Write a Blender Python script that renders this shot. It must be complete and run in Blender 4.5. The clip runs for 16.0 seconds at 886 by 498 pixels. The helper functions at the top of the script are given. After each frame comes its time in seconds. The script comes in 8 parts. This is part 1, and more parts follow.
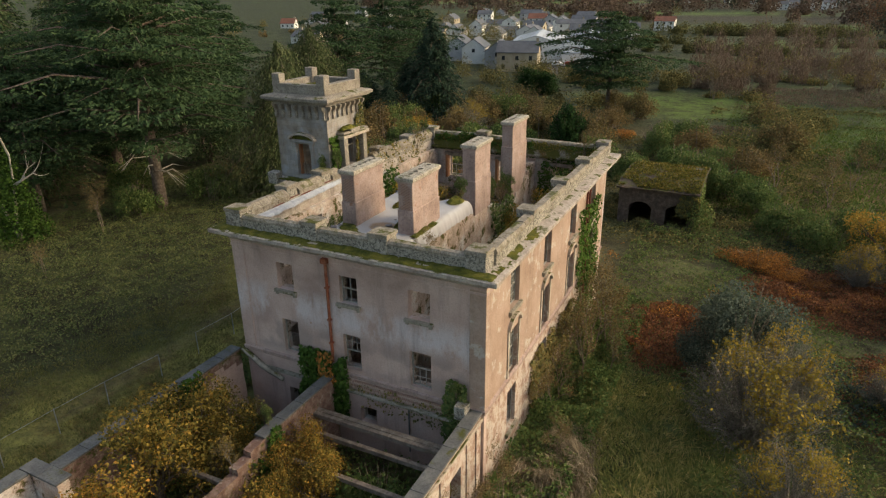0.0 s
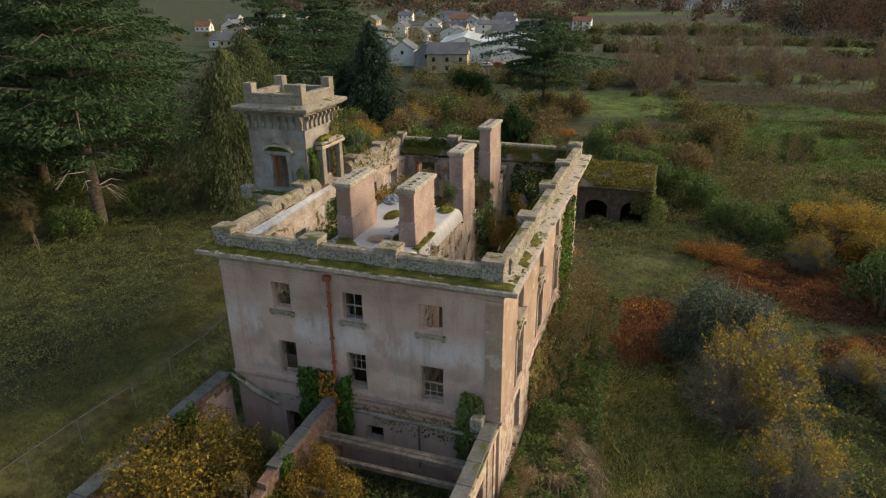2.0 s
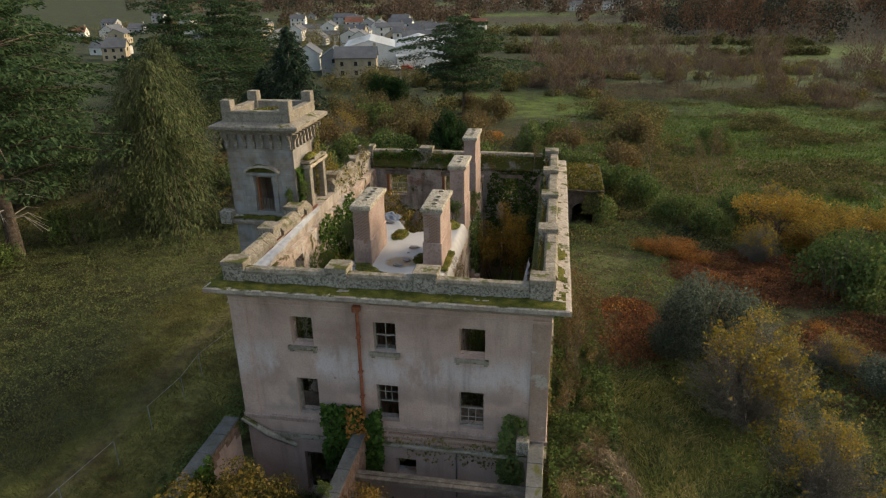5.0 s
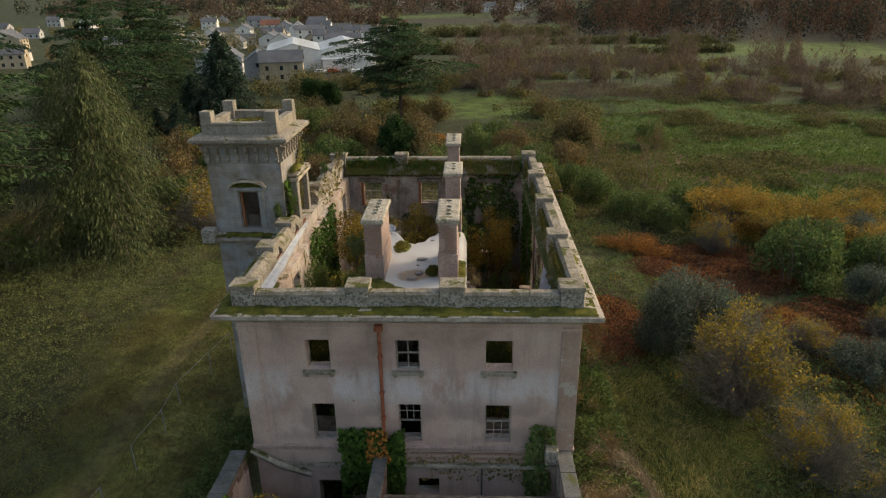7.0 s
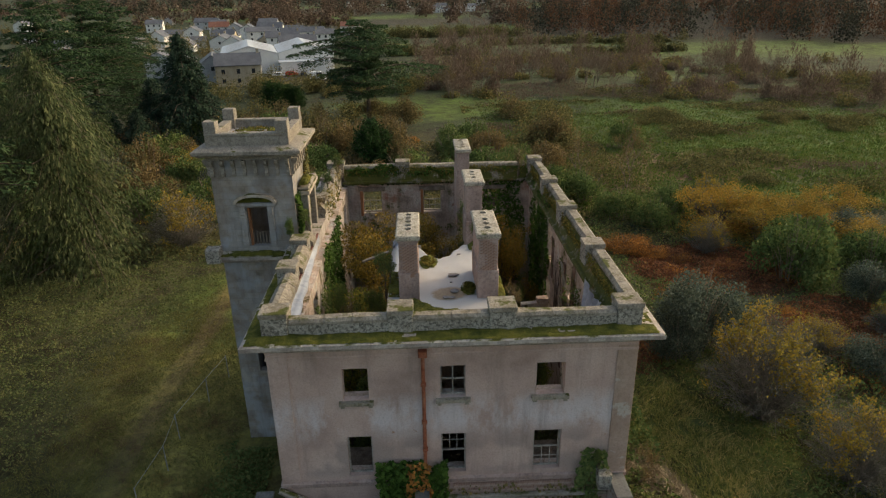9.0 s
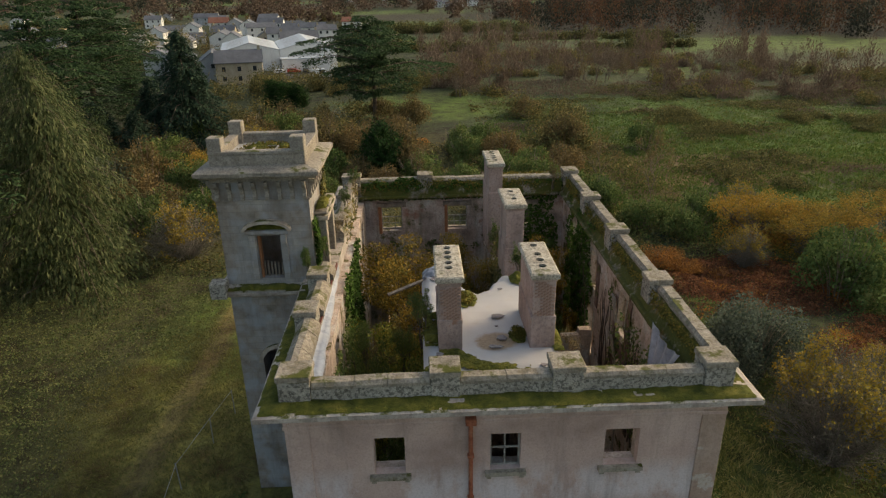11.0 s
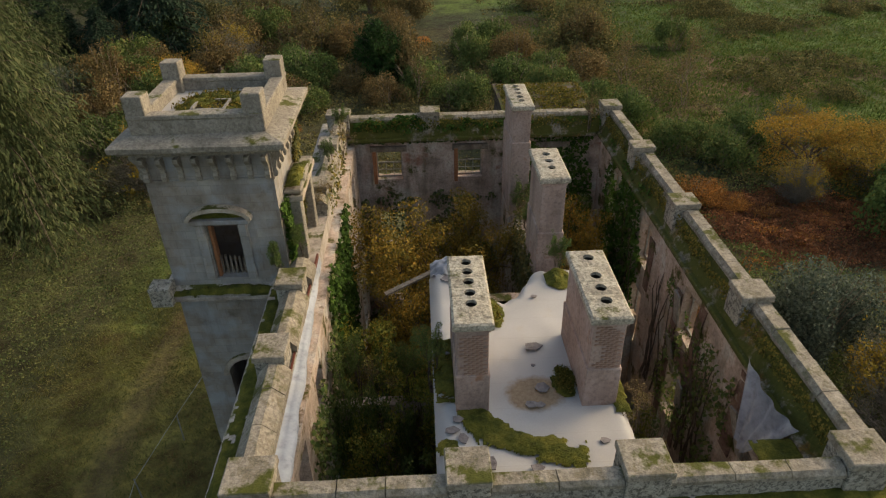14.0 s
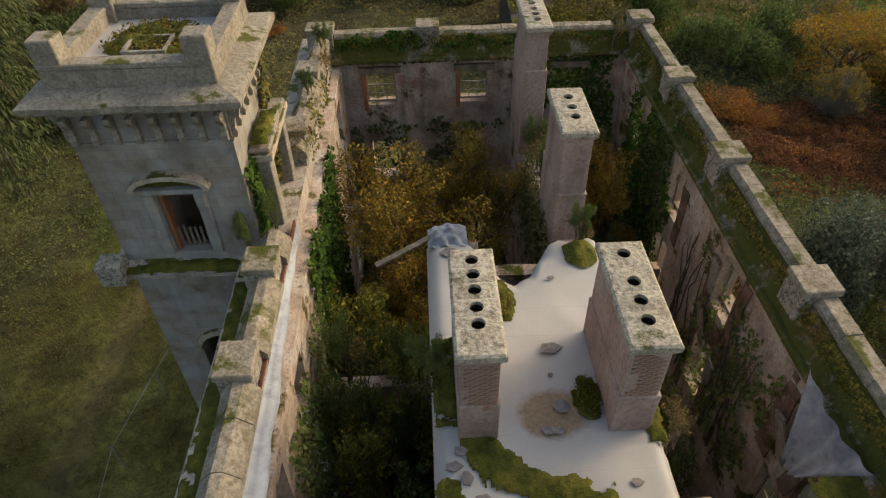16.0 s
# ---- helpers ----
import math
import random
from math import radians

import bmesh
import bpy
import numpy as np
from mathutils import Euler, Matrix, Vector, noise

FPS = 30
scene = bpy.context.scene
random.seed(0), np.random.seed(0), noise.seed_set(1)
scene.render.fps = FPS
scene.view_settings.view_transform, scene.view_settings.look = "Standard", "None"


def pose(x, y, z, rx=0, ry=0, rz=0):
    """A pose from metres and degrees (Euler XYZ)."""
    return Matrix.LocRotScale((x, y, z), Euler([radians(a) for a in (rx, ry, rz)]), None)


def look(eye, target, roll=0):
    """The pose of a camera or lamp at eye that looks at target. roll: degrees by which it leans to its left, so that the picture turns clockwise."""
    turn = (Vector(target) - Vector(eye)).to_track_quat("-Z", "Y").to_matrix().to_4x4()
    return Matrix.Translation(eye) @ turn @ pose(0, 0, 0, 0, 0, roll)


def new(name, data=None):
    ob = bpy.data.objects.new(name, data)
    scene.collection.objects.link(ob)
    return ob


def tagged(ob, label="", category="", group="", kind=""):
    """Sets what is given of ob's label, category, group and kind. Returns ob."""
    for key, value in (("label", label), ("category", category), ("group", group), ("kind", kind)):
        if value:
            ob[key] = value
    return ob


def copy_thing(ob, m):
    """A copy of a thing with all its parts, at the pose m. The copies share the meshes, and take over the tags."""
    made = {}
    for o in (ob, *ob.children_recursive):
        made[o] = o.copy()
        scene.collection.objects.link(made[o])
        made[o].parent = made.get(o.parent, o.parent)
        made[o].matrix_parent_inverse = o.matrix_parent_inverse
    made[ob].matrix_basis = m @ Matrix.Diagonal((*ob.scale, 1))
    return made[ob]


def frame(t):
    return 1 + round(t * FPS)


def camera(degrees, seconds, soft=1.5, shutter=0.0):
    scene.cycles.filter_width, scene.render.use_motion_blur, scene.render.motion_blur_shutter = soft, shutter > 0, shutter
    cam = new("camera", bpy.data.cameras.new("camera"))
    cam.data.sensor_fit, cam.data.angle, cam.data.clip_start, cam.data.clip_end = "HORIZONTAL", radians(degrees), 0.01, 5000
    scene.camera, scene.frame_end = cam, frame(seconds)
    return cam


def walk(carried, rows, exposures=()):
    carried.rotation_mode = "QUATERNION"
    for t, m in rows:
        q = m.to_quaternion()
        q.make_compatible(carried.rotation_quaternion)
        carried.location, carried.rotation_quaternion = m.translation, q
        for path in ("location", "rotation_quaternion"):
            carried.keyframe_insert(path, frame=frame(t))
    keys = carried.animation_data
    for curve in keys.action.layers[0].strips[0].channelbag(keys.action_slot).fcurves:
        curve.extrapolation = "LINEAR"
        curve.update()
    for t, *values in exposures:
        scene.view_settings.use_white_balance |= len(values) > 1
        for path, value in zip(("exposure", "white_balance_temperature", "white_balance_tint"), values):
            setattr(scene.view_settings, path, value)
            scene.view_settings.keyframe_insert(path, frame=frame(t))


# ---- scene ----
cam = camera(69.0, 16.0, soft=1.2)
METRES, EYE, TILT, LEAN, TURN = 40.0, 25.0, 0.0, 0.0, 26.4
ROWS = [
    (0.0, 0.0, 0.0, 0.0, -0.24, -22.26, 0.58),
    (0.5, -0.0261, 0.0043, 0.0019, -2.14, -22.26, 0.6),
    (1.0, -0.0519, 0.0102, 0.0037, -3.97, -22.26, 0.6),
    (1.5, -0.0778, 0.0173, 0.0058, -5.71, -22.26, 0.62),
    (2.0, -0.1038, 0.0259, 0.0076, -7.34, -22.26, 0.63),
    (2.5, -0.1298, 0.0358, 0.0094, -8.94, -22.27, 0.63),
    (3.0, -0.1553, 0.0469, 0.0114, -10.56, -22.26, 0.65),
    (3.5, -0.1814, 0.059, 0.0137, -12.19, -22.26, 0.66),
    (6.0, -0.3095, 0.1306, 0.0231, -20.38, -22.23, 0.72),
    (6.5, -0.3346, 0.1476, 0.024, -22.32, -22.23, 0.74),
    (7.0, -0.3593, 0.1666, 0.024, -24.32, -22.22, 0.74),
    (7.5, -0.383, 0.1868, 0.0239, -26.4, -22.22, 0.77),
    (8.0, -0.403, 0.209, 0.0235, -28.21, -22.24, 0.78),
    (8.5, -0.4173, 0.2337, 0.0229, -28.7, -22.23, 0.8),
    (9.0, -0.4245, 0.2621, 0.0221, -28.7, -22.2, 0.82),
    (11.5, -0.3936, 0.4265, 0.0232, -28.73, -23.0, 0.95),
    (12.0, -0.3786, 0.4608, 0.0238, -28.74, -24.81, 0.96),
    (12.5, -0.3621, 0.4958, 0.0247, -28.76, -26.77, 0.98),
    (13.0, -0.3438, 0.5317, 0.0261, -28.76, -28.59, 0.98),
    (13.5, -0.3257, 0.5659, 0.0274, -28.74, -30.43, 0.99),
    (14.0, -0.3086, 0.5983, 0.0287, -28.76, -32.32, 1.03),
    (14.5, -0.2925, 0.628, 0.0292, -28.78, -34.25, 1.05),
    (15.0, -0.2777, 0.6554, 0.0295, -28.78, -36.45, 1.03),
    (15.5, -0.2639, 0.6803, 0.029, -28.78, -39.34, 1.05),
    (16.0, -0.2505, 0.7039, 0.0281, -28.77, -42.29, 1.07),
]
walk(cam, [(t, pose(0, 0, EYE, TILT, LEAN, TURN) @ pose(METRES * x, METRES * y, METRES * z, 90 + pitch, roll, yaw)) for t, x, y, z, yaw, pitch, roll in ROWS], [(0.0, 0.22, 7600.0, 4.5), (16.0, 0.2, 8100.0, 4.5)])

# ---- light ----
SUN_AZ, SUN_EL = 63.3, 30.0
GROUND = -1.0
world = bpy.data.worlds.new("world")
scene.world = world
world.use_nodes = True
wn = world.node_tree
sky = wn.nodes.new("ShaderNodeTexSky")
sky.sky_type, sky.sun_disc = "NISHITA", False
sky.sun_elevation, sky.sun_rotation = radians(SUN_EL), radians(SUN_AZ)
sky.air_density, sky.dust_density, sky.ozone_density = 1.0, 4.0, 1.0
wn.links.new(sky.outputs[0], wn.nodes["Background"].inputs[0])
wn.nodes["Background"].inputs[1].default_value = 0.215
sun = new("sun", bpy.data.lights.new("sun", "SUN"))
sun.data.energy, sun.data.angle, sun.data.color = 0.47, radians(6.0), (1.0, 0.79, 0.58)
to_sun = Vector((math.sin(radians(SUN_AZ)) * math.cos(radians(SUN_EL)), math.cos(radians(SUN_AZ)) * math.cos(radians(SUN_EL)), math.sin(radians(SUN_EL))))
sun.matrix_world = look(to_sun * 100, (0, 0, 0))

# ---- materials ----


def rgb(c):
    return (c[0], c[1], c[2], 1.0)


class Nodes:
    """Short hand for building one material."""

    def __init__(self, name, rough=0.9, metal=0.0):
        self.m = bpy.data.materials.new(name)
        self.m.use_nodes = True
        self.t = self.m.node_tree
        self.b = self.t.nodes["Principled BSDF"]
        self.b.inputs["Roughness"].default_value = rough
        self.b.inputs["Metallic"].default_value = metal
        self.b.inputs["Specular IOR Level"].default_value = 0.25
        self.co = self.t.nodes.new("ShaderNodeTexCoord").outputs["Object"]

    def link(self, a, b):
        self.t.links.new(a, b)

    def noise(self, scale, detail=4.0, rough=0.55, stretch=None):
        n = self.t.nodes.new("ShaderNodeTexNoise")
        n.inputs["Scale"].default_value, n.inputs["Detail"].default_value, n.inputs["Roughness"].default_value = scale, detail, rough
        co = self.co
        if stretch:
            mp = self.t.nodes.new("ShaderNodeMapping")
            mp.inputs["Scale"].default_value = stretch
            self.link(co, mp.inputs[0])
            co = mp.outputs[0]
        self.link(co, n.inputs["Vector"])
        return n.outputs[0]

    def ramp(self, fac, stops):
        r = self.t.nodes.new("ShaderNodeValToRGB")
        e = r.color_ramp.elements
        while len(e) < len(stops):
            e.new(0.5)
        for el, (p, c) in zip(e, stops):
            el.position = p
            el.color = rgb(c) if not isinstance(c, (int, float)) else (c, c, c, 1)
        self.link(fac, r.inputs[0])
        return r.outputs[0]

    def mix(self, fac, a, b, mode="MIX"):
        x = self.t.nodes.new("ShaderNodeMix")
        x.data_type, x.blend_type = "RGBA", mode
        for sock, v in ((x.inputs[0], fac), (x.inputs[6], a), (x.inputs[7], b)):
            if isinstance(v, (int, float)):
                sock.default_value = v
            elif isinstance(v, tuple):
                sock.default_value = rgb(v)
            else:
                self.link(v, sock)
        return x.outputs[2]

    def math(self, op, a, b=0.0):
        x = self.t.nodes.new("ShaderNodeMath")
        x.operation = op
        for sock, v in ((x.inputs[0], a), (x.inputs[1], b)):
            if isinstance(v, (int, float)):
                sock.default_value = v
            else:
                self.link(v, sock)
        return x.outputs[0]

    def up(self, lo=0.35, hi=0.75):
        g = self.t.nodes.new("ShaderNodeNewGeometry")
        s = self.t.nodes.new("ShaderNodeSeparateXYZ")
        self.link(g.outputs["Normal"], s.inputs[0])
        return self.ramp(s.outputs[2], [(lo, 0.0), (hi, 1.0)])

    def height(self, axis=2):
        s = self.t.nodes.new("ShaderNodeSeparateXYZ")
        self.link(self.co, s.inputs[0])
        return s.outputs[axis]

    def done(self, colour, bump=None, strength=0.3, distance=0.05):
        if isinstance(colour, tuple):
            self.b.inputs["Base Color"].default_value = rgb(colour)
        else:
            self.link(colour, self.b.inputs["Base Color"])
        if bump is not None:
            n = self.t.nodes.new("ShaderNodeBump")
            n.inputs["Strength"].default_value, n.inputs["Distance"].default_value = strength, distance
            self.link(bump, n.inputs["Height"])
            self.link(n.outputs[0], self.b.inputs["Normal"])
        return self.m


MOSS_A, MOSS_B = (0.045, 0.055, 0.012), (0.10, 0.10, 0.02)


def surf(name, cols, scale=0.5, rough=0.9, bump=0.35, grain=9.0, stain=None, streak=None, moss=0.0, moss_all=0.0, lichen=0.0, metal=0.0, distance=0.05):
    """Weathered surface: broad patches, grain, stains, vertical streaks, moss on what faces up, pale and dark lichen."""
    n = Nodes(name, rough, metal)
    k = len(cols) - 1
    c = n.ramp(n.noise(scale, 5.0, 0.6), [(0.3 + 0.4 * i / max(k, 1), col) for i, col in enumerate(cols)])
    fine = n.noise(grain, 5.0, 0.65)
    c = n.mix(1.0, c, n.ramp(fine, [(0.25, 0.58), (0.5, 1.0), (0.8, 1.24)]), "MULTIPLY")
    if stain:
        c = n.mix(n.ramp(n.noise(stain[1], 6.0, 0.65), [(stain[2], 0.0), (stain[2] + 0.1, 1.0)]), c, stain[0])
    if streak:
        c = n.mix(n.math("MULTIPLY", n.ramp(n.noise(streak[1], 4.0, 0.6, (1, 1, 0.12)), [(0.5, 0.0), (0.72, 1.0)]), streak[2]), c, streak[0])
    if lichen:
        c = n.mix(n.math("MULTIPLY", n.ramp(n.noise(8.0, 6.0, 0.75), [(0.49, 0.0), (0.56, 1.0)]), lichen), c, (0.035, 0.034, 0.03))
        c = n.mix(n.math("MULTIPLY", n.ramp(n.noise(13.0, 5.0, 0.7), [(0.6, 0.0), (0.66, 1.0)]), lichen), c, (0.5, 0.47, 0.4))
    if moss or moss_all:
        mc = n.mix(n.noise(6.0, 4.0), MOSS_A, MOSS_B)
        msk = n.ramp(n.noise(0.9, 6.0, 0.7), [(0.62 - 0.35 * max(moss, moss_all), 0.0), (0.7 - 0.35 * max(moss, moss_all), 1.0)])
        if moss:
            msk = n.math("MULTIPLY", msk, n.up())
        c = n.mix(msk, c, mc)
    hgt = n.math("ADD", fine, n.math("MULTIPLY", n.noise(scale * 4, 4.0), 1.5))
    return n.done(c, hgt, bump, distance)


LEAF_GAIN = 1.5


def leaf_mat(name, cols, rough=0.75, through_light=0.25):
    """Leaves: colour differs from leaf to leaf and a little from plant to plant."""
    n = Nodes(name, rough)
    n.b.inputs["Specular IOR Level"].default_value = 0.08
    g = n.t.nodes.new("ShaderNodeNewGeometry")
    o = n.t.nodes.new("ShaderNodeObjectInfo")
    cols = [tuple(LEAF_GAIN * v for v in c_) for c_ in cols]
    k = len(cols) - 1
    f = n.math("ADD", n.math("MULTIPLY", g.outputs["Random Per Island"], 0.8), n.math("MULTIPLY", n.noise(0.45, 3.0), 0.9))
    f = n.math("SUBTRACT", n.math("ADD", f, n.math("MULTIPLY", o.outputs["Random"], 0.3)), 0.5)
    c = n.ramp(f, [(0.05 + 0.9 * i / max(k, 1), col) for i, col in enumerate(cols)])
    n.done(c)
    tr = n.t.nodes.new("ShaderNodeBsdfTranslucent")
    n.link(c, tr.inputs[0])
    ms = n.t.nodes.new("ShaderNodeMixShader")
    ms.inputs[0].default_value = through_light
    n.link(n.b.outputs[0], ms.inputs[1])
    n.link(tr.outputs[0], ms.inputs[2])
    n.link(ms.outputs[0], n.t.nodes["Material Output"].inputs[0])
    return n.m


def facade_mat():
    """Lime render: pinkish grey, pale blue-white wash at middle height, dull cement patches, dark streaks."""
    n = Nodes("old_render", 0.92)
    c = n.ramp(n.noise(0.35, 6.0, 0.62), [(0.3, (0.36, 0.255, 0.22)), (0.5, (0.49, 0.36, 0.315)), (0.68, (0.58, 0.445, 0.395))])
    z = n.height(2)
    wash = n.ramp(n.math("DIVIDE", z, 14.0), [(0.46, 0.0), (0.54, 1.0), (0.60, 0.8), (0.66, 0.0)])
    c = n.mix(n.math("MULTIPLY", wash, n.ramp(n.noise(0.6, 6.0, 0.7, (1, 1, 0.5)), [(0.42, 0.0), (0.56, 0.85)])), c, (0.62, 0.575, 0.59))
    low = n.ramp(n.math("DIVIDE", z, 14.0), [(0.31, 0.0), (0.35, 1.0), (0.46, 1.0), (0.52, 0.0)])
    c = n.mix(n.math("MULTIPLY", low, n.ramp(n.noise(0.45, 3.0, 0.5), [(0.44, 0.0), (0.52, 0.75)])), c, (0.34, 0.27, 0.245))
    c = n.mix(n.math("MULTIPLY", n.ramp(n.noise(1.3, 5.0, 0.65, (1, 1, 0.1)), [(0.52, 0.0), (0.70, 1.0)]), 0.5), c, (0.22, 0.175, 0.155))
    c = n.mix(n.ramp(n.noise(1.1, 8.0, 0.75), [(0.66, 0.0), (0.70, 1.0)]), c, (0.36, 0.22, 0.16))
    fine = n.noise(11.0, 6.0, 0.7)
    c = n.mix(1.0, c, n.ramp(fine, [(0.25, 0.75), (0.5, 1.0), (0.8, 1.12)]), "MULTIPLY")
    return n.done(c, n.math("ADD", fine, n.math("MULTIPLY", n.noise(2.2, 5.0), 1.6)), 0.35, 0.05)


def east_mat():
    """Sunlit side: warm bare render with whitish peeled patches, and below the string course mottled brick and lime."""
    n = Nodes("bare_render", 0.92)
    c = n.ramp(n.noise(0.4, 6.0, 0.62), [(0.3, (0.29, 0.20, 0.155)), (0.5, (0.39, 0.28, 0.225)), (0.68, (0.45, 0.34, 0.28))])
    c = n.mix(n.ramp(n.noise(0.75, 7.0, 0.7), [(0.56, 0.0), (0.6, 1.0)]), c, (0.48, 0.42, 0.37))
    low = n.ramp(n.math("DIVIDE", n.height(2), 14.0), [(0.285, 1.0), (0.3, 0.0)])
    rough = n.ramp(n.noise(1.5, 7.0, 0.75), [(0.35, (0.24, 0.13, 0.10)), (0.46, (0.40, 0.29, 0.235)), (0.56, (0.56, 0.49, 0.43)), (0.7, (0.36, 0.27, 0.22))])
    c = n.mix(n.math("MULTIPLY", low, 0.9), c, rough)
    c = n.mix(n.math("MULTIPLY", n.ramp(n.noise(1.3, 5.0, 0.65, (1, 1, 0.1)), [(0.52, 0.0), (0.72, 1.0)]), 0.55), c, (0.20, 0.145, 0.115))
    fine = n.noise(10.0, 6.0, 0.7)
    c = n.mix(1.0, c, n.ramp(fine, [(0.25, 0.72), (0.5, 1.0), (0.8, 1.15)]), "MULTIPLY")
    return n.done(c, n.math("ADD", fine, n.math("MULTIPLY", n.noise(2.0, 5.0), 1.8)), 0.5, 0.06)


def ashlar_mat():
    """Tower stone: courses of dressed blocks, grey with brown and blue-grey blooms."""
    n = Nodes("tower_ashlar", 0.9)
    c = n.ramp(n.noise(0.6, 7.0, 0.7), [(0.32, (0.15, 0.13, 0.11)), (0.44, (0.27, 0.235, 0.205)), (0.56, (0.31, 0.30, 0.295)), (0.68, (0.40, 0.37, 0.34))])
    br = n.t.nodes.new("ShaderNodeTexBrick")
    br.inputs["Scale"].default_value = 1.0
    br.inputs["Brick Width"].default_value, br.inputs["Row Height"].default_value, br.inputs["Mortar Size"].default_value = 0.85, 0.36, 0.012
    br.inputs["Color1"].default_value, br.inputs["Color2"].default_value, br.inputs["Mortar"].default_value = (0.88, 0.88, 0.88, 1), (1.08, 1.06, 1.03, 1), (0.84, 0.82, 0.8, 1)
    s = n.t.nodes.new("ShaderNodeSeparateXYZ")
    n.link(n.co, s.inputs[0])
    cb = n.t.nodes.new("ShaderNodeCombineXYZ")
    n.link(n.math("ADD", s.outputs[0], s.outputs[1]), cb.inputs[0])
    n.link(s.outputs[2], cb.inputs[1])
    n.link(cb.outputs[0], br.inputs["Vector"])
    c = n.mix(1.0, c, br.outputs[0], "MULTIPLY")
    c = n.mix(n.math("MULTIPLY", n.ramp(n.noise(0.7, 5.0), [(0.5, 0.0), (0.62, 1.0)]), 0.6), c, (0.34, 0.37, 0.41))
    c = n.mix(n.math("MULTIPLY", n.ramp(n.noise(1.4, 5.0, 0.65, (1, 1, 0.12)), [(0.5, 0.0), (0.7, 1.0)]), 0.5), c, (0.12, 0.10, 0.085))
    fine = n.noise(12.0, 6.0, 0.7)
    return n.done(c, n.math("ADD", fine, n.math("MULTIPLY", br.outputs[1], -0.4)), 0.4, 0.04)


def ground_mat():
    """Rough land: vertex tints carry the kinds of cover, brighter near than far, noise breaks them up."""
    n = Nodes("rough_land", 0.95)
    a = n.t.nodes.new("ShaderNodeVertexColor")
    a.layer_name = "cover"
    f1, f2 = n.noise(0.11, 8.0, 0.7), n.noise(1.6, 7.0, 0.75)
    c = n.mix(1.0, a.outputs[0], n.ramp(f1, [(0.34, (0.62, 0.52, 0.55)), (0.5, (1, 1, 1)), (0.66, (1.25, 1.3, 1.1))]), "MULTIPLY")
    f3 = n.noise(0.42, 7.0, 0.7)
    c = n.mix(1.0, c, n.ramp(f3, [(0.36, (0.62, 0.5, 0.5)), (0.5, (1, 1, 1)), (0.64, (1.3, 1.3, 1.15))]), "MULTIPLY")
    c = n.mix(1.0, c, n.ramp(f2, [(0.3, (0.5, 0.5, 0.5)), (0.5, (1, 1, 1)), (0.75, (1.6, 1.5, 1.3))]), "MULTIPLY")
    return n.done(c, n.math("ADD", f2, n.math("MULTIPLY", f1, 2.0)), 0.9, 0.35)


def membrane_mat():
    """Pale roofing felt: even, faintly blotched, with lap seams, water marks and one round patch of leaf dirt."""
    n = Nodes("roof_membrane", 0.5)
    c = n.ramp(n.noise(0.35, 4.0, 0.5), [(0.3, (0.37, 0.36, 0.36)), (0.7, (0.46, 0.455, 0.46))])
    c = n.mix(n.math("MULTIPLY", n.ramp(n.noise(0.9, 6.0, 0.65), [(0.56, 0.0), (0.7, 1.0)]), 0.5), c, (0.44, 0.39, 0.345))
    seam = n.math("ABSOLUTE", n.math("SUBTRACT", n.math("FRACT", n.math("DIVIDE", n.math("ADD", n.height(1), n.math("MULTIPLY", n.noise(0.7), 0.08)), 1.03)), 0.5))
    line = n.ramp(seam, [(0.008, 1.0), (0.016, 0.0)])
    c = n.mix(n.math("MULTIPLY", line, 0.3), c, (0.36, 0.34, 0.33))
    dx, dy = n.math("DIVIDE", n.math("ADD", n.height(0), 18.62), 0.95), n.math("DIVIDE", n.math("SUBTRACT", n.height(1), 29.85), 0.8)
    rad = n.math("ADD", n.math("SQRT", n.math("ADD", n.math("MULTIPLY", dx, dx), n.math("MULTIPLY", dy, dy))), n.math("MULTIPLY", n.math("SUBTRACT", n.noise(2.2, 6.0, 0.7), 0.5), 0.7))
    dirt = n.mix(n.ramp(n.noise(9.0, 5.0, 0.7), [(0.3, 0.0), (0.7, 1.0)]), (0.22, 0.14, 0.075), (0.36, 0.26, 0.16))
    c = n.mix(n.ramp(rad, [(0.72, 0.92), (1.02, 0.0)]), c, dirt)
    c = n.mix(1.0, c, n.ramp(n.noise(26.0, 4.0, 0.7), [(0.3, 0.93), (0.7, 1.05)]), "MULTIPLY")
    return n.done(c, n.math("ADD", n.noise(3.0, 3.0, 0.5), n.math("MULTIPLY", line, 0.8)), 0.12, 0.03)


M_RENDER = facade_mat()
M_ASHLAR = ashlar_mat()
M_INNER = surf("inner_plaster", [(0.308, 0.245, 0.203), (0.532, 0.42, 0.357), (0.62, 0.62, 0.602)], 0.8, stain=((0.36, 0.19, 0.135), 0.9, 0.55), streak=((0.15, 0.15, 0.09), 1.3, 0.5), moss_all=0.2, bump=0.7, distance=0.08)
M_EAST = east_mat()
M_REAR = surf("pale_pink_plaster", [(0.264, 0.21, 0.18), (0.48, 0.384, 0.342), (0.62, 0.6, 0.564)], 0.7, stain=((0.30, 0.15, 0.11), 0.8, 0.58), streak=((0.10, 0.10, 0.06), 1.3, 0.75), moss_all=0.12, bump=0.6, distance=0.08)
M_STONE = surf("parapet_stone", [(0.229, 0.207, 0.172), (0.334, 0.308, 0.264), (0.422, 0.396, 0.343)], 1.1, stain=((0.2, 0.17, 0.13), 1.7, 0.6), lichen=0.7, moss=0.25, bump=0.6)
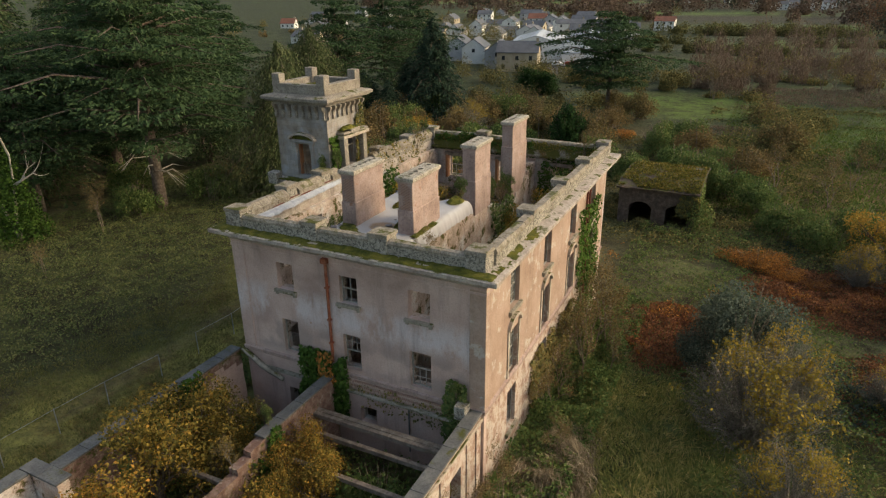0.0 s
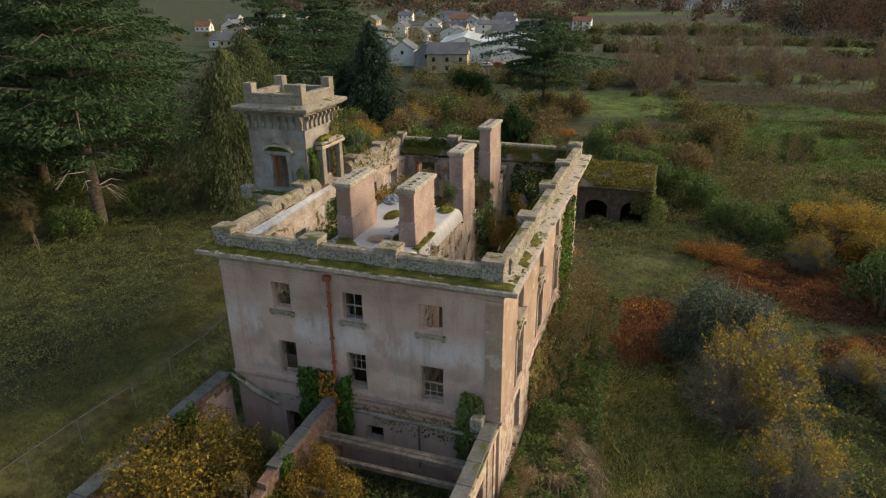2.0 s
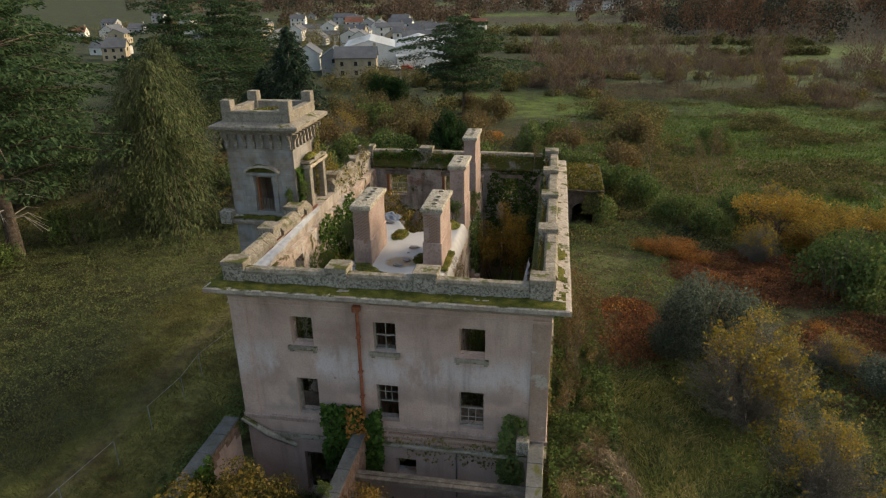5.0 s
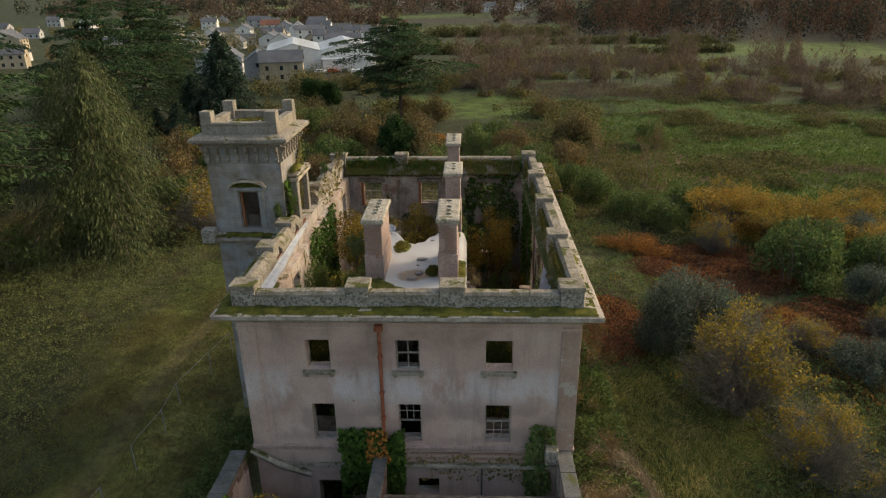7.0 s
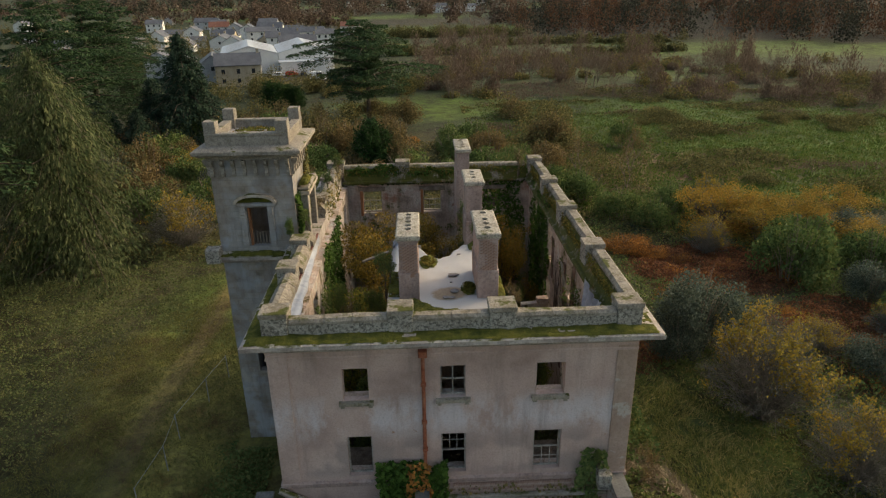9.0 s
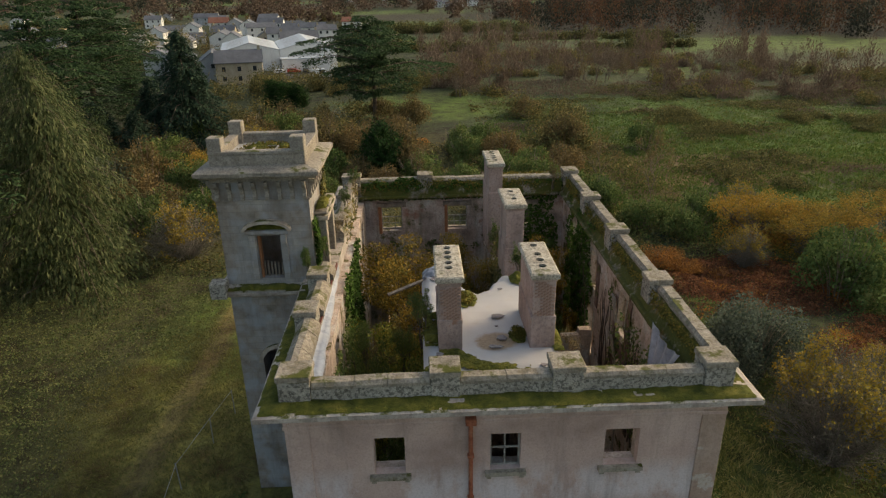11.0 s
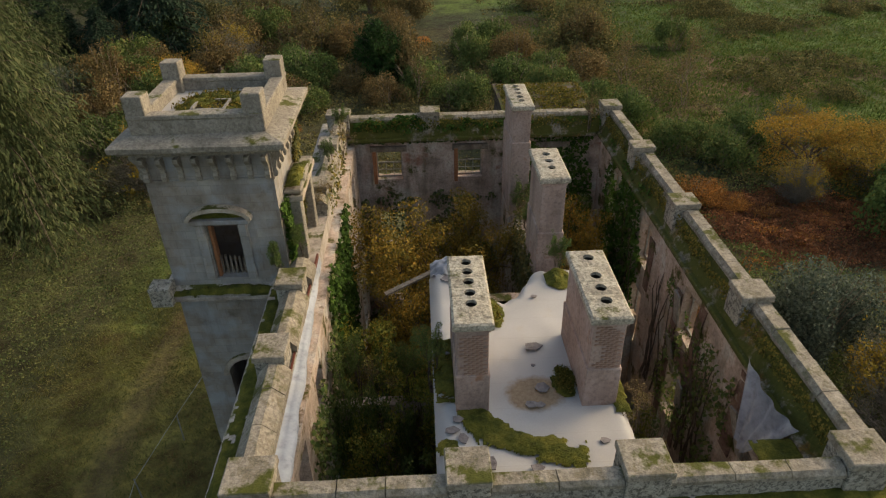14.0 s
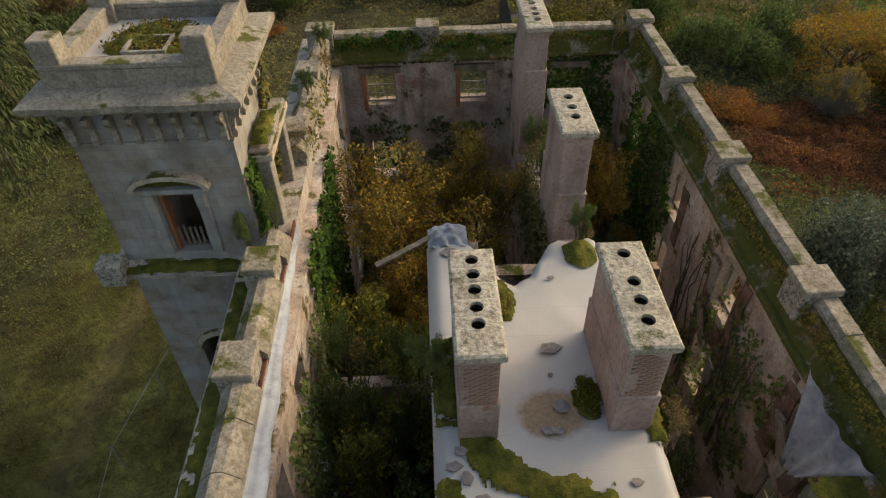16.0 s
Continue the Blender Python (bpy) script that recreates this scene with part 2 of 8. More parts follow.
M_COPING = surf("pale_coping", [(0.202, 0.172, 0.134), (0.302, 0.265, 0.214), (0.395, 0.353, 0.298)], 1.3, stain=((0.20, 0.17, 0.12), 2.2, 0.53), streak=((0.20, 0.175, 0.14), 3.0, 0.5), lichen=0.32, moss=0.28, bump=0.6)
M_CORNICE = surf("mossy_cornice", [(0.30, 0.25, 0.22), (0.42, 0.37, 0.33), (0.52, 0.48, 0.44)], 0.9, streak=((0.14, 0.12, 0.10), 1.6, 0.6), moss=0.3, bump=0.6)
M_CORNICE_DRY = surf("cornice_stone", [(0.30, 0.25, 0.20), (0.42, 0.36, 0.30), (0.50, 0.45, 0.38)], 0.9, streak=((0.16, 0.13, 0.10), 1.6, 0.5), moss=0.45, bump=0.6)
M_SILL = surf("sill_stone", [(0.20, 0.18, 0.14), (0.30, 0.27, 0.22), (0.36, 0.33, 0.28)], 1.5, stain=((0.12, 0.11, 0.06), 2.0, 0.56), moss=0.3, bump=0.6)
M_TSTONE = surf("tower_stone", [(0.198, 0.176, 0.149), (0.297, 0.266, 0.225), (0.378, 0.342, 0.297)], 0.9, stain=((0.24, 0.21, 0.175), 1.7, 0.56), streak=((0.17, 0.15, 0.125), 1.8, 0.5), lichen=0.28, moss=0.2, bump=0.6)
M_MOSSWALL = surf("mossy_inner_slope", [(0.16, 0.135, 0.105), (0.27, 0.24, 0.20), (0.36, 0.33, 0.28)], 1.2, stain=((0.17, 0.105, 0.025), 1.1, 0.5), lichen=0.5, moss_all=0.62, bump=0.8)
M_MOSS = surf("moss", [(0.035, 0.045, 0.008), (0.09, 0.095, 0.016), (0.17, 0.15, 0.03)], 2.0, 1.0, 1.0, 22.0)
M_STACK = surf("chimney_render", [(0.26, 0.185, 0.16), (0.36, 0.265, 0.235), (0.42, 0.33, 0.30)], 0.8, stain=((0.30, 0.16, 0.11), 1.6, 0.6), streak=((0.15, 0.12, 0.11), 1.5, 0.5))
M_CAP = surf("chimney_cap_stone", [(0.32, 0.28, 0.225), (0.44, 0.40, 0.33), (0.52, 0.48, 0.41)], 1.5, stain=((0.25, 0.22, 0.17), 3.0, 0.55), lichen=0.42, moss=0.15, bump=0.7)
# flue soot, and the painted shade of the tower's roof hatch
M_SOOT_SHADE = surf("soot_and_hatch_shade", [(0.012, 0.011, 0.010), (0.03, 0.027, 0.024)], 2.0)
M_BRICK = surf("old_brick", [(0.13, 0.075, 0.058), (0.20, 0.125, 0.10), (0.28, 0.21, 0.175)], 2.5, stain=((0.33, 0.28, 0.24), 2.0, 0.58), moss_all=0.2, bump=0.6)
M_MEMBRANE = membrane_mat()
M_PALEBRICK = surf("limewashed_brick", [(0.26, 0.14, 0.11), (0.40, 0.26, 0.21), (0.52, 0.42, 0.36)], 3.0, bump=0.6)
M_STRIP = surf("gutter_lining", [(0.25, 0.28, 0.33), (0.34, 0.37, 0.43), (0.40, 0.43, 0.48)], 0.5, 0.5, 0.25, 3.0, streak=((0.34, 0.32, 0.30), 1.0, 0.4))
M_TARP = surf("blue_grey_tarpaulin", [(0.16, 0.18, 0.22), (0.28, 0.30, 0.35), (0.38, 0.40, 0.44)], 0.8, 0.6, 0.5, 3.0)
M_DIRT = surf("leaf_dirt", [(0.16, 0.10, 0.055), (0.26, 0.18, 0.11)], 3.0, 1.0, 0.8, 20.0)
M_SLATE = surf("slate", [(0.13, 0.115, 0.12), (0.20, 0.18, 0.185), (0.26, 0.235, 0.23)], 2.0, 0.7, 0.4)
M_LEAD = surf("slate_grey_coping", [(0.075, 0.078, 0.08), (0.11, 0.112, 0.112), (0.15, 0.15, 0.145)], 1.2, 0.6, 0.4, moss=0.1)
M_RUST = surf("rusty_iron", [(0.20, 0.055, 0.03), (0.30, 0.10, 0.055), (0.36, 0.16, 0.10)], 2.5, 0.8, 0.4)
# iron of the side downpipes; also colours the painted gap shadow by the gutter
M_PIPE_GAP_SHADE = surf("red_iron_pipe_and_gap_shade", [(0.10, 0.03, 0.022), (0.16, 0.05, 0.035)], 2.5, 0.7, 0.4)
M_PAINT = surf("peeling_paint", [(0.18, 0.17, 0.155), (0.30, 0.285, 0.26), (0.42, 0.40, 0.37)], 3.0, 0.7, 0.5, stain=((0.2, 0.15, 0.11), 6.0, 0.58))
M_TIMBER = surf("grey_timber", [(0.12, 0.095, 0.075), (0.20, 0.165, 0.135), (0.28, 0.24, 0.20)], 2.5, 0.9, 0.6, streak=((0.09, 0.07, 0.05), 2.0, 0.5))
M_BOARD = surf("orange_timber", [(0.28, 0.12, 0.06), (0.36, 0.17, 0.09)], 2.0, 0.85, 0.5)
M_RUBBLE = surf("rubble", [(0.08, 0.072, 0.055), (0.16, 0.14, 0.11), (0.26, 0.225, 0.19)], 1.2, 1.0, 1.0, 7.0, moss_all=0.4, distance=0.2)
M_BARN = surf("rubble_stone", [(0.05, 0.038, 0.03), (0.10, 0.075, 0.06), (0.16, 0.125, 0.10)], 2.0, 0.95, 0.9, 6.0, distance=0.1)
M_BARNROOF = surf("mossy_slate_roof", [(0.055, 0.042, 0.034), (0.09, 0.068, 0.055), (0.12, 0.09, 0.07)], 0.8, 0.9, 0.6, moss=0.4)
M_BARK = surf("bark", [(0.06, 0.045, 0.035), (0.13, 0.10, 0.08), (0.20, 0.165, 0.135)], 3.0, 0.95, 0.9)
M_TWIG = surf("pale_twigs", [(0.12, 0.09, 0.07), (0.20, 0.16, 0.125), (0.27, 0.22, 0.18)], 1.5, 0.9, 0.3)
M_GREYTWIG = surf("grey_twigs", [(0.14, 0.126, 0.108), (0.203, 0.185, 0.164), (0.266, 0.245, 0.224)], 1.5, 0.9, 0.3)
M_DEADWOOD = surf("dead_wood", [(0.30, 0.26, 0.21), (0.44, 0.39, 0.33), (0.52, 0.47, 0.41)], 2.0, 0.85, 0.7)
M_WIRE = surf("galvanised_steel", [(0.30, 0.31, 0.31), (0.42, 0.42, 0.42)], 4.0, 0.5, 0.1, metal=0.5)
M_HOUSE_A = surf("white_render", [(0.62, 0.61, 0.58), (0.74, 0.73, 0.70)], 0.3)
M_HOUSE_B = surf("buff_stone_wall", [(0.34, 0.28, 0.20), (0.46, 0.40, 0.30)], 0.6)
M_HOUSE_C = surf("grey_render", [(0.34, 0.34, 0.35), (0.46, 0.46, 0.47)], 0.4)
M_ROOF_A = surf("slate_roof", [(0.085, 0.09, 0.105), (0.14, 0.145, 0.16)], 0.4, 0.6)
M_ROOF_B = surf("tile_roof", [(0.16, 0.07, 0.05), (0.24, 0.11, 0.08)], 0.4)
M_SHEET = surf("pale_sheet_roof", [(0.42, 0.46, 0.50), (0.52, 0.56, 0.60)], 0.08, 0.5, streak=((0.34, 0.37, 0.40), 0.4, 0.5))
M_ASPHALT = surf("asphalt", [(0.045, 0.045, 0.047), (0.075, 0.073, 0.072)], 0.3)
M_CARWHITE = Nodes("white_car_paint", 0.3).done((0.72, 0.73, 0.74))
M_CARRED = Nodes("red_car_paint", 0.3).done((0.42, 0.03, 0.03))
M_CARDARK = Nodes("dark_car_paint", 0.3).done((0.04, 0.045, 0.055))
M_RUBBER = Nodes("rubber", 0.8).done((0.02, 0.02, 0.02))


def glass_mat():
    n = Nodes("old_glass", 0.06)
    n.b.inputs["Transmission Weight"].default_value = 0.75
    n.b.inputs["Specular IOR Level"].default_value = 0.5
    return n.done(n.mix(n.ramp(n.noise(1.5), [(0.4, 0.0), (0.7, 1.0)]), (0.55, 0.6, 0.6), (0.30, 0.31, 0.28)), n.noise(0.8), 0.15)


M_GLASS = glass_mat()
M_PANE_FAR = Nodes("window_pane", 0.12).done((0.03, 0.035, 0.04))

L_CONIFER = leaf_mat("conifer_needles", [(0.018, 0.034, 0.016), (0.036, 0.060, 0.026), (0.056, 0.080, 0.034), (0.085, 0.10, 0.046)])
L_CEDAR = leaf_mat("cedar_needles", [(0.0144, 0.0302, 0.014), (0.0288, 0.0521, 0.0224), (0.0468, 0.0722, 0.0308)])
L_SPIRE = leaf_mat("spruce_needles", [(0.0088, 0.0198, 0.0132), (0.0198, 0.0374, 0.0242), (0.0352, 0.0572, 0.0352)])
L_WEEP = leaf_mat("weeping_needles", [(0.028, 0.040, 0.016), (0.050, 0.066, 0.028), (0.078, 0.094, 0.042), (0.11, 0.115, 0.055)])
L_TWIGGY = leaf_mat("bare_twigs", [(0.0577, 0.0405, 0.0297), (0.1026, 0.0729, 0.054), (0.1539, 0.1148, 0.0864)])
L_DARKWOOD = leaf_mat("dark_wood_leaves", [(0.018, 0.022, 0.018), (0.032, 0.036, 0.026), (0.052, 0.050, 0.034)])
L_DRY = leaf_mat("dry_canes", [(0.15, 0.12, 0.0825), (0.24, 0.195, 0.135), (0.33, 0.27, 0.195)])
L_LONGGRASS = leaf_mat("long_grass", [(0.0864, 0.1058, 0.034), (0.1498, 0.1663, 0.0535), (0.2304, 0.2218, 0.0826), (0.3744, 0.2898, 0.1337)])
L_YELLOWLEAF = leaf_mat("yellow_leaf_clusters", [(0.1326, 0.1105, 0.0243), (0.221, 0.1658, 0.0309), (0.3094, 0.2099, 0.0387)])
L_RUSSET = leaf_mat("russet_twigs", [(0.0421, 0.0224, 0.015), (0.0795, 0.0411, 0.0262), (0.1215, 0.0654, 0.0337)])
L_CYPRESS = leaf_mat("cypress_needles", [(0.010, 0.026, 0.008), (0.022, 0.050, 0.014), (0.040, 0.075, 0.022)])
L_GREEN = leaf_mat("green_leaves", [(0.0386, 0.0653, 0.0208), (0.0683, 0.104, 0.0327), (0.104, 0.1366, 0.0446), (0.1485, 0.1485, 0.0535)])
L_IVY = leaf_mat("ivy_leaves", [(0.016, 0.034, 0.008), (0.036, 0.072, 0.014), (0.065, 0.11, 0.022)])
L_YELLOW = leaf_mat("yellow_leaves", [(0.06, 0.058, 0.018), (0.12, 0.095, 0.024), (0.20, 0.135, 0.03), (0.26, 0.13, 0.03)])
L_GOLD = leaf_mat("gold_green_leaves", [(0.05, 0.058, 0.026), (0.085, 0.085, 0.034), (0.14, 0.115, 0.032), (0.22, 0.145, 0.034)])
L_ORANGE = leaf_mat("orange_leaves", [(0.10, 0.06, 0.024), (0.22, 0.10, 0.03), (0.38, 0.165, 0.04)])
L_OLIVE = leaf_mat("olive_leaves", [(0.039, 0.0442, 0.0182), (0.078, 0.078, 0.0312), (0.1235, 0.1105, 0.0442), (0.182, 0.1365, 0.052)])
L_GREYGREEN = leaf_mat("grey_green_leaves", [(0.03, 0.045, 0.033), (0.063, 0.081, 0.06), (0.12, 0.141, 0.108)])
L_BRACKEN = leaf_mat("dead_bracken", [(0.069, 0.0414, 0.023), (0.1323, 0.0575, 0.0322), (0.1898, 0.0828, 0.0391), (0.2415, 0.115, 0.046)])
L_BRAMBLE = leaf_mat("bramble_leaves", [(0.036, 0.0504, 0.0216), (0.0624, 0.084, 0.0336), (0.09, 0.1056, 0.0408), (0.12, 0.12, 0.0504)])
L_BROWN = leaf_mat("brown_twiggy_leaves", [(0.055, 0.042, 0.030), (0.085, 0.064, 0.044), (0.12, 0.09, 0.06)])
L_PITGREEN = leaf_mat("yellowing_green_leaves", [(0.081, 0.108, 0.0297), (0.1485, 0.1755, 0.0432), (0.243, 0.2295, 0.054), (0.3645, 0.2565, 0.0567)])
L_GREYTWIG = leaf_mat("grey_olive_leaves", [(0.0446, 0.0476, 0.0327), (0.0863, 0.0863, 0.0625), (0.1309, 0.1265, 0.0982)])
L_MARSH = leaf_mat("marsh_grass", [(0.027, 0.0459, 0.0108), (0.0486, 0.0837, 0.0175), (0.081, 0.1188, 0.0257), (0.135, 0.1242, 0.0459)])
L_GRASS = leaf_mat("grass_blades", [(0.066, 0.0748, 0.0242), (0.0902, 0.0968, 0.0308), (0.121, 0.1155, 0.0396), (0.154, 0.132, 0.055)])
L_TAN = leaf_mat("tan_leaves", [(0.066, 0.06, 0.0264), (0.12, 0.09, 0.0408), (0.18, 0.12, 0.054)])
L_AMBER = leaf_mat("amber_leaves", [(0.1012, 0.0884, 0.026), (0.1748, 0.13, 0.03), (0.2576, 0.1716, 0.036), (0.3036, 0.1716, 0.036)])
L_MOSS = leaf_mat("moss_tufts", [(0.045, 0.05, 0.012), (0.08, 0.08, 0.018), (0.13, 0.105, 0.025), (0.17, 0.12, 0.03)])
L_GREYGOLD = leaf_mat("grey_gold_leaves", [(0.055, 0.060, 0.040), (0.085, 0.085, 0.055), (0.11, 0.10, 0.055), (0.20, 0.14, 0.035), (0.30, 0.18, 0.04)])

# ---- building helpers ----


def bm_box(bm, x0, x1, y0, y1, z0, z1, bevel=0.0):
    vs = [bm.verts.new((x, y, z)) for z in (z0, z1) for y in (y0, y1) for x in (x0, x1)]
    fs = [bm.faces.new([vs[i] for i in q]) for q in ((0, 2, 3, 1), (4, 5, 7, 6), (0, 1, 5, 4), (1, 3, 7, 5), (3, 2, 6, 7), (2, 0, 4, 6))]
    if bevel:
        bmesh.ops.bevel(bm, geom=list({e for f in fs for e in f.edges}), offset=bevel, segments=1, affect="EDGES")
    return bm


def box(x0, x1, y0, y1, z0, z1, bevel=0.0):
    return bm_box(bmesh.new(), x0, x1, y0, y1, z0, z1, bevel)


def jitter(bm, amount, freq=1.3):
    for v in bm.verts:
        v.co += amount * noise.noise_vector(v.co * freq)
    return bm


def finish(name, bm, material):
    me = bpy.data.meshes.new(name)
    bm.normal_update()
    bm.to_mesh(me)
    bm.free()
    me.materials.append(material)
    return me


def thing(name, at, label, category, group="", kind=""):
    e = new(name)
    e.location = at
    e.empty_display_size = 0.3
    return tagged(e, label, category, group, kind)


def part(name, bm, material, parent, label="", local=False):
    """One mesh object under a thing or a part. The mesh is in the world's metres, or in its thing's own where local."""
    ob = new(name, bm if isinstance(bm, bpy.types.Mesh) else finish(name, bm, material))
    ob.parent = parent
    if not local and parent.type == "EMPTY":
        ob.matrix_parent_inverse = Matrix.Translation(-parent.location)
    if label:
        ob["label"] = label
    return ob


def solo(name, bm, material, label, category="", group="", kind=""):
    ob = new(name, bm if isinstance(bm, bpy.types.Mesh) else finish(name, bm, material))
    return tagged(ob, label, category, group, kind)


def wall_bm(axis, at, thick, u0, u1, z0, z1, holes=(), top=None, step=1.2, rough=0.012):
    """A wall along x (axis 'x', its outer face at y = at) or along y; thick may be negative. holes: (u0, u1, z0, z1[, arch rise]). top(u): a ragged top."""
    us = {u0, u1}
    zs = {z0, z1}
    for h in holes:
        us.update(h[:2])
        zs.update(h[2:4])
        if len(h) > 4:
            k = 14
            us.update(h[0] + (h[1] - h[0]) * i / k for i in range(1, k))
            zs.update(h[3] + h[4] * math.sqrt(1 - ((2 * i + 1) / k - 1) ** 2) for i in range(k // 2))
    st = step if top is None else 0.35
    us |= {u0 + st * i for i in range(1, int((u1 - u0) / st) + 1)}
    zs |= {z0 + st * i for i in range(1, int((z1 - z0) / st) + 1)}

    def clean(values):
        out = []
        for v in sorted(values):
            if not out or v - out[-1] > 1e-3:
                out.append(v)
        return out
    us, zs = [u for u in clean(us) if u0 - 1e-4 <= u <= u1 + 1e-4], [z for z in clean(zs) if z0 - 1e-4 <= z <= z1 + 1e-4]

    def solid(i, j):
        if i < 0 or j < 0 or i >= len(us) - 1 or j >= len(zs) - 1:
            return False
        u, z = (us[i] + us[i + 1]) / 2, (zs[j] + zs[j + 1]) / 2
        for h in holes:
            if h[0] < u < h[1] and h[2] < z < h[3]:
                return False
            if len(h) > 4 and h[0] < u < h[1] and h[3] <= z < h[3] + h[4] * math.sqrt(max(0.0, 1 - ((u - (h[0] + h[1]) / 2) / ((h[1] - h[0]) / 2)) ** 2)):
                return False
        return top is None or z < top(u)
    bm = bmesh.new()
    cache = {}

    def vert(i, j, s):
        key = (i, j, s)
        if key not in cache:
            w = at + thick * s
            co = Vector((us[i], w, zs[j])) if axis == "x" else Vector((w, us[i], zs[j]))
            if rough:
                co += rough * noise.noise_vector(co * 0.9) * (6.0 if top is not None and zs[j] > z0 + 1 else 1.0)
            cache[key] = bm.verts.new(co)
        return cache[key]
    for i in range(len(us) - 1):
        for j in range(len(zs) - 1):
            if not solid(i, j):
                continue
            for s in (0, 1):
                bm.faces.new([vert(i, j, s), vert(i + 1, j, s), vert(i + 1, j + 1, s), vert(i, j + 1, s)])
            for di, dj, a, b in ((-1, 0, (i, j), (i, j + 1)), (1, 0, (i + 1, j), (i + 1, j + 1)), (0, -1, (i, j), (i + 1, j)), (0, 1, (i, j + 1), (i + 1, j + 1))):
                if not solid(i + di, j + dj):
                    bm.faces.new([vert(*a, 0), vert(*b, 0), vert(*b, 1), vert(*a, 1)])
    bmesh.ops.recalc_face_normals(bm, faces=bm.faces)
    return bm


def sweep_ring(x0, x1, y0, y1, profile):
    """A moulding carried round a rectangle: profile of (outward, z) points, closed."""
    bm = bmesh.new()
    rings = []
    for o, z in profile:
        pts = []
        cs = [(x0 - o, y0 - o), (x1 + o, y0 - o), (x1 + o, y1 + o), (x0 - o, y1 + o)]
        for k in range(4):
            a, b = Vector(cs[k]), Vector(cs[(k + 1) % 4])
            n = 18
            pts += [a.lerp(b, i / n) for i in range(n)]
        rings.append([bm.verts.new((p.x, p.y, z)) for p in pts])
    m = len(rings[0])
    for r in range(len(rings)):
        a, b = rings[r], rings[(r + 1) % len(rings)]
        for i in range(m):
            bm.faces.new([a[i], a[(i + 1) % m], b[(i + 1) % m], b[i]])
    bmesh.ops.recalc_face_normals(bm, faces=bm.faces)
    return jitter(bm, 0.025, 1.1)


def arch_bm(axis, at, depth, u, z, half, rise, band):
    """A segmental hood moulding over an opening, in a wall along the axis."""
    bm = bmesh.new()
    n = 12
    rings = []
    for i in range(n + 1):
        a = math.pi * i / n
        cu, cz = math.cos(a), math.sin(a)
        ring = []
        for r, d in ((0, 0), (band, 0), (band, depth), (0, depth)):
            uu, zz = u - cu * (half + r), z + cz * (rise + r)
            ring.append(bm.verts.new((uu, at + d, zz) if axis == "x" else (at + d, uu, zz)))
        rings.append(ring)
    for a, b in zip(rings, rings[1:]):
        for k in range(4):
            bm.faces.new([a[k], a[(k + 1) % 4], b[(k + 1) % 4], b[k]])
    bm.faces.new(rings[0])
    bm.faces.new(rings[-1])
    bmesh.ops.recalc_face_normals(bm, faces=bm.faces)
    return bm


def tube(points, radii, sides=6, store=None):
    """A bent, tapered rod as (verts, quads), appended to store."""
    V, F = store if store is not None else ([], [])
    base = len(V)
    pts = [Vector(p) for p in points]
    for i, p in enumerate(pts):
        d = (pts[min(i + 1, len(pts) - 1)] - pts[max(i - 1, 0)]).normalized()
        u = d.orthogonal().normalized()
        w = d.cross(u)
        for k in range(sides):
            a = 2 * math.pi * k / sides
            V.append(tuple(p + radii[i] * (math.cos(a) * u + math.sin(a) * w)))
    for i in range(len(pts) - 1):
        for k in range(sides):
            a, b = base + i * sides + k, base + i * sides + (k + 1) % sides
            F.append((a, b, b + sides, a + sides))
    return V, F


def np_mesh(name, V, F, material):
    """A mesh of quads from arrays."""
    V, F = np.asarray(V, dtype=np.float32), np.asarray(F, dtype=np.int32)
    me = bpy.data.meshes.new(name)
    me.vertices.add(len(V))
    me.vertices.foreach_set("co", V.ravel())
    me.loops.add(F.size)
    me.loops.foreach_set("vertex_index", F.ravel())
    me.polygons.add(len(F))
    me.polygons.foreach_set("loop_start", np.arange(0, F.size, 4, dtype=np.int32))
    me.update(calc_edges=True)
    me.validate()
    me.materials.append(material)
    return me


def cards(P, N, size, aspect=0.55, rng=None, along=None):
    """Leaves: pointed quads at P facing N, lengths size."""
    rng = rng or np.random.default_rng(1)
    P, N = np.asarray(P, float), np.asarray(N, float)
    n = len(P)
    N = N / (np.linalg.norm(N, axis=1, keepdims=True) + 1e-9)
    r = rng.normal(size=(n, 3)) if along is None else np.asarray(along, float) + 0.35 * rng.normal(size=(n, 3))
    U = r - N * (r * N).sum(1, keepdims=True)
    U /= np.linalg.norm(U, axis=1, keepdims=True) + 1e-9
    W = np.cross(N, U)
    s = np.asarray(size, float).reshape(-1, 1) * np.ones((n, 1)) / 2
    lift = N * s * 0.35
    V = np.stack([P - U * s, P + W * s * aspect + lift, P + U * s, P - W * s * aspect + lift], 1).reshape(-1, 3)
    return V, np.arange(4 * n).reshape(-1, 4)


def blob_points(blobs, count, rng, shell=0.55):
    """Points and outward normals spread over overlapping ellipsoids, thick at the skin."""
    vol = np.array([(b[3] * b[4] * b[5]) ** (2 / 3) for b in blobs])
    pick = rng.choice(len(blobs), count, p=vol / vol.sum())
    B = np.array(blobs)[pick]
    d = rng.normal(size=(count, 3))
    d /= np.linalg.norm(d, axis=1, keepdims=True)
    r = shell + (1.12 - shell) * rng.random((count, 1)) ** 0.7
    P = B[:, :3] + d * r * B[:, 3:6]
    N = d + 0.75 * rng.normal(size=(count, 3))
    return P, N

# ---- ground ----


def smooth(a, b, x):
    t = min(1.0, max(0.0, (x - a) / (b - a)))
    return t * t * (3 - 2 * t)


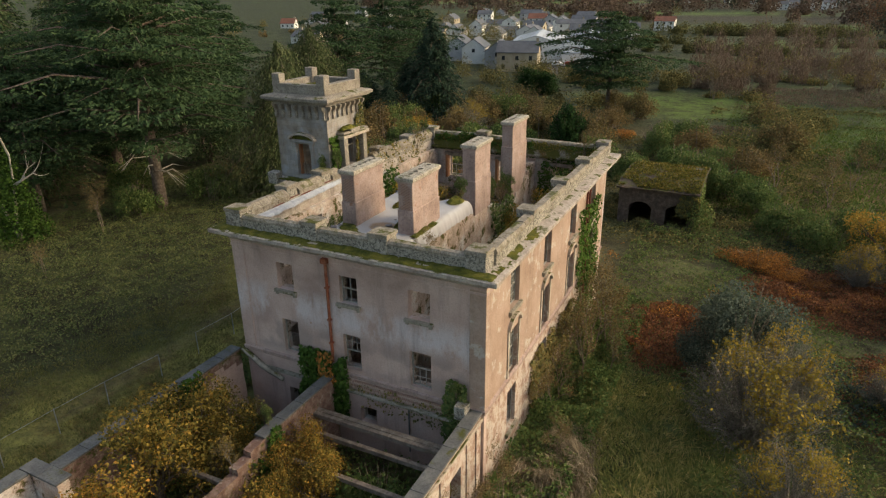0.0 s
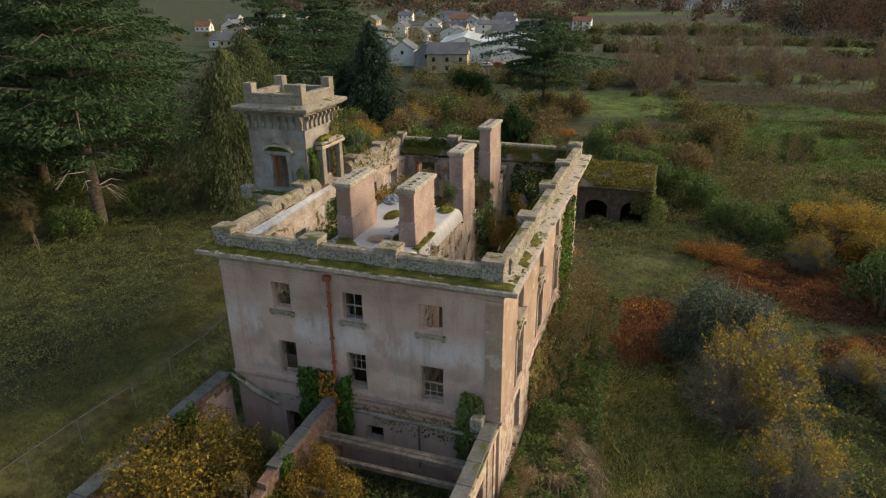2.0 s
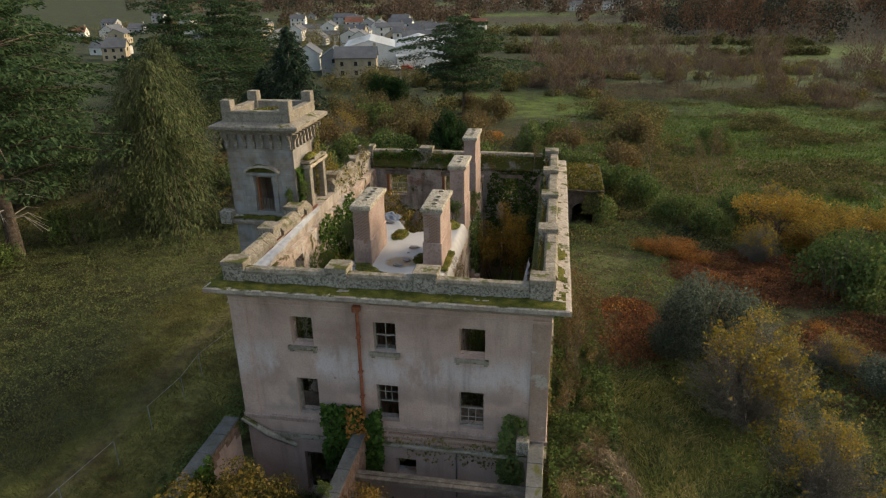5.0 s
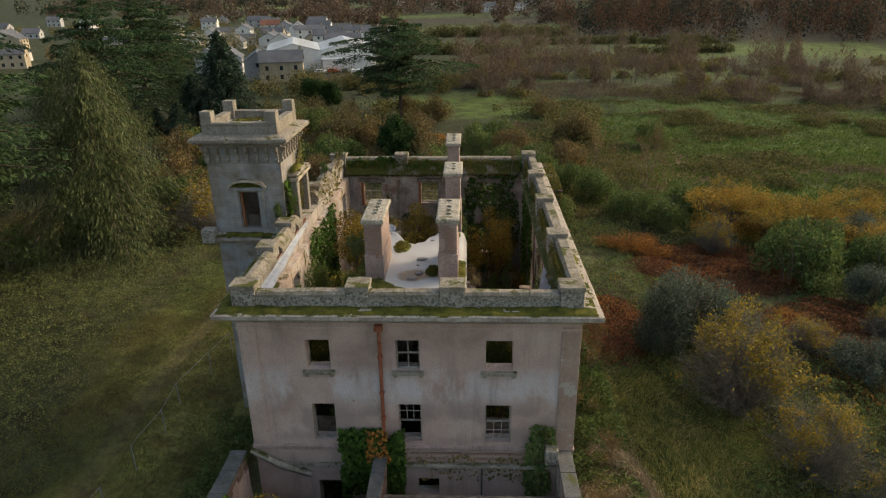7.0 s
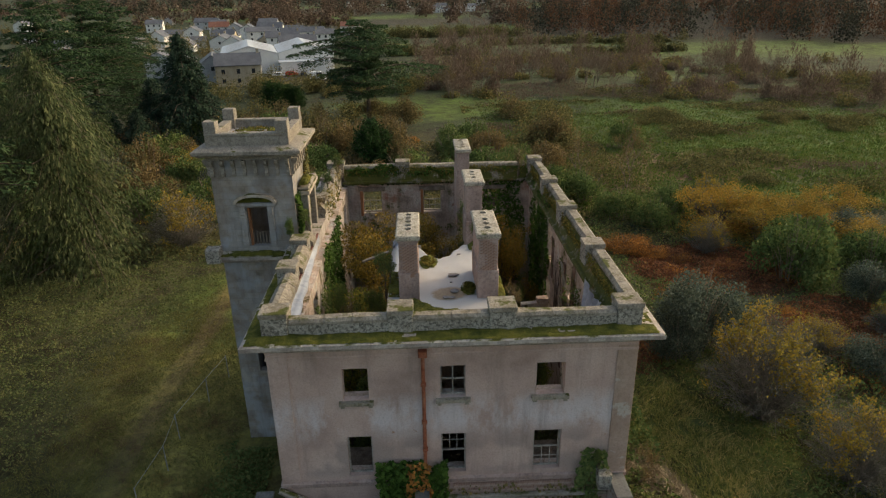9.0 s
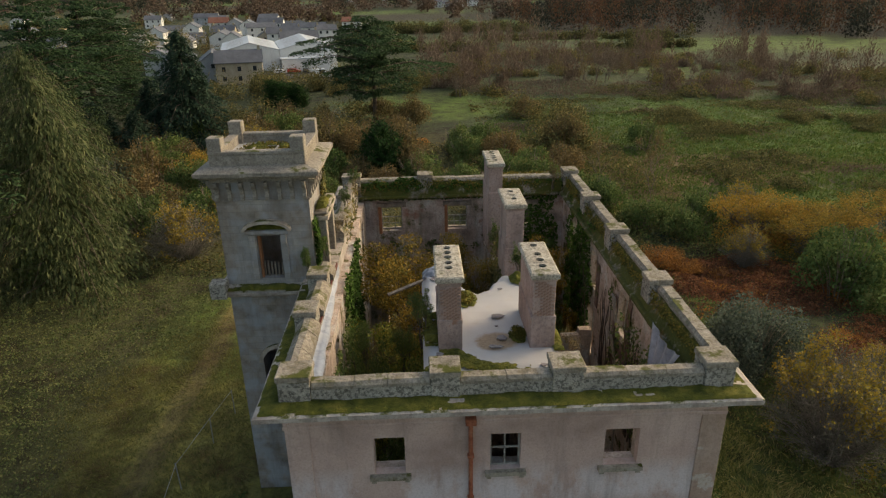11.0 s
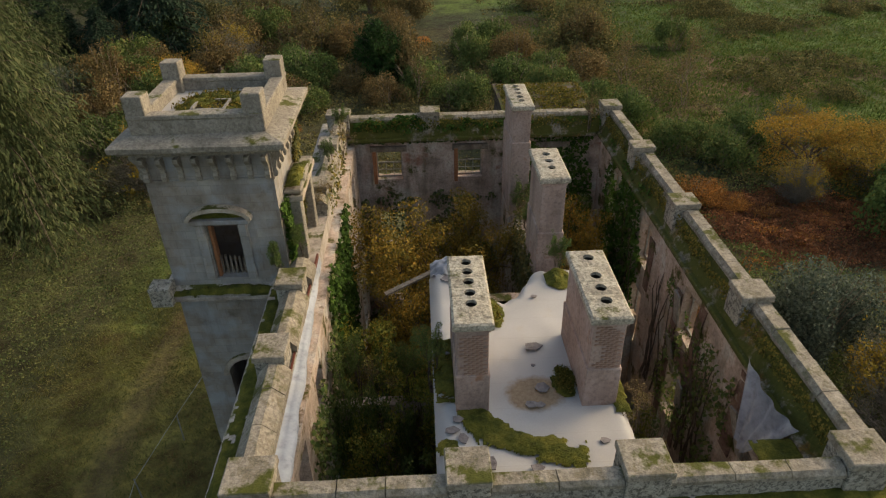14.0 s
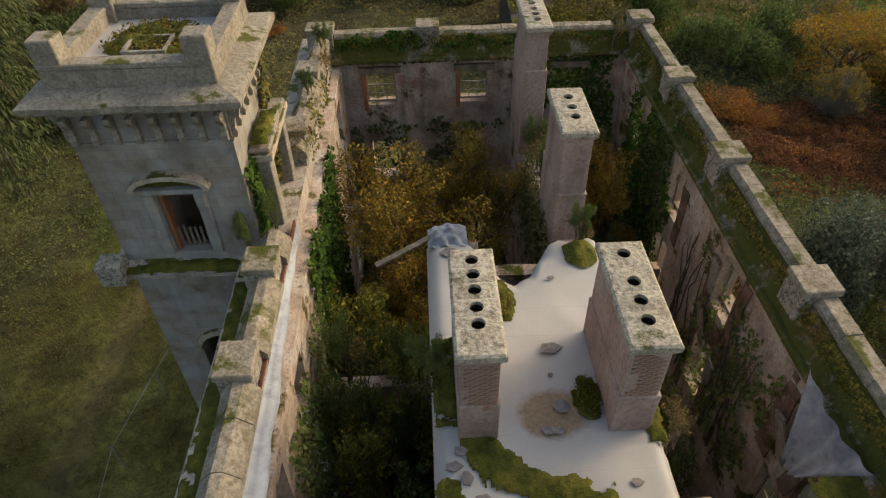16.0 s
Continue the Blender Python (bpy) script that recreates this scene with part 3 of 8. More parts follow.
def patch(x, y, cx, cy, rx, ry, soft=0.5):
    d = math.hypot((x - cx) / rx, (y - cy) / ry) + 0.45 * noise.noise(Vector((x * 0.09, y * 0.09, 3.0))) + 0.2 * noise.noise(Vector((x * 0.35, y * 0.35, 7.0)))
    return 1.0 - smooth(1.0 - soft / 2, 1.0 + soft / 2, d)


PATCHES = [
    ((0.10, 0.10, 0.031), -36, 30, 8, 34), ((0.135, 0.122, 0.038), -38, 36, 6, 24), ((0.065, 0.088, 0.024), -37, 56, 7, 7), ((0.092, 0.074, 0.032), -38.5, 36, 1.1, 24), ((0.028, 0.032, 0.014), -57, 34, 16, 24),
    ((0.050, 0.064, 0.022), -3, 28, 9, 22), ((0.066, 0.080, 0.024), 3, 22, 5, 16), ((0.10, 0.045, 0.024), 9, 60, 7, 6), ((0.095, 0.045, 0.026), -4, 48, 4, 5), ((0.095, 0.042, 0.024), 13, 45, 6, 5),
    ((0.090, 0.070, 0.032), 0, 86, 14, 11), ((0.075, 0.115, 0.026), -14, 158, 22, 16), ((0.056, 0.088, 0.022), 46, 128, 44, 44), ((0.056, 0.100, 0.021), 34, 140, 24, 18), ((0.058, 0.096, 0.023), 62, 128, 26, 20),
    ((0.090, 0.062, 0.036), 18, 100, 22, 9), ((0.050, 0.064, 0.026), 50, 190, 60, 26), ((0.075, 0.10, 0.030), 70, 215, 50, 12), ((0.085, 0.125, 0.034), 175, 285, 120, 38), ((0.080, 0.12, 0.032), 20, 262, 34, 12), ((0.07, 0.10, 0.03), 30, 330, 60, 20),
    ((0.085, 0.13, 0.034), 60, 450, 120, 34), ((0.085, 0.13, 0.034), -140, 640, 160, 40), ((0.08, 0.12, 0.034), 260, 640, 220, 50), ((0.085, 0.13, 0.036), -300, 900, 260, 60), ((0.08, 0.12, 0.034), 100, 940, 240, 50),
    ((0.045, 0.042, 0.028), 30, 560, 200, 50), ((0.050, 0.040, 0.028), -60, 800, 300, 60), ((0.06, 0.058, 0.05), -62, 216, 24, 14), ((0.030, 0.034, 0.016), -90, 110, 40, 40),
]


def wood_edge(x):
    """South edge of the far wood, along the bright field."""
    return 338 - 0.6 * (x - 113)


def cover(x, y):
    c = Vector((0.054, 0.054, 0.026))
    if y > 130:
        c = c.lerp(Vector((0.040, 0.053, 0.025)), 0.85)
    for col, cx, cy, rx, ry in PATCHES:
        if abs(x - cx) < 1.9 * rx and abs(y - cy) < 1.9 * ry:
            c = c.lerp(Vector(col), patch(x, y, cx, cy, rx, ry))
    # darker where the far wood stands; all tints brighter near than past y = 135
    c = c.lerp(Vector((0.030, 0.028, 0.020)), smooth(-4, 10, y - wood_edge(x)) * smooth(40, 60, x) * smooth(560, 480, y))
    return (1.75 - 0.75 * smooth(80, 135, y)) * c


def land(x, y):
    """Height of the land."""
    d = math.hypot(x + 18, y - 38)
    h = GROUND + 0.25 * noise.noise(Vector((x * 0.06, y * 0.06, 0))) * smooth(12, 40, d)
    h += 0.9 * noise.noise(Vector((x * 0.02, y * 0.02, 5))) * smooth(60, 160, d)
    h += 70.0 * smooth(900, 2600, d) + 3.0 * smooth(500, 900, d)
    h += 16.0 * smooth(0, 260, y - 338 + 0.6 * (x - 113)) * smooth(30, 150, x)
    return h


def ground():
    def axis(a, b, fine, lo, hi):
        v = list(np.arange(a, b + 0.01, fine))
        s, x = fine, b
        while x < hi:
            s *= 1.09
            x += s
            v.append(x)
        s, x = fine, a
        while x > lo:
            s *= 1.09
            x -= s
            v.insert(0, x)
        return v
    xs, ys = axis(-75, 45, 1.0, -2600, 2600), axis(-2, 112, 1.0, -900, 3200)
    V, C = [], []
    for y in ys:
        for x in xs:
            V.append((x, y, land(x, y)))
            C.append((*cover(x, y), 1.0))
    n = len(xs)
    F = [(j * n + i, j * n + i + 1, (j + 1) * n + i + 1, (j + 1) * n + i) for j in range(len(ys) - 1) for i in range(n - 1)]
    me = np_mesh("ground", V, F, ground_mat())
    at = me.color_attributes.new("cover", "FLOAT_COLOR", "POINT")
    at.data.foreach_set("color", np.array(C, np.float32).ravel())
    me.polygons.foreach_set("use_smooth", np.ones(len(F), bool))
    return solo("ground", me, None, "rough autumn grassland with brown and green patches", kind="structure")


ground()

# ---- the ruined mansion ----
X0, X1, Y0, Y1 = -26.7, -10.6, 26.0, 51.4
T = 0.7
WALL_TOP = 11.5
house = thing("ruined_mansion", ((X0 + X1) / 2, (Y0 + Y1) / 2, GROUND), "roofless derelict three storey mansion with pinkish grey render", "house")

S_COLS = [(-23.57, -22.43), (-19.26, -18.12), (-14.97, -13.69)]
E_COLS = [(29.45, 30.85), (35.25, 36.7), (41.0, 42.5), (46.6, 48.0)]
N_COLS = [(-24.45, -22.95), (-19.7, -18.25), (-14.85, -13.5)]
W_COLS = [(28.3, 29.6), (32.0, 33.3), (43.0, 44.3), (47.2, 48.5)]
s_holes = [(a, b, 8.86, 10.5) for a, b in S_COLS] + [(a, b, 4.66, 6.88) for a, b in S_COLS] + [(-23.6, -21.9, GROUND + 0.1, 2.1), (-18.4, -17.3, 1.2, 2.3)]
e_holes = [(a, b, 8.6, 10.85) for a, b in E_COLS] + [(a, b, 4.3, 7.2) for a, b in E_COLS] + [(a, b, 0.5, 3.3) for a, b in E_COLS]
n_holes = [(a, b, 9.2, 11.05) for a, b in N_COLS] + [(a, b, 4.7, 7.0) for a, b in N_COLS[:1] + N_COLS[2:]] + [(-19.2, -17.7, GROUND + 0.1, 3.0, 0.75), (-24.3, -23.1, 0.3, 2.8)]
w_holes = [(a, b, 8.6, 10.85) for a, b in W_COLS] + [(a, b, 4.3, 7.2) for a, b in W_COLS] + [(a, b, 0.5, 3.3) for a, b in W_COLS]

wall_s = part("wall", wall_bm("x", Y0, T / 2, X0, X1, GROUND - 0.4, WALL_TOP, s_holes), M_RENDER, house, "pinkish grey stained lime render")
part("inner_wall", wall_bm("x", Y0 + T / 2 + 0.004, T / 2, X0 + 0.36, X1 - 0.36, GROUND - 0.4, WALL_TOP, s_holes), M_INNER, wall_s, "bare dirty plaster")
wall_e = part("wall", wall_bm("y", X1, -T / 2, Y0 + 0.36, Y1 - 0.36, GROUND - 0.4, WALL_TOP, e_holes), M_EAST, house, "warm bare render with peeled patches")
part("inner_wall", wall_bm("y", X1 - T / 2 - 0.004, -T / 2, Y0 + T + 0.01, Y1 - T - 0.01, GROUND - 0.4, WALL_TOP, e_holes), M_INNER, wall_e, "bare dirty plaster")
wall_n = part("wall", wall_bm("x", Y1, -T / 2, X0, X1, GROUND - 0.4, WALL_TOP, n_holes), M_RENDER, house)
part("inner_wall", wall_bm("x", Y1 - T / 2 - 0.004, -T / 2, X0 + 0.36, X1 - 0.36, GROUND - 0.4, WALL_TOP, n_holes), M_REAR, wall_n, "stained pink plaster")
wall_w = part("wall", wall_bm("y", X0, T / 2, Y0 + 0.36, Y1 - 0.36, GROUND - 0.4, WALL_TOP, w_holes), M_RENDER, house)
part("inner_wall", wall_bm("y", X0 + T / 2 + 0.004, 0.74, Y0 + T + 0.01, Y1 - T - 0.01, GROUND - 0.4, WALL_TOP, w_holes), M_INNER, wall_w, "peeling pink plaster")

# corner pilasters
for name, b in (("sw", (X0 - 0.03, X0 + 0.85, Y0 - 0.06, Y0 + 0.3)), ("se", (X1 - 0.85, X1 + 0.05, Y0 - 0.06, Y0 + 0.75))):
    part("pilaster", jitter(box(*b, 4.2, 11.3, 0.015), 0.008), M_RENDER if name == "sw" else M_EAST, house)

# string course and cornice
part("string_course", sweep_ring(X0, X1, Y0, Y1, [(-0.02, 4.12), (0.1, 4.12), (0.12, 4.34), (-0.02, 4.42)]), M_STACK, house, "weathered stone string course")
part("frieze", sweep_ring(X0, X1, Y0, Y1, [(-0.3, 11.05), (0.07, 11.05), (0.07, 11.15), (0.04, 11.2), (0.05, 11.5), (-0.3, 11.5)]), M_RENDER, house)
cornice = part("cornice", sweep_ring(X0, X1, Y0, Y1, [(-T, 11.45), (0.06, 11.45), (0.16, 11.58), (0.3, 11.7), (0.54, 11.82), (0.74, 11.9), (0.85, 11.98), (0.87, 12.18), (0.78, 12.23), (0.1, 12.31), (-T, 12.31)]), M_CORNICE, house, "projecting stone cornice thick with moss")


def moss_sheet(x0, x1, y0, y1, z, seed, cover_=0.5, thick=0.05, cell=0.1, slope=None, bulge=0.0, round_=False):
    """An uneven cushion of moss with a broken outline."""
    bm = bmesh.new()
    nx, ny = max(2, int((x1 - x0) / cell)), max(2, int((y1 - y0) / cell))
    grid = {}

    def density(x, y):
        ex = min(1.0, min(x - x0, x1 - x, y - y0, y1 - y) / 0.12 + 0.35)
        if round_:
            ex = min(1.25, 2.1 - 1.75 * math.hypot((2 * x - x0 - x1) / (x1 - x0), (2 * y - y0 - y1) / (y1 - y0)))
        return (0.5 + 0.55 * noise.noise(Vector((x * 0.9, y * 0.9, seed))) + 0.4 * noise.noise(Vector((x * 3.1, y * 3.1, seed + 4)))) * ex

    def v(i, j):
        if (i, j) not in grid:
            x, y = x0 + (x1 - x0) * i / nx, y0 + (y1 - y0) * j / ny
            zz = z + (slope(x, y) if slope else 0.0)
            grid[(i, j)] = bm.verts.new((x + 0.05 * noise.noise(Vector((x * 5, y * 5, 1))), y + 0.05 * noise.noise(Vector((x * 5, y * 5, 2))), zz + 0.006 + max(0.0, (thick + bulge) * (density(x, y) - 1 + cover_) * 2)))
        return grid[(i, j)]
    for i in range(nx):
        for j in range(ny):
            x, y = x0 + (x1 - x0) * (i + 0.5) / nx, y0 + (y1 - y0) * (j + 0.5) / ny
            if density(x, y) > 1 - cover_:
                bm.faces.new([v(i, j), v(i + 1, j), v(i + 1, j + 1), v(i, j + 1)])
    bmesh.ops.recalc_face_normals(bm, faces=bm.faces)
    for f in bm.faces:
        f.smooth = True
        if f.normal.z < 0:
            f.normal_flip()
    return bm


def cornice_slope(x, y):
    o = max(X0 - x, x - X1, Y0 - y, y - Y1)
    return 0.08 * min(1.0, max(0.0, (0.78 - o) / 0.68))


part("moss", moss_sheet(X0 - 0.68, X1 + 0.6, Y0 - 0.79, Y0 - 0.02, 12.23, 1.0, 0.84, 0.08, slope=cornice_slope), M_MOSS, cornice, "thick green-brown moss")
part("moss", moss_sheet(X0 - 0.8, X0 - 0.05, Y0 - 0.2, 35.6, 12.23, 2.0, 0.78, 0.08, slope=cornice_slope), M_MOSS, cornice, "thick green-brown moss")
part("moss", moss_sheet(X1 + 0.05, X1 + 0.72, Y0, 33.0, 12.23, 3.0, 0.5, 0.06, slope=cornice_slope), M_MOSS, cornice)

# ---- parapet ----


def saddle(axis, c, u0, u1, z, half, h, flat=0.35, over=0.05):
    """A coping stone along the axis at c, with a flat top and sloping sides."""
    bm = bmesh.new()
    prof = [(-half - over, z), (half + over, z), (half + over, z + h * 0.45), (half * flat, z + h), (-half * flat, z + h), (-half - over, z + h * 0.45)]
    ends = []
    for u in (u0 + 0.012, u1 - 0.012):
        ends.append([bm.verts.new((u, c + o, zz) if axis == "x" else (c + o, u, zz)) for o, zz in prof])
    for k in range(6):
        bm.faces.new([ends[0][k], ends[0][(k + 1) % 6], ends[1][(k + 1) % 6], ends[1][k]])
    bm.faces.new(ends[0])
    bm.faces.new(ends[1])
    bmesh.ops.recalc_face_normals(bm, faces=bm.faces)
    return jitter(bm, 0.03, 2.1)


def parapet(axis, c, half, u0, u1, top, piers, material, flat, stone, h, label):
    """A low wall with its coping stones, broken by piers at (u0, u1)."""
    low = 12.2
    a = box(u0, u1, c - half, c + half, low, top) if axis == "x" else box(c - half, c + half, u0, u1, low, top)
    bmesh.ops.subdivide_edges(a, edges=a.edges[:], cuts=6, use_grid_fill=True)
    wall = part("parapet", jitter(a, 0.03), material, house, label)
    edges = [u0] + [e for p in piers for e in p] + [u1]
    rng = random.Random(int(u0 * 7 + c))
    for k in range(0, len(edges), 2):
        s, e = edges[k], edges[k + 1]
        if e - s < 0.3:
            continue
        n = max(1, round((e - s) / stone))
        cut = [s + (e - s) * i / n + (rng.uniform(-0.12, 0.12) if 0 < i < n else 0) for i in range(n + 1)]
        for p, q in zip(cut, cut[1:]):
            part("coping_stone", saddle(axis, c, p, q, top + rng.uniform(-0.015, 0.02), half, h, flat), M_COPING, wall)
    return wall


def pier(x0, x1, y0, y1, top, parent=None, material=None):
    bm = box(x0, x1, y0, y1, 12.2, top - 0.24, 0.02)
    bmesh.ops.subdivide_edges(bm, edges=bm.edges[:], cuts=2, use_grid_fill=True)
    p = part("pier", jitter(bm, 0.02, 2.0), M_STONE, house, "lichen-blotched stone parapet pier")
    c = box(x0 - 0.05, x1 + 0.05, y0 - 0.05, y1 + 0.05, top - 0.24, top, 0.03)
    part("pier_cap", jitter(c, 0.02, 2.0), M_COPING, p)


S_P = [(-26.75, -25.62), (-21.4, -20.38), (-17.1, -16.0), (-11.65, -10.58)]
E_P = [(25.95, 26.98), (32.4, 33.4), (38.75, 39.75), (44.55, 45.45), (50.45, 51.45)]
W_P = [(30.5, 31.55), (34.2, 35.2), (41.6, 42.6), (46.3, 47.3)]
N_P = [(-21.75, -20.72)]
parapet("x", 26.13, 0.23, -25.6, -11.67, 12.82, S_P[1:3], M_STONE, 0.8, 1.35, 0.24, "low blackened stone parapet with pale coping")
parapet("y", -10.76, 0.29, 26.9, 50.43, 12.9, E_P[1:4], M_STONE, 0.8, 1.5, 0.3, "mossy stone parapet with flat coping")
parapet("y", -26.35, 0.42, 27.0, 36.2, 12.6, W_P[:2], M_STONE, 0.3, 1.1, 0.6, "stone parapet with broad saddleback coping")
parapet("y", -26.4, 0.4, 40.9, 50.43, 12.6, W_P[2:], M_STONE, 0.3, 1.1, 0.6, "broken stone parapet with tilted coping")
parapet("x", 50.95, 0.3, -25.75, -11.67, 12.85, N_P, M_STONE, 0.8, 1.5, 0.22, "overgrown stone parapet")
for a, b in S_P:
    pier(a, b, 25.82, 26.85, 13.38)
for a, b in E_P[1:]:
    pier(-11.45, -10.45, a, b, 13.45)
for a, b in W_P:
    pier(-26.95, -26.05, a, b, 13.42)
for a, b in [(-27.0, -25.78)] + N_P:
    pier(a, b, 50.45, 51.42, 13.4)
# mossy inner slopes of the parapets, down to the ledges of the lost roof


def slope_strip(axis, profile, u0, u1, step=0.3):
    """A weathered strip along a wall: profile of (across, z) points."""
    bm = bmesh.new()
    n = int((u1 - u0) / step)
    rows_ = []
    for i in range(n + 1):
        u = u0 + (u1 - u0) * i / n
        row = []
        for w, z in profile:
            k = 0.06 * noise.noise(Vector((u * 1.3, w * 3, z * 3))) + 0.03 * noise.noise(Vector((u * 4, w * 5, z * 5)))
            row.append(bm.verts.new((u, w + k, z + k) if axis == "x" else (w + k, u, z + k)))
        rows_.append(row)
    for p, q in zip(rows_, rows_[1:]):
        for k in range(len(profile) - 1):
            bm.faces.new([p[k], p[k + 1], q[k + 1], q[k]])
    for f in bm.faces:
        f.smooth = True
    return bm


part("inner_slope", slope_strip("y", [(-11.02, 13.02), (-11.08, 12.85), (-11.2, 12.6), (-11.34, 12.35), (-11.46, 12.12), (-11.52, 11.95)], 26.9, 50.6), M_MOSSWALL, house, "mossy lichened inner slope of the parapet")
part("inner_slope", slope_strip("x", [(50.68, 12.98), (50.62, 12.85), (50.52, 12.6), (50.42, 12.35), (50.34, 12.12), (50.3, 11.95)], -25.8, -11.6), M_MOSSWALL, house, "mossy inner slope of the parapet")
part("inner_slope", slope_strip("x", [(26.34, 12.8), (26.42, 12.6), (26.62, 12.35), (26.75, 12.1), (26.8, 11.9)], -25.6, -11.6), M_MOSSWALL, house)
part("wall_ledge", jitter(box(-11.72, -11.3, 26.8, 50.6, 11.72, 11.95, 0.05), 0.06, 1.5), M_MOSSWALL, house)
part("wall_ledge", jitter(box(-26.0, -11.8, 50.22, 50.7, 11.72, 11.95, 0.05), 0.06, 1.5), M_MOSSWALL, house)
# made-up floor strips, out of view, to darken the south windows
for x0_, x1_ in ((-25.55, -21.4), (-16.3, -11.4)):
    for z, y1_ in ((4.0, 28.6),):
        part("added_floor_strip", jitter(box(x0_, x1_, 26.72, y1_, z, z + 0.22, 0.03), 0.08, 0.9), M_TIMBER, house, "timber floor strip added out of view to darken the windows")


# ---- windows ----
def bar(axis, u0, u1, w0, w1, z0, z1):
    return box(u0, u1, w0, w1, z0, z1) if axis == "x" else box(w0, w1, u0, u1, z0, z1)


def window(axis, at, sign, u0, u1, z0, z1, kind, sill=True, hood=False, curtain=False):
    """kind: 'sash' with glazing bars and panes, 'half' with one sash left, 'frame' alone, or 'bare'."""
    w = thing("window", ((u0 + u1) / 2, at, z0) if axis == "x" else (at, (u0 + u1) / 2, z0), "", "")
    w.parent = house
    w.matrix_parent_inverse = Matrix.Translation(-house.location)
    w.location = w.location

    def add(name, bm, mat_, label=""):
        ob = new(name, finish(name, bm, mat_))
        ob.parent = w
        ob.matrix_parent_inverse = Matrix.Translation(-w.location)
        if label:
            ob["label"] = label
    d = -sign
    if sill:
        add("sill", jitter(bar(axis, u0 - 0.2, u1 + 0.2, min(at + sign * 0.2, at - sign * 0.3), max(at + sign * 0.2, at - sign * 0.3), z0 - 0.19, z0 - 0.01), 0.01), M_SILL, "mossy stone sill")
        for u in (u0 - 0.05, u1 + 0.05):
            add("bracket", bar(axis, u - 0.09, u + 0.09, min(at, at + sign * 0.13), max(at, at + sign * 0.13), z0 - 0.34, z0 - 0.19), M_SILL)
    if hood:
        mid, half = (u0 + u1) / 2, (u1 - u0) / 2
        add("hood_mould", arch_bm(axis, at, sign * 0.2, mid, z1 + 0.25, half + 0.12, 0.5, 0.17), M_CORNICE_DRY, "curved stone hood mould")
        for u in (u0 - 0.16, u1 + 0.16):
            add("architrave", jitter(bar(axis, u - 0.1, u + 0.1, min(at, at + sign * 0.07), max(at, at + sign * 0.07), z0 - 0.02, z1 + 0.25), 0.01), M_CORNICE_DRY)
    p0 = at + d * 0.24
    lo, hi = min(p0, p0 + d * 0.07), max(p0, p0 + d * 0.07)
    if kind != "bare":
        for a, b in ((u0, u0 + 0.07), (u1 - 0.07, u1)):
            add("frame", bar(axis, a, b, lo, hi, z0, z1), M_PAINT)
        add("frame", bar(axis, u0 + 0.07, u1 - 0.07, lo, hi, z1 - 0.07, z1), M_PAINT)
        add("frame", bar(axis, u0 + 0.07, u1 - 0.07, lo, hi, z0, z0 + 0.08), M_PAINT)
    if kind in ("sash", "half", "upper"):
        zm = (z0 + z1) / 2
        add("meeting_rail", bar(axis, u0 + 0.07, u1 - 0.07, lo, hi, zm - 0.035, zm + 0.035), M_PAINT)
        spans = {"sash": [(z0, zm), (zm, z1)], "half": [(z0, zm)], "upper": [(zm, z1)]}[kind]
        for s0, s1 in spans:
            for f in (1 / 3, 2 / 3):
                u = u0 + 0.07 + (u1 - u0 - 0.14) * f
                add("glazing_bar", bar(axis, u - 0.018, u + 0.018, lo + 0.015, hi - 0.015, s0 + 0.06, s1 - 0.04), M_PAINT)
            zc = (s0 + s1) / 2
            add("glazing_bar", bar(axis, u0 + 0.07, u1 - 0.07, lo + 0.018, hi - 0.018, zc - 0.018, zc + 0.018), M_PAINT)
        if kind == "sash":
            for s0, s1 in spans:
                add("pane", bar(axis, u0 + 0.08, u1 - 0.08, lo + 0.03, lo + 0.036, s0 + 0.05, s1 - 0.05), M_GLASS)
    if curtain:
        for k in range(4):
            u = u0 + 0.12 + (u1 - u0 - 0.24) * k / 3.4
            add("slat", jitter(bar(axis, u, u + 0.16, lo - d * 0.0 + d * 0.12, lo + d * 0.0 + d * 0.12 + 0.03, z0 + 0.25, z1 - 0.05), 0.03), M_TIMBER, "leaning loose board")
    return w


def simple_sash(a, b, z0, z1):
    w = window("x", Y0, -1, a, b, z0, z1, "frame")
    zm = (z0 + z1) / 2
    for nm, bx in (("meeting_rail", (a + 0.07, b - 0.07, zm - 0.04, zm + 0.04)), ("glazing_bar", ((a + b) / 2 - 0.025, (a + b) / 2 + 0.025, z0 + 0.08, z1 - 0.07))):
        ob = new(nm, finish(nm, box(bx[0], bx[1], Y0 + 0.25, Y0 + 0.3, bx[2], bx[3]), M_PAINT))
        ob.parent, ob.matrix_parent_inverse = w, Matrix.Translation(-w.location)


window("x", Y0, -1, *S_COLS[0], 8.86, 10.5, "bare", curtain=False)
simple_sash(*S_COLS[1], 8.86, 10.5)
window("x", Y0, -1, *S_COLS[2], 8.86, 10.5, "bare")
window("x", Y0, -1, *S_COLS[0], 4.66, 6.88, "frame", sill=False)
window("x", Y0, -1, *S_COLS[1], 4.66, 6.88, "upper", sill=False)
window("x", Y0, -1, *S_COLS[2], 4.66, 6.88, "half", sill=False)
for i, (a, b) in enumerate(E_COLS):
    window("y", X1, 1, a, b, 8.6, 10.85, "sash" if i == 0 else "frame")
    window("y", X1, 1, a, b, 4.3, 7.2, "sash" if i == 0 else "frame", sill=False, hood=True)
    window("y", X1, 1, a, b, 0.5, 3.3, "frame", sill=True)
for i, (a, b) in enumerate(N_COLS):
    window("x", Y1, 1, a, b, 9.2, 11.05, "half" if i < 2 else "frame")
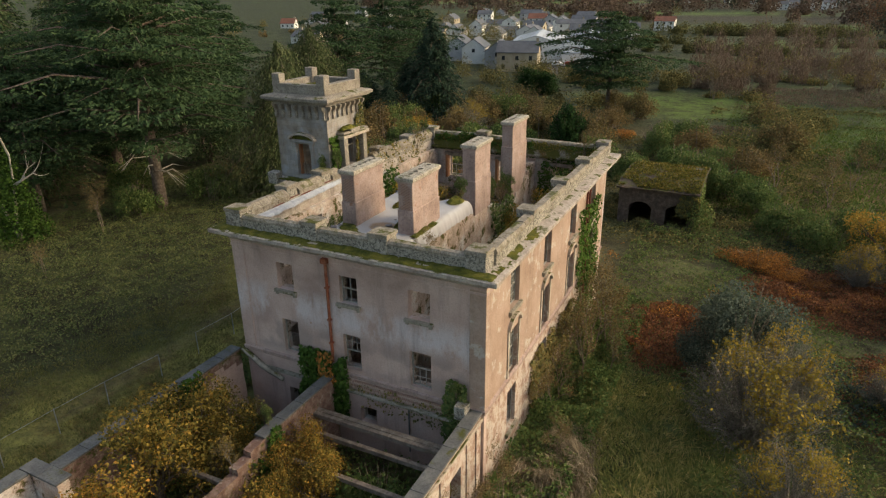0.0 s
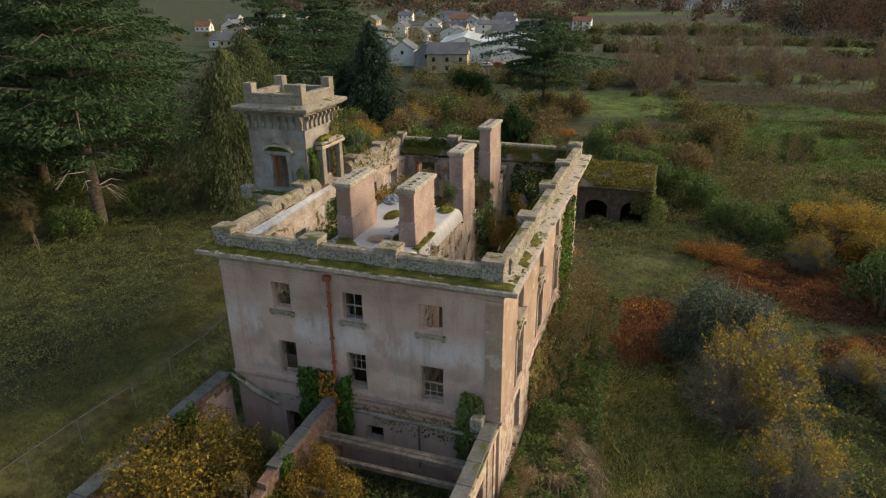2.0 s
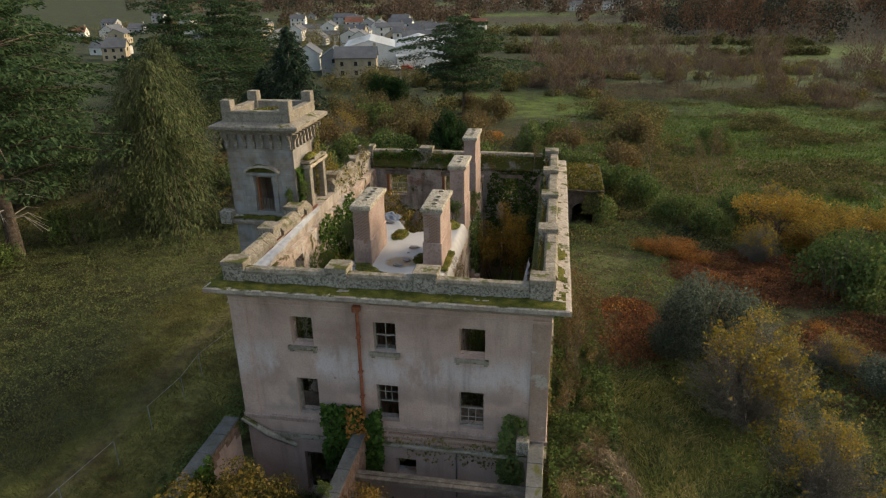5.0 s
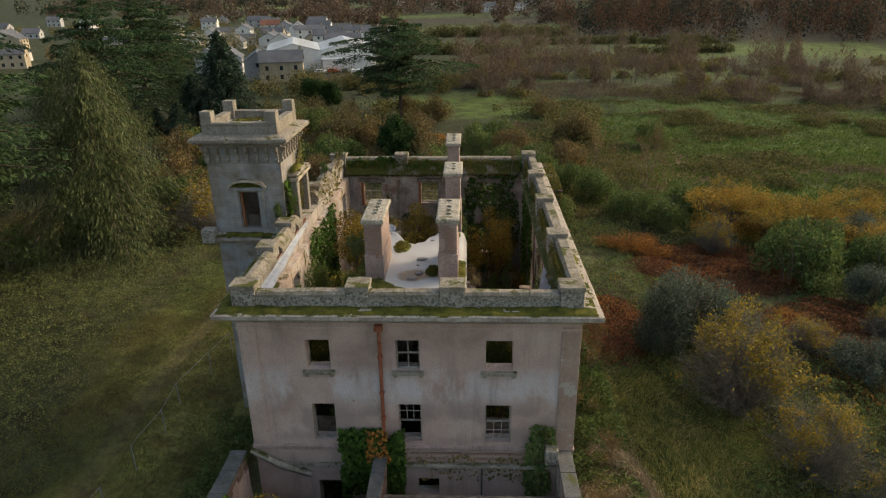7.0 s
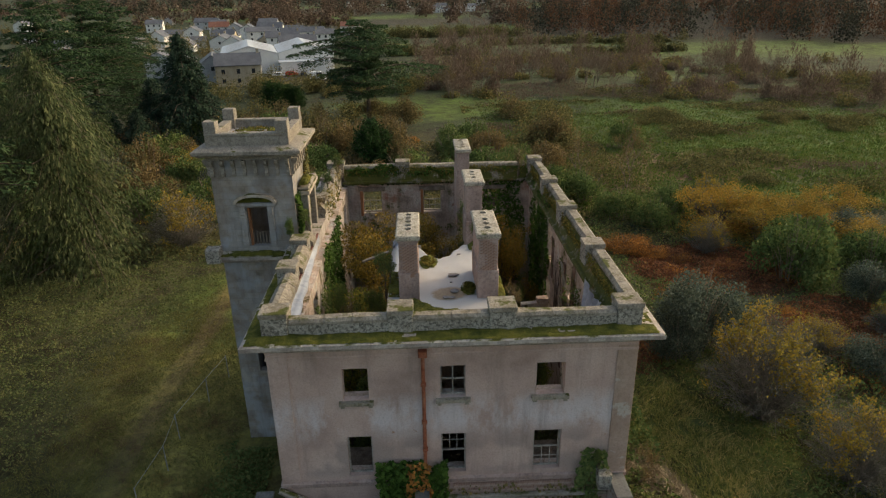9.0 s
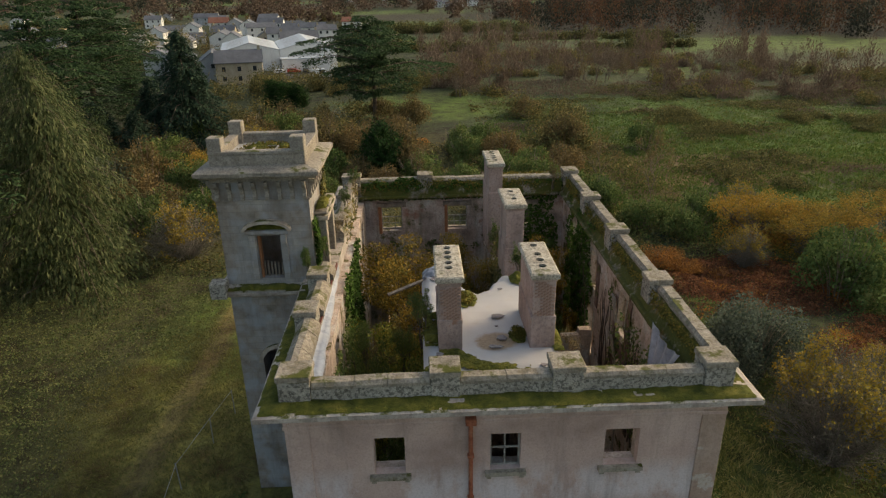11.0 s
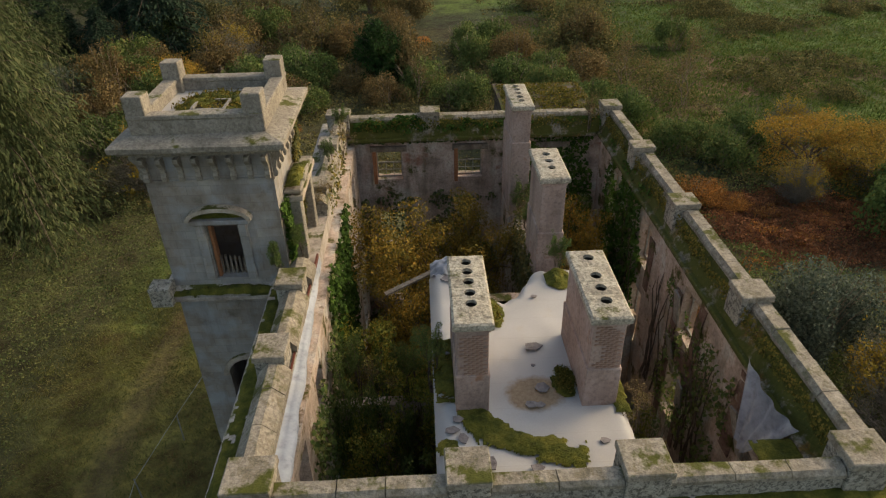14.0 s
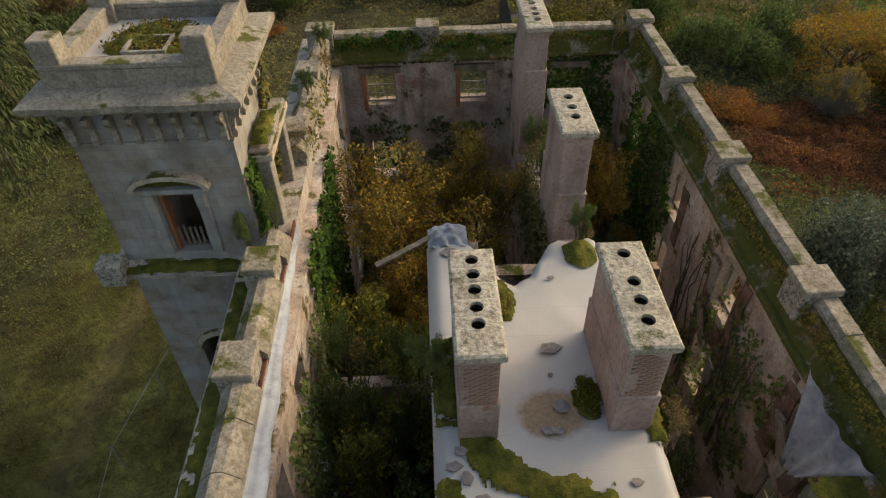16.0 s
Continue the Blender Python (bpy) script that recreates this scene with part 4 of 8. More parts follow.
for a, b in W_COLS:
    window("y", X0, -1, a, b, 8.6, 10.85, "frame")
    window("y", X0, -1, a, b, 4.3, 7.2, "frame", hood=True, sill=False)
    window("y", X0, -1, a, b, 0.5, 3.3, "frame")
# orange lining in a rear window, lintels
part("lining", box(-24.62, -24.42, 50.3, 50.72, 9.1, 11.1), M_BOARD, house, "orange brick window jamb")
part("lining", box(-19.9, -19.7, 50.35, 50.71, 9.1, 11.15), M_BOARD, house, "orange brick window jamb")
for a, b in N_COLS:
    part("lintel", jitter(box(a - 0.3, b + 0.3, 50.45, 50.72, 11.05, 11.35), 0.02), M_TIMBER, house)

# ---- rainwater pipe ----
st = tube([(-20.0, Y0 - 0.13, 11.15), (-20.0, Y0 - 0.13, 8.2), (-20.02, Y0 - 0.13, 4.9)], [0.085] * 3, 10)
pipe = part("downpipe", np_mesh("downpipe", *st, M_RUST), None, house, "rust red cast iron downpipe")
part("hopper", jitter(box(-20.2, -19.8, Y0 - 0.34, Y0 - 0.03, 11.12, 11.42, 0.03), 0.01), M_RUST, pipe)
for z in (9.6, 7.6, 6.1):
    part("collar", box(-20.12, -19.88, Y0 - 0.25, Y0 - 0.02, z, z + 0.12, 0.02), M_RUST, pipe)
for y in (45.0, 45.75):
    st = tube([(X1 + 0.12, y, 11.3), (X1 + 0.12, y, 4.6), (X1 + 0.12, y, 0.0)], [0.08] * 3, 8)
    part("downpipe", np_mesh("downpipe", *st, M_PIPE_GAP_SHADE), None, house, "dark red iron downpipe")


# ---- chimneys ----
def cap_bm(x0, x1, y0, y1, z0, z1, holes, radius, first=0.12, last=0.3):
    """A capstone pierced by round flues along y: a raised strip round the holes."""
    bm = bmesh.new()
    e = 0.06
    rows = [y0 + e + first]
    n = len(holes)
    cells = []
    for i, h in enumerate(holes):
        lo = y0 + e if i == 0 else (holes[i - 1] + h) / 2
        hi = y1 - e if i == n - 1 else (h + holes[i + 1]) / 2
        cells.append((lo, hi, h))
    seg = 16
    cx = (x0 + x1) / 2
    top = {}

    def tv(x, y, z):
        k = (round(x, 4), round(y, 4), round(z, 4))
        if k not in top:
            top[k] = bm.verts.new((x, y, z))
        return top[k]
    for lo, hi, h in cells:
        outer, rim = [], []
        for s in range(seg):
            a = math.pi / 4 + 2 * math.pi * s / seg
            c, sn = math.cos(a), math.sin(a)
            m = max(abs(c), abs(sn))
            ux, uy = c / m, sn / m
            x = cx + ux * ((x1 - x0) / 2 - e)
            y = h + (uy * (hi - h) if uy > 0 else uy * (h - lo))
            outer.append(tv(x, y, z1))
            rim.append((cx + radius * c, h + radius * sn))
        r_up = [bm.verts.new((x, y, z1 + 0.035)) for x, y in rim]
        r_out = [bm.verts.new((cx + (x - cx) * 1.22, h + (y - h) * 1.22, z1 + 0.03)) for x, y in rim]
        r_dn = [bm.verts.new((x, y, z1 - 0.9)) for x, y in rim]
        for s in range(seg):
            t = (s + 1) % seg
            bm.faces.new([outer[s], outer[t], r_out[t], r_out[s]])
            bm.faces.new([r_out[s], r_out[t], r_up[t], r_up[s]])
            bm.faces.new([r_up[s], r_up[t], r_dn[t], r_dn[s]])
        bm.faces.new(r_dn)
    # edge chamfer and sides
    loop = [(x0 + e, y0 + e), (x1 - e, y0 + e), (x1 - e, y1 - e), (x0 + e, y1 - e)]
    big = [(x0, y0), (x1, y0), (x1, y1), (x0, y1)]
    prof = [[tv(x, y, z1) for x, y in loop], [bm.verts.new((x, y, z1 - 0.05)) for x, y in big], [bm.verts.new((x, y, z0 + 0.05)) for x, y in big], [bm.verts.new((x * 0.93 + 0.07 * cx, y * 0.985 + 0.015 * (y0 + y1) / 2, z0)) for x, y in big]]
    for a, b in zip(prof, prof[1:]):
        for k in range(4):
            bm.faces.new([a[k], a[(k + 1) % 4], b[(k + 1) % 4], b[k]])
    bm.faces.new(prof[-1])
    bmesh.ops.recalc_face_normals(bm, faces=bm.faces)
    return bm


def chimney(x0, x1, y0, y1, top, foot, flues, step_z, label):
    """Rendered stack with a wider lower stage, a pierced capstone and sooted flues."""
    a = 0.13
    lower = box(x0 + a - 0.05, x1 - a + 0.05, y0 + a - 0.05, y1 - a + 0.05, foot, step_z, 0.02)
    stack = part("chimney", jitter(lower, 0.012), M_STACK, house, label)
    up = box(x0 + a, x1 - a, y0 + a, y1 - a, step_z, top - 0.26, 0.015)
    part("shaft", jitter(up, 0.012), M_STACK, stack)
    part("band", jitter(box(x0 + a - 0.06, x1 - a + 0.06, y0 + a - 0.06, y1 - a + 0.06, step_z - 0.08, step_z + 0.06, 0.03), 0.01), M_STACK, stack)
    part("neck", box(x0 + a - 0.05, x1 - a + 0.05, y0 + a - 0.05, y1 - a + 0.05, top - 0.36, top - 0.25, 0.02), M_STACK, stack)
    part("capstone", cap_bm(x0, x1, y0, y1, top - 0.25, top, flues, 0.165), M_CAP, stack, "lichened stone cap with round flue holes")
    for f in flues:
        st2 = tube([((x0 + x1) / 2, f, top - 0.85), ((x0 + x1) / 2, f, top - 0.06)], [0.158, 0.158], 14)
        part("flue", np_mesh("flue", *st2, M_SOOT_SHADE), None, stack)
    return stack


chimney(-21.1, -19.98, 29.15, 32.55, 15.4, 12.0, [30.05, 30.55, 31.1, 31.6, 32.1], 13.45, "tall rendered chimney stack with five flue holes")
chimney(-17.4, -16.25, 29.2, 32.6, 15.4, 12.0, [29.95, 30.55, 31.15, 32.1], 13.45, "tall rendered chimney stack with four flue holes")
chimney(-17.35, -16.17, 37.6, 40.45, 15.4, 10.6, [38.5, 39.1, 39.75], 12.9, "pinkish rendered chimney stack with three flue holes")
chimney(-17.45, -16.35, 45.0, 48.35, 15.55, 9.6, [45.7, 46.25, 46.8, 47.35, 47.85], 13.6, "grey chimney stack at the rear")

M_STACKBRICK = surf("stack_brick", [(0.24, 0.135, 0.10), (0.33, 0.21, 0.165), (0.42, 0.31, 0.26)], 5.0, stain=((0.46, 0.38, 0.33), 1.5, 0.56), streak=((0.15, 0.12, 0.11), 1.5, 0.4), bump=0.7)
stack_brick = finish("brick", box(-0.105, 0.105, -0.02, 0.02, -0.031, 0.031, 0.006), M_STACKBRICK)
rq = random.Random(23)
for cx, y0_ in ((-20.54, 29.28), (-16.825, 29.33)):
    for row in range(21):
        for c in range(4):
            x = cx - 0.33 + 0.225 * c + (0.06 if row % 2 else -0.05)
            if noise.noise(Vector((x * 1.6, row * 0.16, cx))) > 0.3 or abs(x - cx) > 0.325:
                continue
            ob = new("brick", stack_brick)
            ob.parent, ob.matrix_parent_inverse = house, Matrix.Translation(-house.location)
            ob.matrix_basis = pose(x, y0_ - 0.004 - 0.012 * rq.random(), 13.56 + 0.074 * row, rq.uniform(-2, 2), 0, rq.uniform(-2, 2))

# ---- inner walls ----


def ragged(pts, amp=0.35, f=0.9, seed=0.0):
    def top(u):
        for (a, za), (b, zb) in zip(pts, pts[1:]):
            if a <= u <= b:
                return za + (zb - za) * (u - a) / (b - a) + amp * noise.noise(Vector((u * f, seed, 0))) + 0.5 * amp * noise.noise(Vector((u * 3.1, seed, 4)))
        return pts[-1][1]
    return top


part("partition", wall_bm("y", -17.05, 0.65, 36.2, 50.65, GROUND - 0.3, 12.3, [(42.3, 43.5, 4.5, 6.9), (42.3, 43.5, GROUND, 2.0)], ragged([(36.2, 11.4), (37.5, 11.0), (41, 10.5), (44, 8.9), (46, 9.6), (48.5, 10.6), (50.7, 11.6)])), M_INNER, house, "ragged broken spine wall")
part("partition", wall_bm("y", -17.05, 0.65, 26.75, 36.19, GROUND - 0.3, 11.9, [(33.0, 34.2, 4.5, 6.9), (28.0, 29.2, 4.5, 6.9), (33.0, 34.2, GROUND, 2.0)]), M_INNER, house)
part("partition", wall_bm("y", -20.95, 0.65, 26.75, 35.0, GROUND - 0.3, 11.9, [(33.2, 34.3, 4.5, 6.9), (28.0, 29.2, 4.5, 6.9)]), M_INNER, house)
part("partition", wall_bm("x", 34.6, 0.5, -25.95, -20.98, GROUND - 0.3, 7.0, [(-24.1, -23.0, GROUND, 1.5)]), M_REAR, house, "broken cross wall")
part("panel", jitter(box(-24.0, -22.3, 34.5, 34.59, 3.1, 6.2, 0.02), 0.01), M_RENDER, house, "pale blocked-up doorway")
part("partition", wall_bm("x", 36.0, 0.5, -20.2, -17.1, GROUND - 0.3, 11.6, [(-19.2, -18.2, 4.5, 6.9)], ragged([(-20.2, 10.6), (-17, 11.4)], 0.3)), M_INNER, house)
part("partition", wall_bm("x", 40.9, 0.45, -16.35, -11.4, GROUND - 0.3, 8.0, [(-14.5, -13.2, GROUND, 1.6)], ragged([(-16.4, 7.0), (-14, 4.6), (-11.3, 6.5)], 0.5)), M_INNER, house)
part("timber_post", jitter(box(-25.95, -25.65, 42.3, 42.6, 1.0, 11.3), 0.03), M_TIMBER, house)
# rubble floor inside
rb = bmesh.new()
bmesh.ops.create_grid(rb, x_segments=40, y_segments=60, size=0.5)
for v in rb.verts:
    v.co.x, v.co.y = -18.65 + v.co.x * 14.6, 38.7 + v.co.y * 23.9
    v.co.z = GROUND + 0.35 + 0.5 * noise.noise(v.co * 0.5) + 0.3 * noise.noise(v.co * 1.7)
solo("rubble_floor", rb, M_RUBBLE, "mossy rubble and soil filling the roofless rooms", kind="structure")

# ---- remnant of flat roof ----


def deck_bm():
    """White membrane stretched over the surviving roof, sagging at its torn edges."""
    bm = bmesh.new()
    nx, ny = 54, 86
    g = {}
    for j in range(ny + 1):
        for i in range(nx + 1):
            s, t = i / nx, j / ny
            x = -21.65 + 5.95 * s
            far = 36.6 - 2.0 * math.exp(-((x + 18.9) / 0.95) ** 2) + 0.7 * math.exp(-((x + 21.0) / 0.6) ** 2) + 0.25 * noise.noise(Vector((x * 2, 0, 0)))
            y = 26.72 + (far - 26.72) * t
            z = 12.12 + 0.03 * noise.noise(Vector((x * 1.2, y * 1.2, 0))) + 0.05 * noise.noise(Vector((x * 0.5, y * 0.5, 9)))
            r = max(0.0, (x + 16.35) / 0.65)
            z -= 0.8 * r * r
            x2 = x - 0.2 * r * r + 0.06 * r * noise.noise(Vector((y * 3.0, 1, 0)))
            l = max(0.0, (-21.2 - x) / 0.45)
            z -= 0.35 * l * l
            b = max(0.0, (t - 0.93) / 0.07)
            z += (0.22 * noise.noise(Vector((x * 1.9, y * 1.3, 2))) - 0.25 * b) * b
            z += 0.03 * math.sin(y * 9 + 3 * x) * r
            g[(i, j)] = bm.verts.new((x2, y, z))
    for j in range(ny):
        for i in range(nx):
            bm.faces.new([g[(i, j)], g[(i + 1, j)], g[(i + 1, j + 1)], g[(i, j + 1)]])
    for f in bm.faces:
        f.smooth = True
    return bm


deck = part("flat_roof", deck_bm(), M_MEMBRANE, house, "pale torn roofing membrane littered with slates")
part("roof_slab", jitter(box(-21.3, -16.4, 26.75, 34.2, 11.7, 12.02, 0.03), 0.03), M_TIMBER, house)
part("roof_slab", jitter(box(-21.2, -19.95, 34.22, 36.6, 11.75, 12.0, 0.03), 0.03), M_TIMBER, house)
for x0_, x1_, y0_, y1_, seed_, cov, th, rd in ((-18.05, -17.2, 29.6, 31.0, 7.0, 0.82, 0.1, True), (-16.4, -15.95, 28.9, 31.6, 8.0, 0.85, 0.14, False),
                                              (-20.1, -19.1, 32.8, 34.7, 9.0, 0.8, 0.12, True), (-21.6, -20.95, 29.6, 32.4, 10.0, 0.8, 0.16, False), (-17.3, -16.2, 35.0, 36.4, 12.0, 0.8, 0.2, True)):
    part("moss", moss_sheet(x0_, x1_, y0_, y1_, 12.14, seed_, cov, th, 0.05, round_=rd), M_MOSS, deck, "moss cushions on the roof")
DRIFT = [(-20.55, 29.03), (-20.14, 28.45), (-19.44, 28.03), (-18.62, 27.70), (-18.01, 27.45)]


def drift_bm(line, half, z, seed, cell=0.05):
    """Moss that has crept along a line over the roof, humped in the middle and broken at its rim."""
    bm = bmesh.new()
    xs, ys = [p[0] for p in line], [p[1] for p in line]
    g = {}

    def thick(x, y):
        d = 9.0
        for (ax, ay), (bx, by) in zip(line, line[1:]):
            t = max(0.0, min(1.0, ((x - ax) * (bx - ax) + (y - ay) * (by - ay)) / ((bx - ax) ** 2 + (by - ay) ** 2)))
            d = min(d, math.hypot(x - ax - t * (bx - ax), y - ay - t * (by - ay)))
        return 1 - d / half + 0.5 * noise.noise(Vector((x * 2.2, y * 2.2, seed))) + 0.35 * noise.noise(Vector((x * 7, y * 7, seed)))

    def v(i, j):
        if (i, j) not in g:
            x, y = i * cell, j * cell
            g[(i, j)] = bm.verts.new((x, y, z + 0.12 * math.sqrt(max(0.0, thick(x, y))) + 0.03 * noise.noise(Vector((x * 11, y * 11, 1)))))
        return g[(i, j)]
    for i in range(int((min(xs) - half) / cell), int((max(xs) + half) / cell) + 1):
        for j in range(int(max(26.8, min(ys) - half) / cell), int((max(ys) + half) / cell) + 1):
            if thick((i + 0.5) * cell, (j + 0.5) * cell) > 0.12:
                bm.faces.new([v(i, j), v(i + 1, j), v(i + 1, j + 1), v(i, j + 1)])
    for f in bm.faces:
        f.smooth = True
    return bm


part("moss", drift_bm(DRIFT, 0.5, 12.13, 3.0), M_MOSS, deck, "drift of bright moss across the roof corner")
part("moss", drift_bm([(-21.3, 28.0), (-21.0, 27.5)], 0.35, 12.05, 5.0), M_MOSS, deck, "moss cushions on the roof")
part("moss", moss_sheet(-12.9, -11.4, 26.8, 28.0, 11.8, 12.0, 0.8, 0.1), M_MOSS, house)
rs = random.Random(4)
SLATES = [(-18.35, 31.9, 0.75, 0.45), (-19.4, 33.6, 0.45, 0.25), (-17.9, 34.6, 0.3, 0.15), (-18.4, 30.0, 0.45, 0.5), (-18.8, 29.35, 0.4, 0.3), (-18.55, 29.3, 0.3, 0.25), (-17.0, 27.9, 0.3, 0.22), (-19.75, 33.4, 0.25, 0.4), (-21.0, 28.9, 0.4, 0.35), (-21.2, 28.5, 0.45, 0.3), (-20.9, 28.2, 0.3, 0.45), (-20.6, 27.6, 0.5, 0.4), (-20.2, 27.3, 0.35, 0.5), (-21.3, 31.2, 0.4, 0.5), (-21.35, 31.7, 0.5, 0.3), (-20.9, 35.9, 0.6, 0.5), (-20.6, 35.7, 0.5, 0.35), (-19.0, 27.1, 0.4, 0.3), (-18.5, 31.0, 0.15, 0.12)]
for x, y, w, h in SLATES:
    bm = bmesh.new()
    k = rs.randint(5, 7)
    pts = [(x + w / 2 * math.cos(2 * math.pi * i / k) * rs.uniform(0.75, 1.2), y + h / 2 * math.sin(2 * math.pi * i / k) * rs.uniform(0.75, 1.2)) for i in range(k)]
    lo = [bm.verts.new((px, py, 12.17)) for px, py in pts]
    tilt = rs.uniform(0, 0.04)
    hi = [bm.verts.new((px, py, 12.2 + tilt * (px - x))) for px, py in pts]
    bm.faces.new(hi)
    for i in range(k):
        bm.faces.new([lo[i], lo[(i + 1) % k], hi[(i + 1) % k], hi[i]])
    solo("roof_slate", bm, M_SLATE, "broken grey slate fragment lying on the membrane", "slate", "slates on the flat roof")
pk = box(-1.6, 0.6, -0.11, 0.11, -0.04, 0.04)
pk.transform(Matrix.Translation((-22.0, 37.4, 11.25)) @ Euler((0, radians(-9), radians(27))).to_matrix().to_4x4())
part("plank", pk, M_TIMBER, house, "weathered plank jutting from the torn roof")
tp = bmesh.new()
bmesh.ops.create_grid(tp, x_segments=20, y_segments=24, size=0.5)
for v in tp.verts:
    s, t = v.co.x, v.co.y
    v.co = Vector((-20.95 + 1.3 * s, 36.8 + 1.1 * t, 12.0 + 0.4 * math.cos(3 * s) * math.cos(2.6 * t) + 0.2 * noise.noise(Vector((s * 5, t * 5, 0)))))
for f in tp.faces:
    f.smooth = True
part("tarpaulin", tp, M_TARP, house, "crumpled blue-grey sheet at the torn roof edge")
# white gutter lining along the west parapet
gl = bmesh.new()
rows = []
for j in range(61):
    y = 26.75 + 10.6 * j / 60
    e = -25.5 - 0.3 * (y - 27.9) / 7.2 + 0.05 * noise.noise(Vector((y * 0.8, 7, 0)))
    prof = [(-25.92, 12.5), (-25.9, 12.44), (-25.9 + 0.4 * (e + 25.9), 12.42), (e, 12.38 + 0.05 * noise.noise(Vector((y, 0, 0)))), (e + 0.03, 12.2 + 0.1 * noise.noise(Vector((y * 1.4, 3, 0))))]
    rows.append([gl.verts.new((x + 0.03 * noise.noise(Vector((y * 2, x, 0))), y, z)) for x, z in prof])
for a, b in zip(rows, rows[1:]):
    for k in range(4):
        gl.faces.new([a[k], a[k + 1], b[k + 1], b[k]])
for f in gl.faces:
    f.smooth = True
# added dark strip, standing in for the shadow gap between coping and lining
part("gap_shade_strip", jitter(box(-25.99, -25.93, 26.9, 37.3, 12.3, 12.66), 0.02), M_PIPE_GAP_SHADE, house, "dark strip painting the shadow gap along the gutter")
part("gutter_lining", gl, M_STRIP, house, "white plastic sheet lining behind the parapet")
# loose sheet hanging inside the east wall
hs = bmesh.new()
bmesh.ops.create_grid(hs, x_segments=22, y_segments=22, size=0.5)
for v in hs.verts:
    s, t = v.co.x + 0.5, v.co.y + 0.5
    w = 0.35 + 0.65 * (1 - t)
    v.co = Vector((-11.85 - 0.45 * (1 - t) - 0.06 * math.sin(s * 22), 27.6 + 3.0 * (0.5 + (s - 0.5) * (0.25 + 0.75 * t)), 10.4 + 2.15 * t - 0.35 * math.sin(s * 3)))
for f in hs.faces:
    f.smooth = True
part("loose_sheet", hs, M_TARP, house, "pale grey plastic sheet hanging inside the wall")
part("patch", jitter(box(-11.345, -11.31, 26.9, 29.2, 8.3, 10.2), 0.1), surf("pale_green_plaster", [(0.30, 0.36, 0.31), (0.42, 0.47, 0.42)], 1.0, stain=((0.30, 0.21, 0.17), 1.4, 0.56)), house, "flaking pale green plaster")
for y0_, y1_, z0_, z1_ in ((34.6, 35.2, 7.9, 11.2), (36.75, 37.3, 7.6, 11.0), (28.9, 29.4, 7.9, 10.9), (30.9, 31.6, 7.5, 11.1), (40.4, 40.95, 7.8, 11.0), (34.5, 37.4, 7.2, 8.5), (34.8, 35.2, 3.4, 7.2), (36.75, 37.2, 3.2, 7.0)):
    part("brick_jamb", wall_bm("y", -11.312, -0.05, y0_, y1_, z0_, z1_, (), ragged([(y0_, z1_ - 0.3), (y1_, z1_ - 0.2)], 0.4), rough=0.02), M_BRICK, house, "bare red brick where the plaster fell")
for y0_, z0_, tilt_, m_, lab in ((36.7, 9.2, 8, M_PAINT, "pale shutter leaning from a window"), (36.4, 7.0, -14, M_SILL, "mossy green board below a window"), (34.9, 6.0, 12, M_PAINT, "loose white window sash"), (30.6, 8.6, -20, M_PAINT, "loose window board"), (29.6, 8.0, 15, M_TIMBER, "broken window timber")):
    bd = box(-0.04, 0.04, -0.25, 0.25, -0.9, 0.9, 0.01)
    bd.transform(Matrix.Translation((-11.5, y0_, z0_ + 0.5)) @ Euler((radians(tilt_), radians(-10), 0)).to_matrix().to_4x4())
    part("loose_board", bd, m_, house, lab)
for y0_ in (33.6, 38.2, 43.4):
    sv = ([], [])
    q_ = random.Random(int(y0_ * 10))
    for k in range(7):
        p_ = Vector((-11.42, y0_ + q_.uniform(-1, 1), 4.0))
        pts_ = [p_]
        for j in range(7):
            p_ = p_ + Vector((q_.uniform(-0.05, 0.03), q_.uniform(-0.35, 0.35), q_.uniform(0.6, 1.1)))
            pts_.append(Vector((min(-11.38, p_.x), p_.y, min(11.6, p_.z))))
        tube(pts_, [0.05, 0.045, 0.04, 0.035, 0.03, 0.025, 0.02, 0.012], 4, sv)
    part("ivy_stem", np_mesh("ivy_stem", *sv, M_BARK), None, house, "dead ivy stems on the inner wall")

# ---- belvedere tower ----
TX0, TX1, TY0, TY1 = -31.3, -26.9, 36.35, 40.75
tower = thing("tower", ((TX0 + TX1) / 2, (TY0 + TY1) / 2, GROUND), "square grey stone belvedere tower with bracketed cornice", "tower")
TC = (TX0 + TX1) / 2
tw_s = [(-29.62, -28.48, 12.32, 14.6), (-30.1, -28.2, 4.0, 7.5, 0.85)]
tw_e = [(38.4, 39.75, 12.75, 14.95)]
part("wall", wall_bm("x", TY0, 0.5, TX0, TX1, GROUND - 0.4, 17.5, tw_s), M_ASHLAR, tower)
part("wall", wall_bm("x", TY1, -0.5, TX0, TX1, GROUND - 0.4, 17.5), M_ASHLAR, tower)
part("wall", wall_bm("y", TX0, 0.5, TY0 + 0.51, TY1 - 0.51, GROUND - 0.4, 17.5), M_ASHLAR, tower)
part("wall", wall_bm("y", TX1, -0.5, TY0 + 0.51, TY1 - 0.51, GROUND - 0.4, 17.5, tw_e), M_ASHLAR, tower)
part("floor_slab", box(TX0 + 0.5, TX1 - 0.5, TY0 + 0.5, TY1 - 0.5, 7.9, 8.1), M_TIMBER, tower)
part("cornice", sweep_ring(TX0, TX1, TY0, TY1, [(-0.4, 17.35), (0.08, 17.35), (0.1, 17.5), (0.45, 17.58), (0.5, 17.66), (0.66, 17.72), (0.68, 17.9), (0.6, 17.96), (0.0, 18.12), (-0.4, 18.12)]), M_TSTONE, tower, "pale projecting stone cornice")
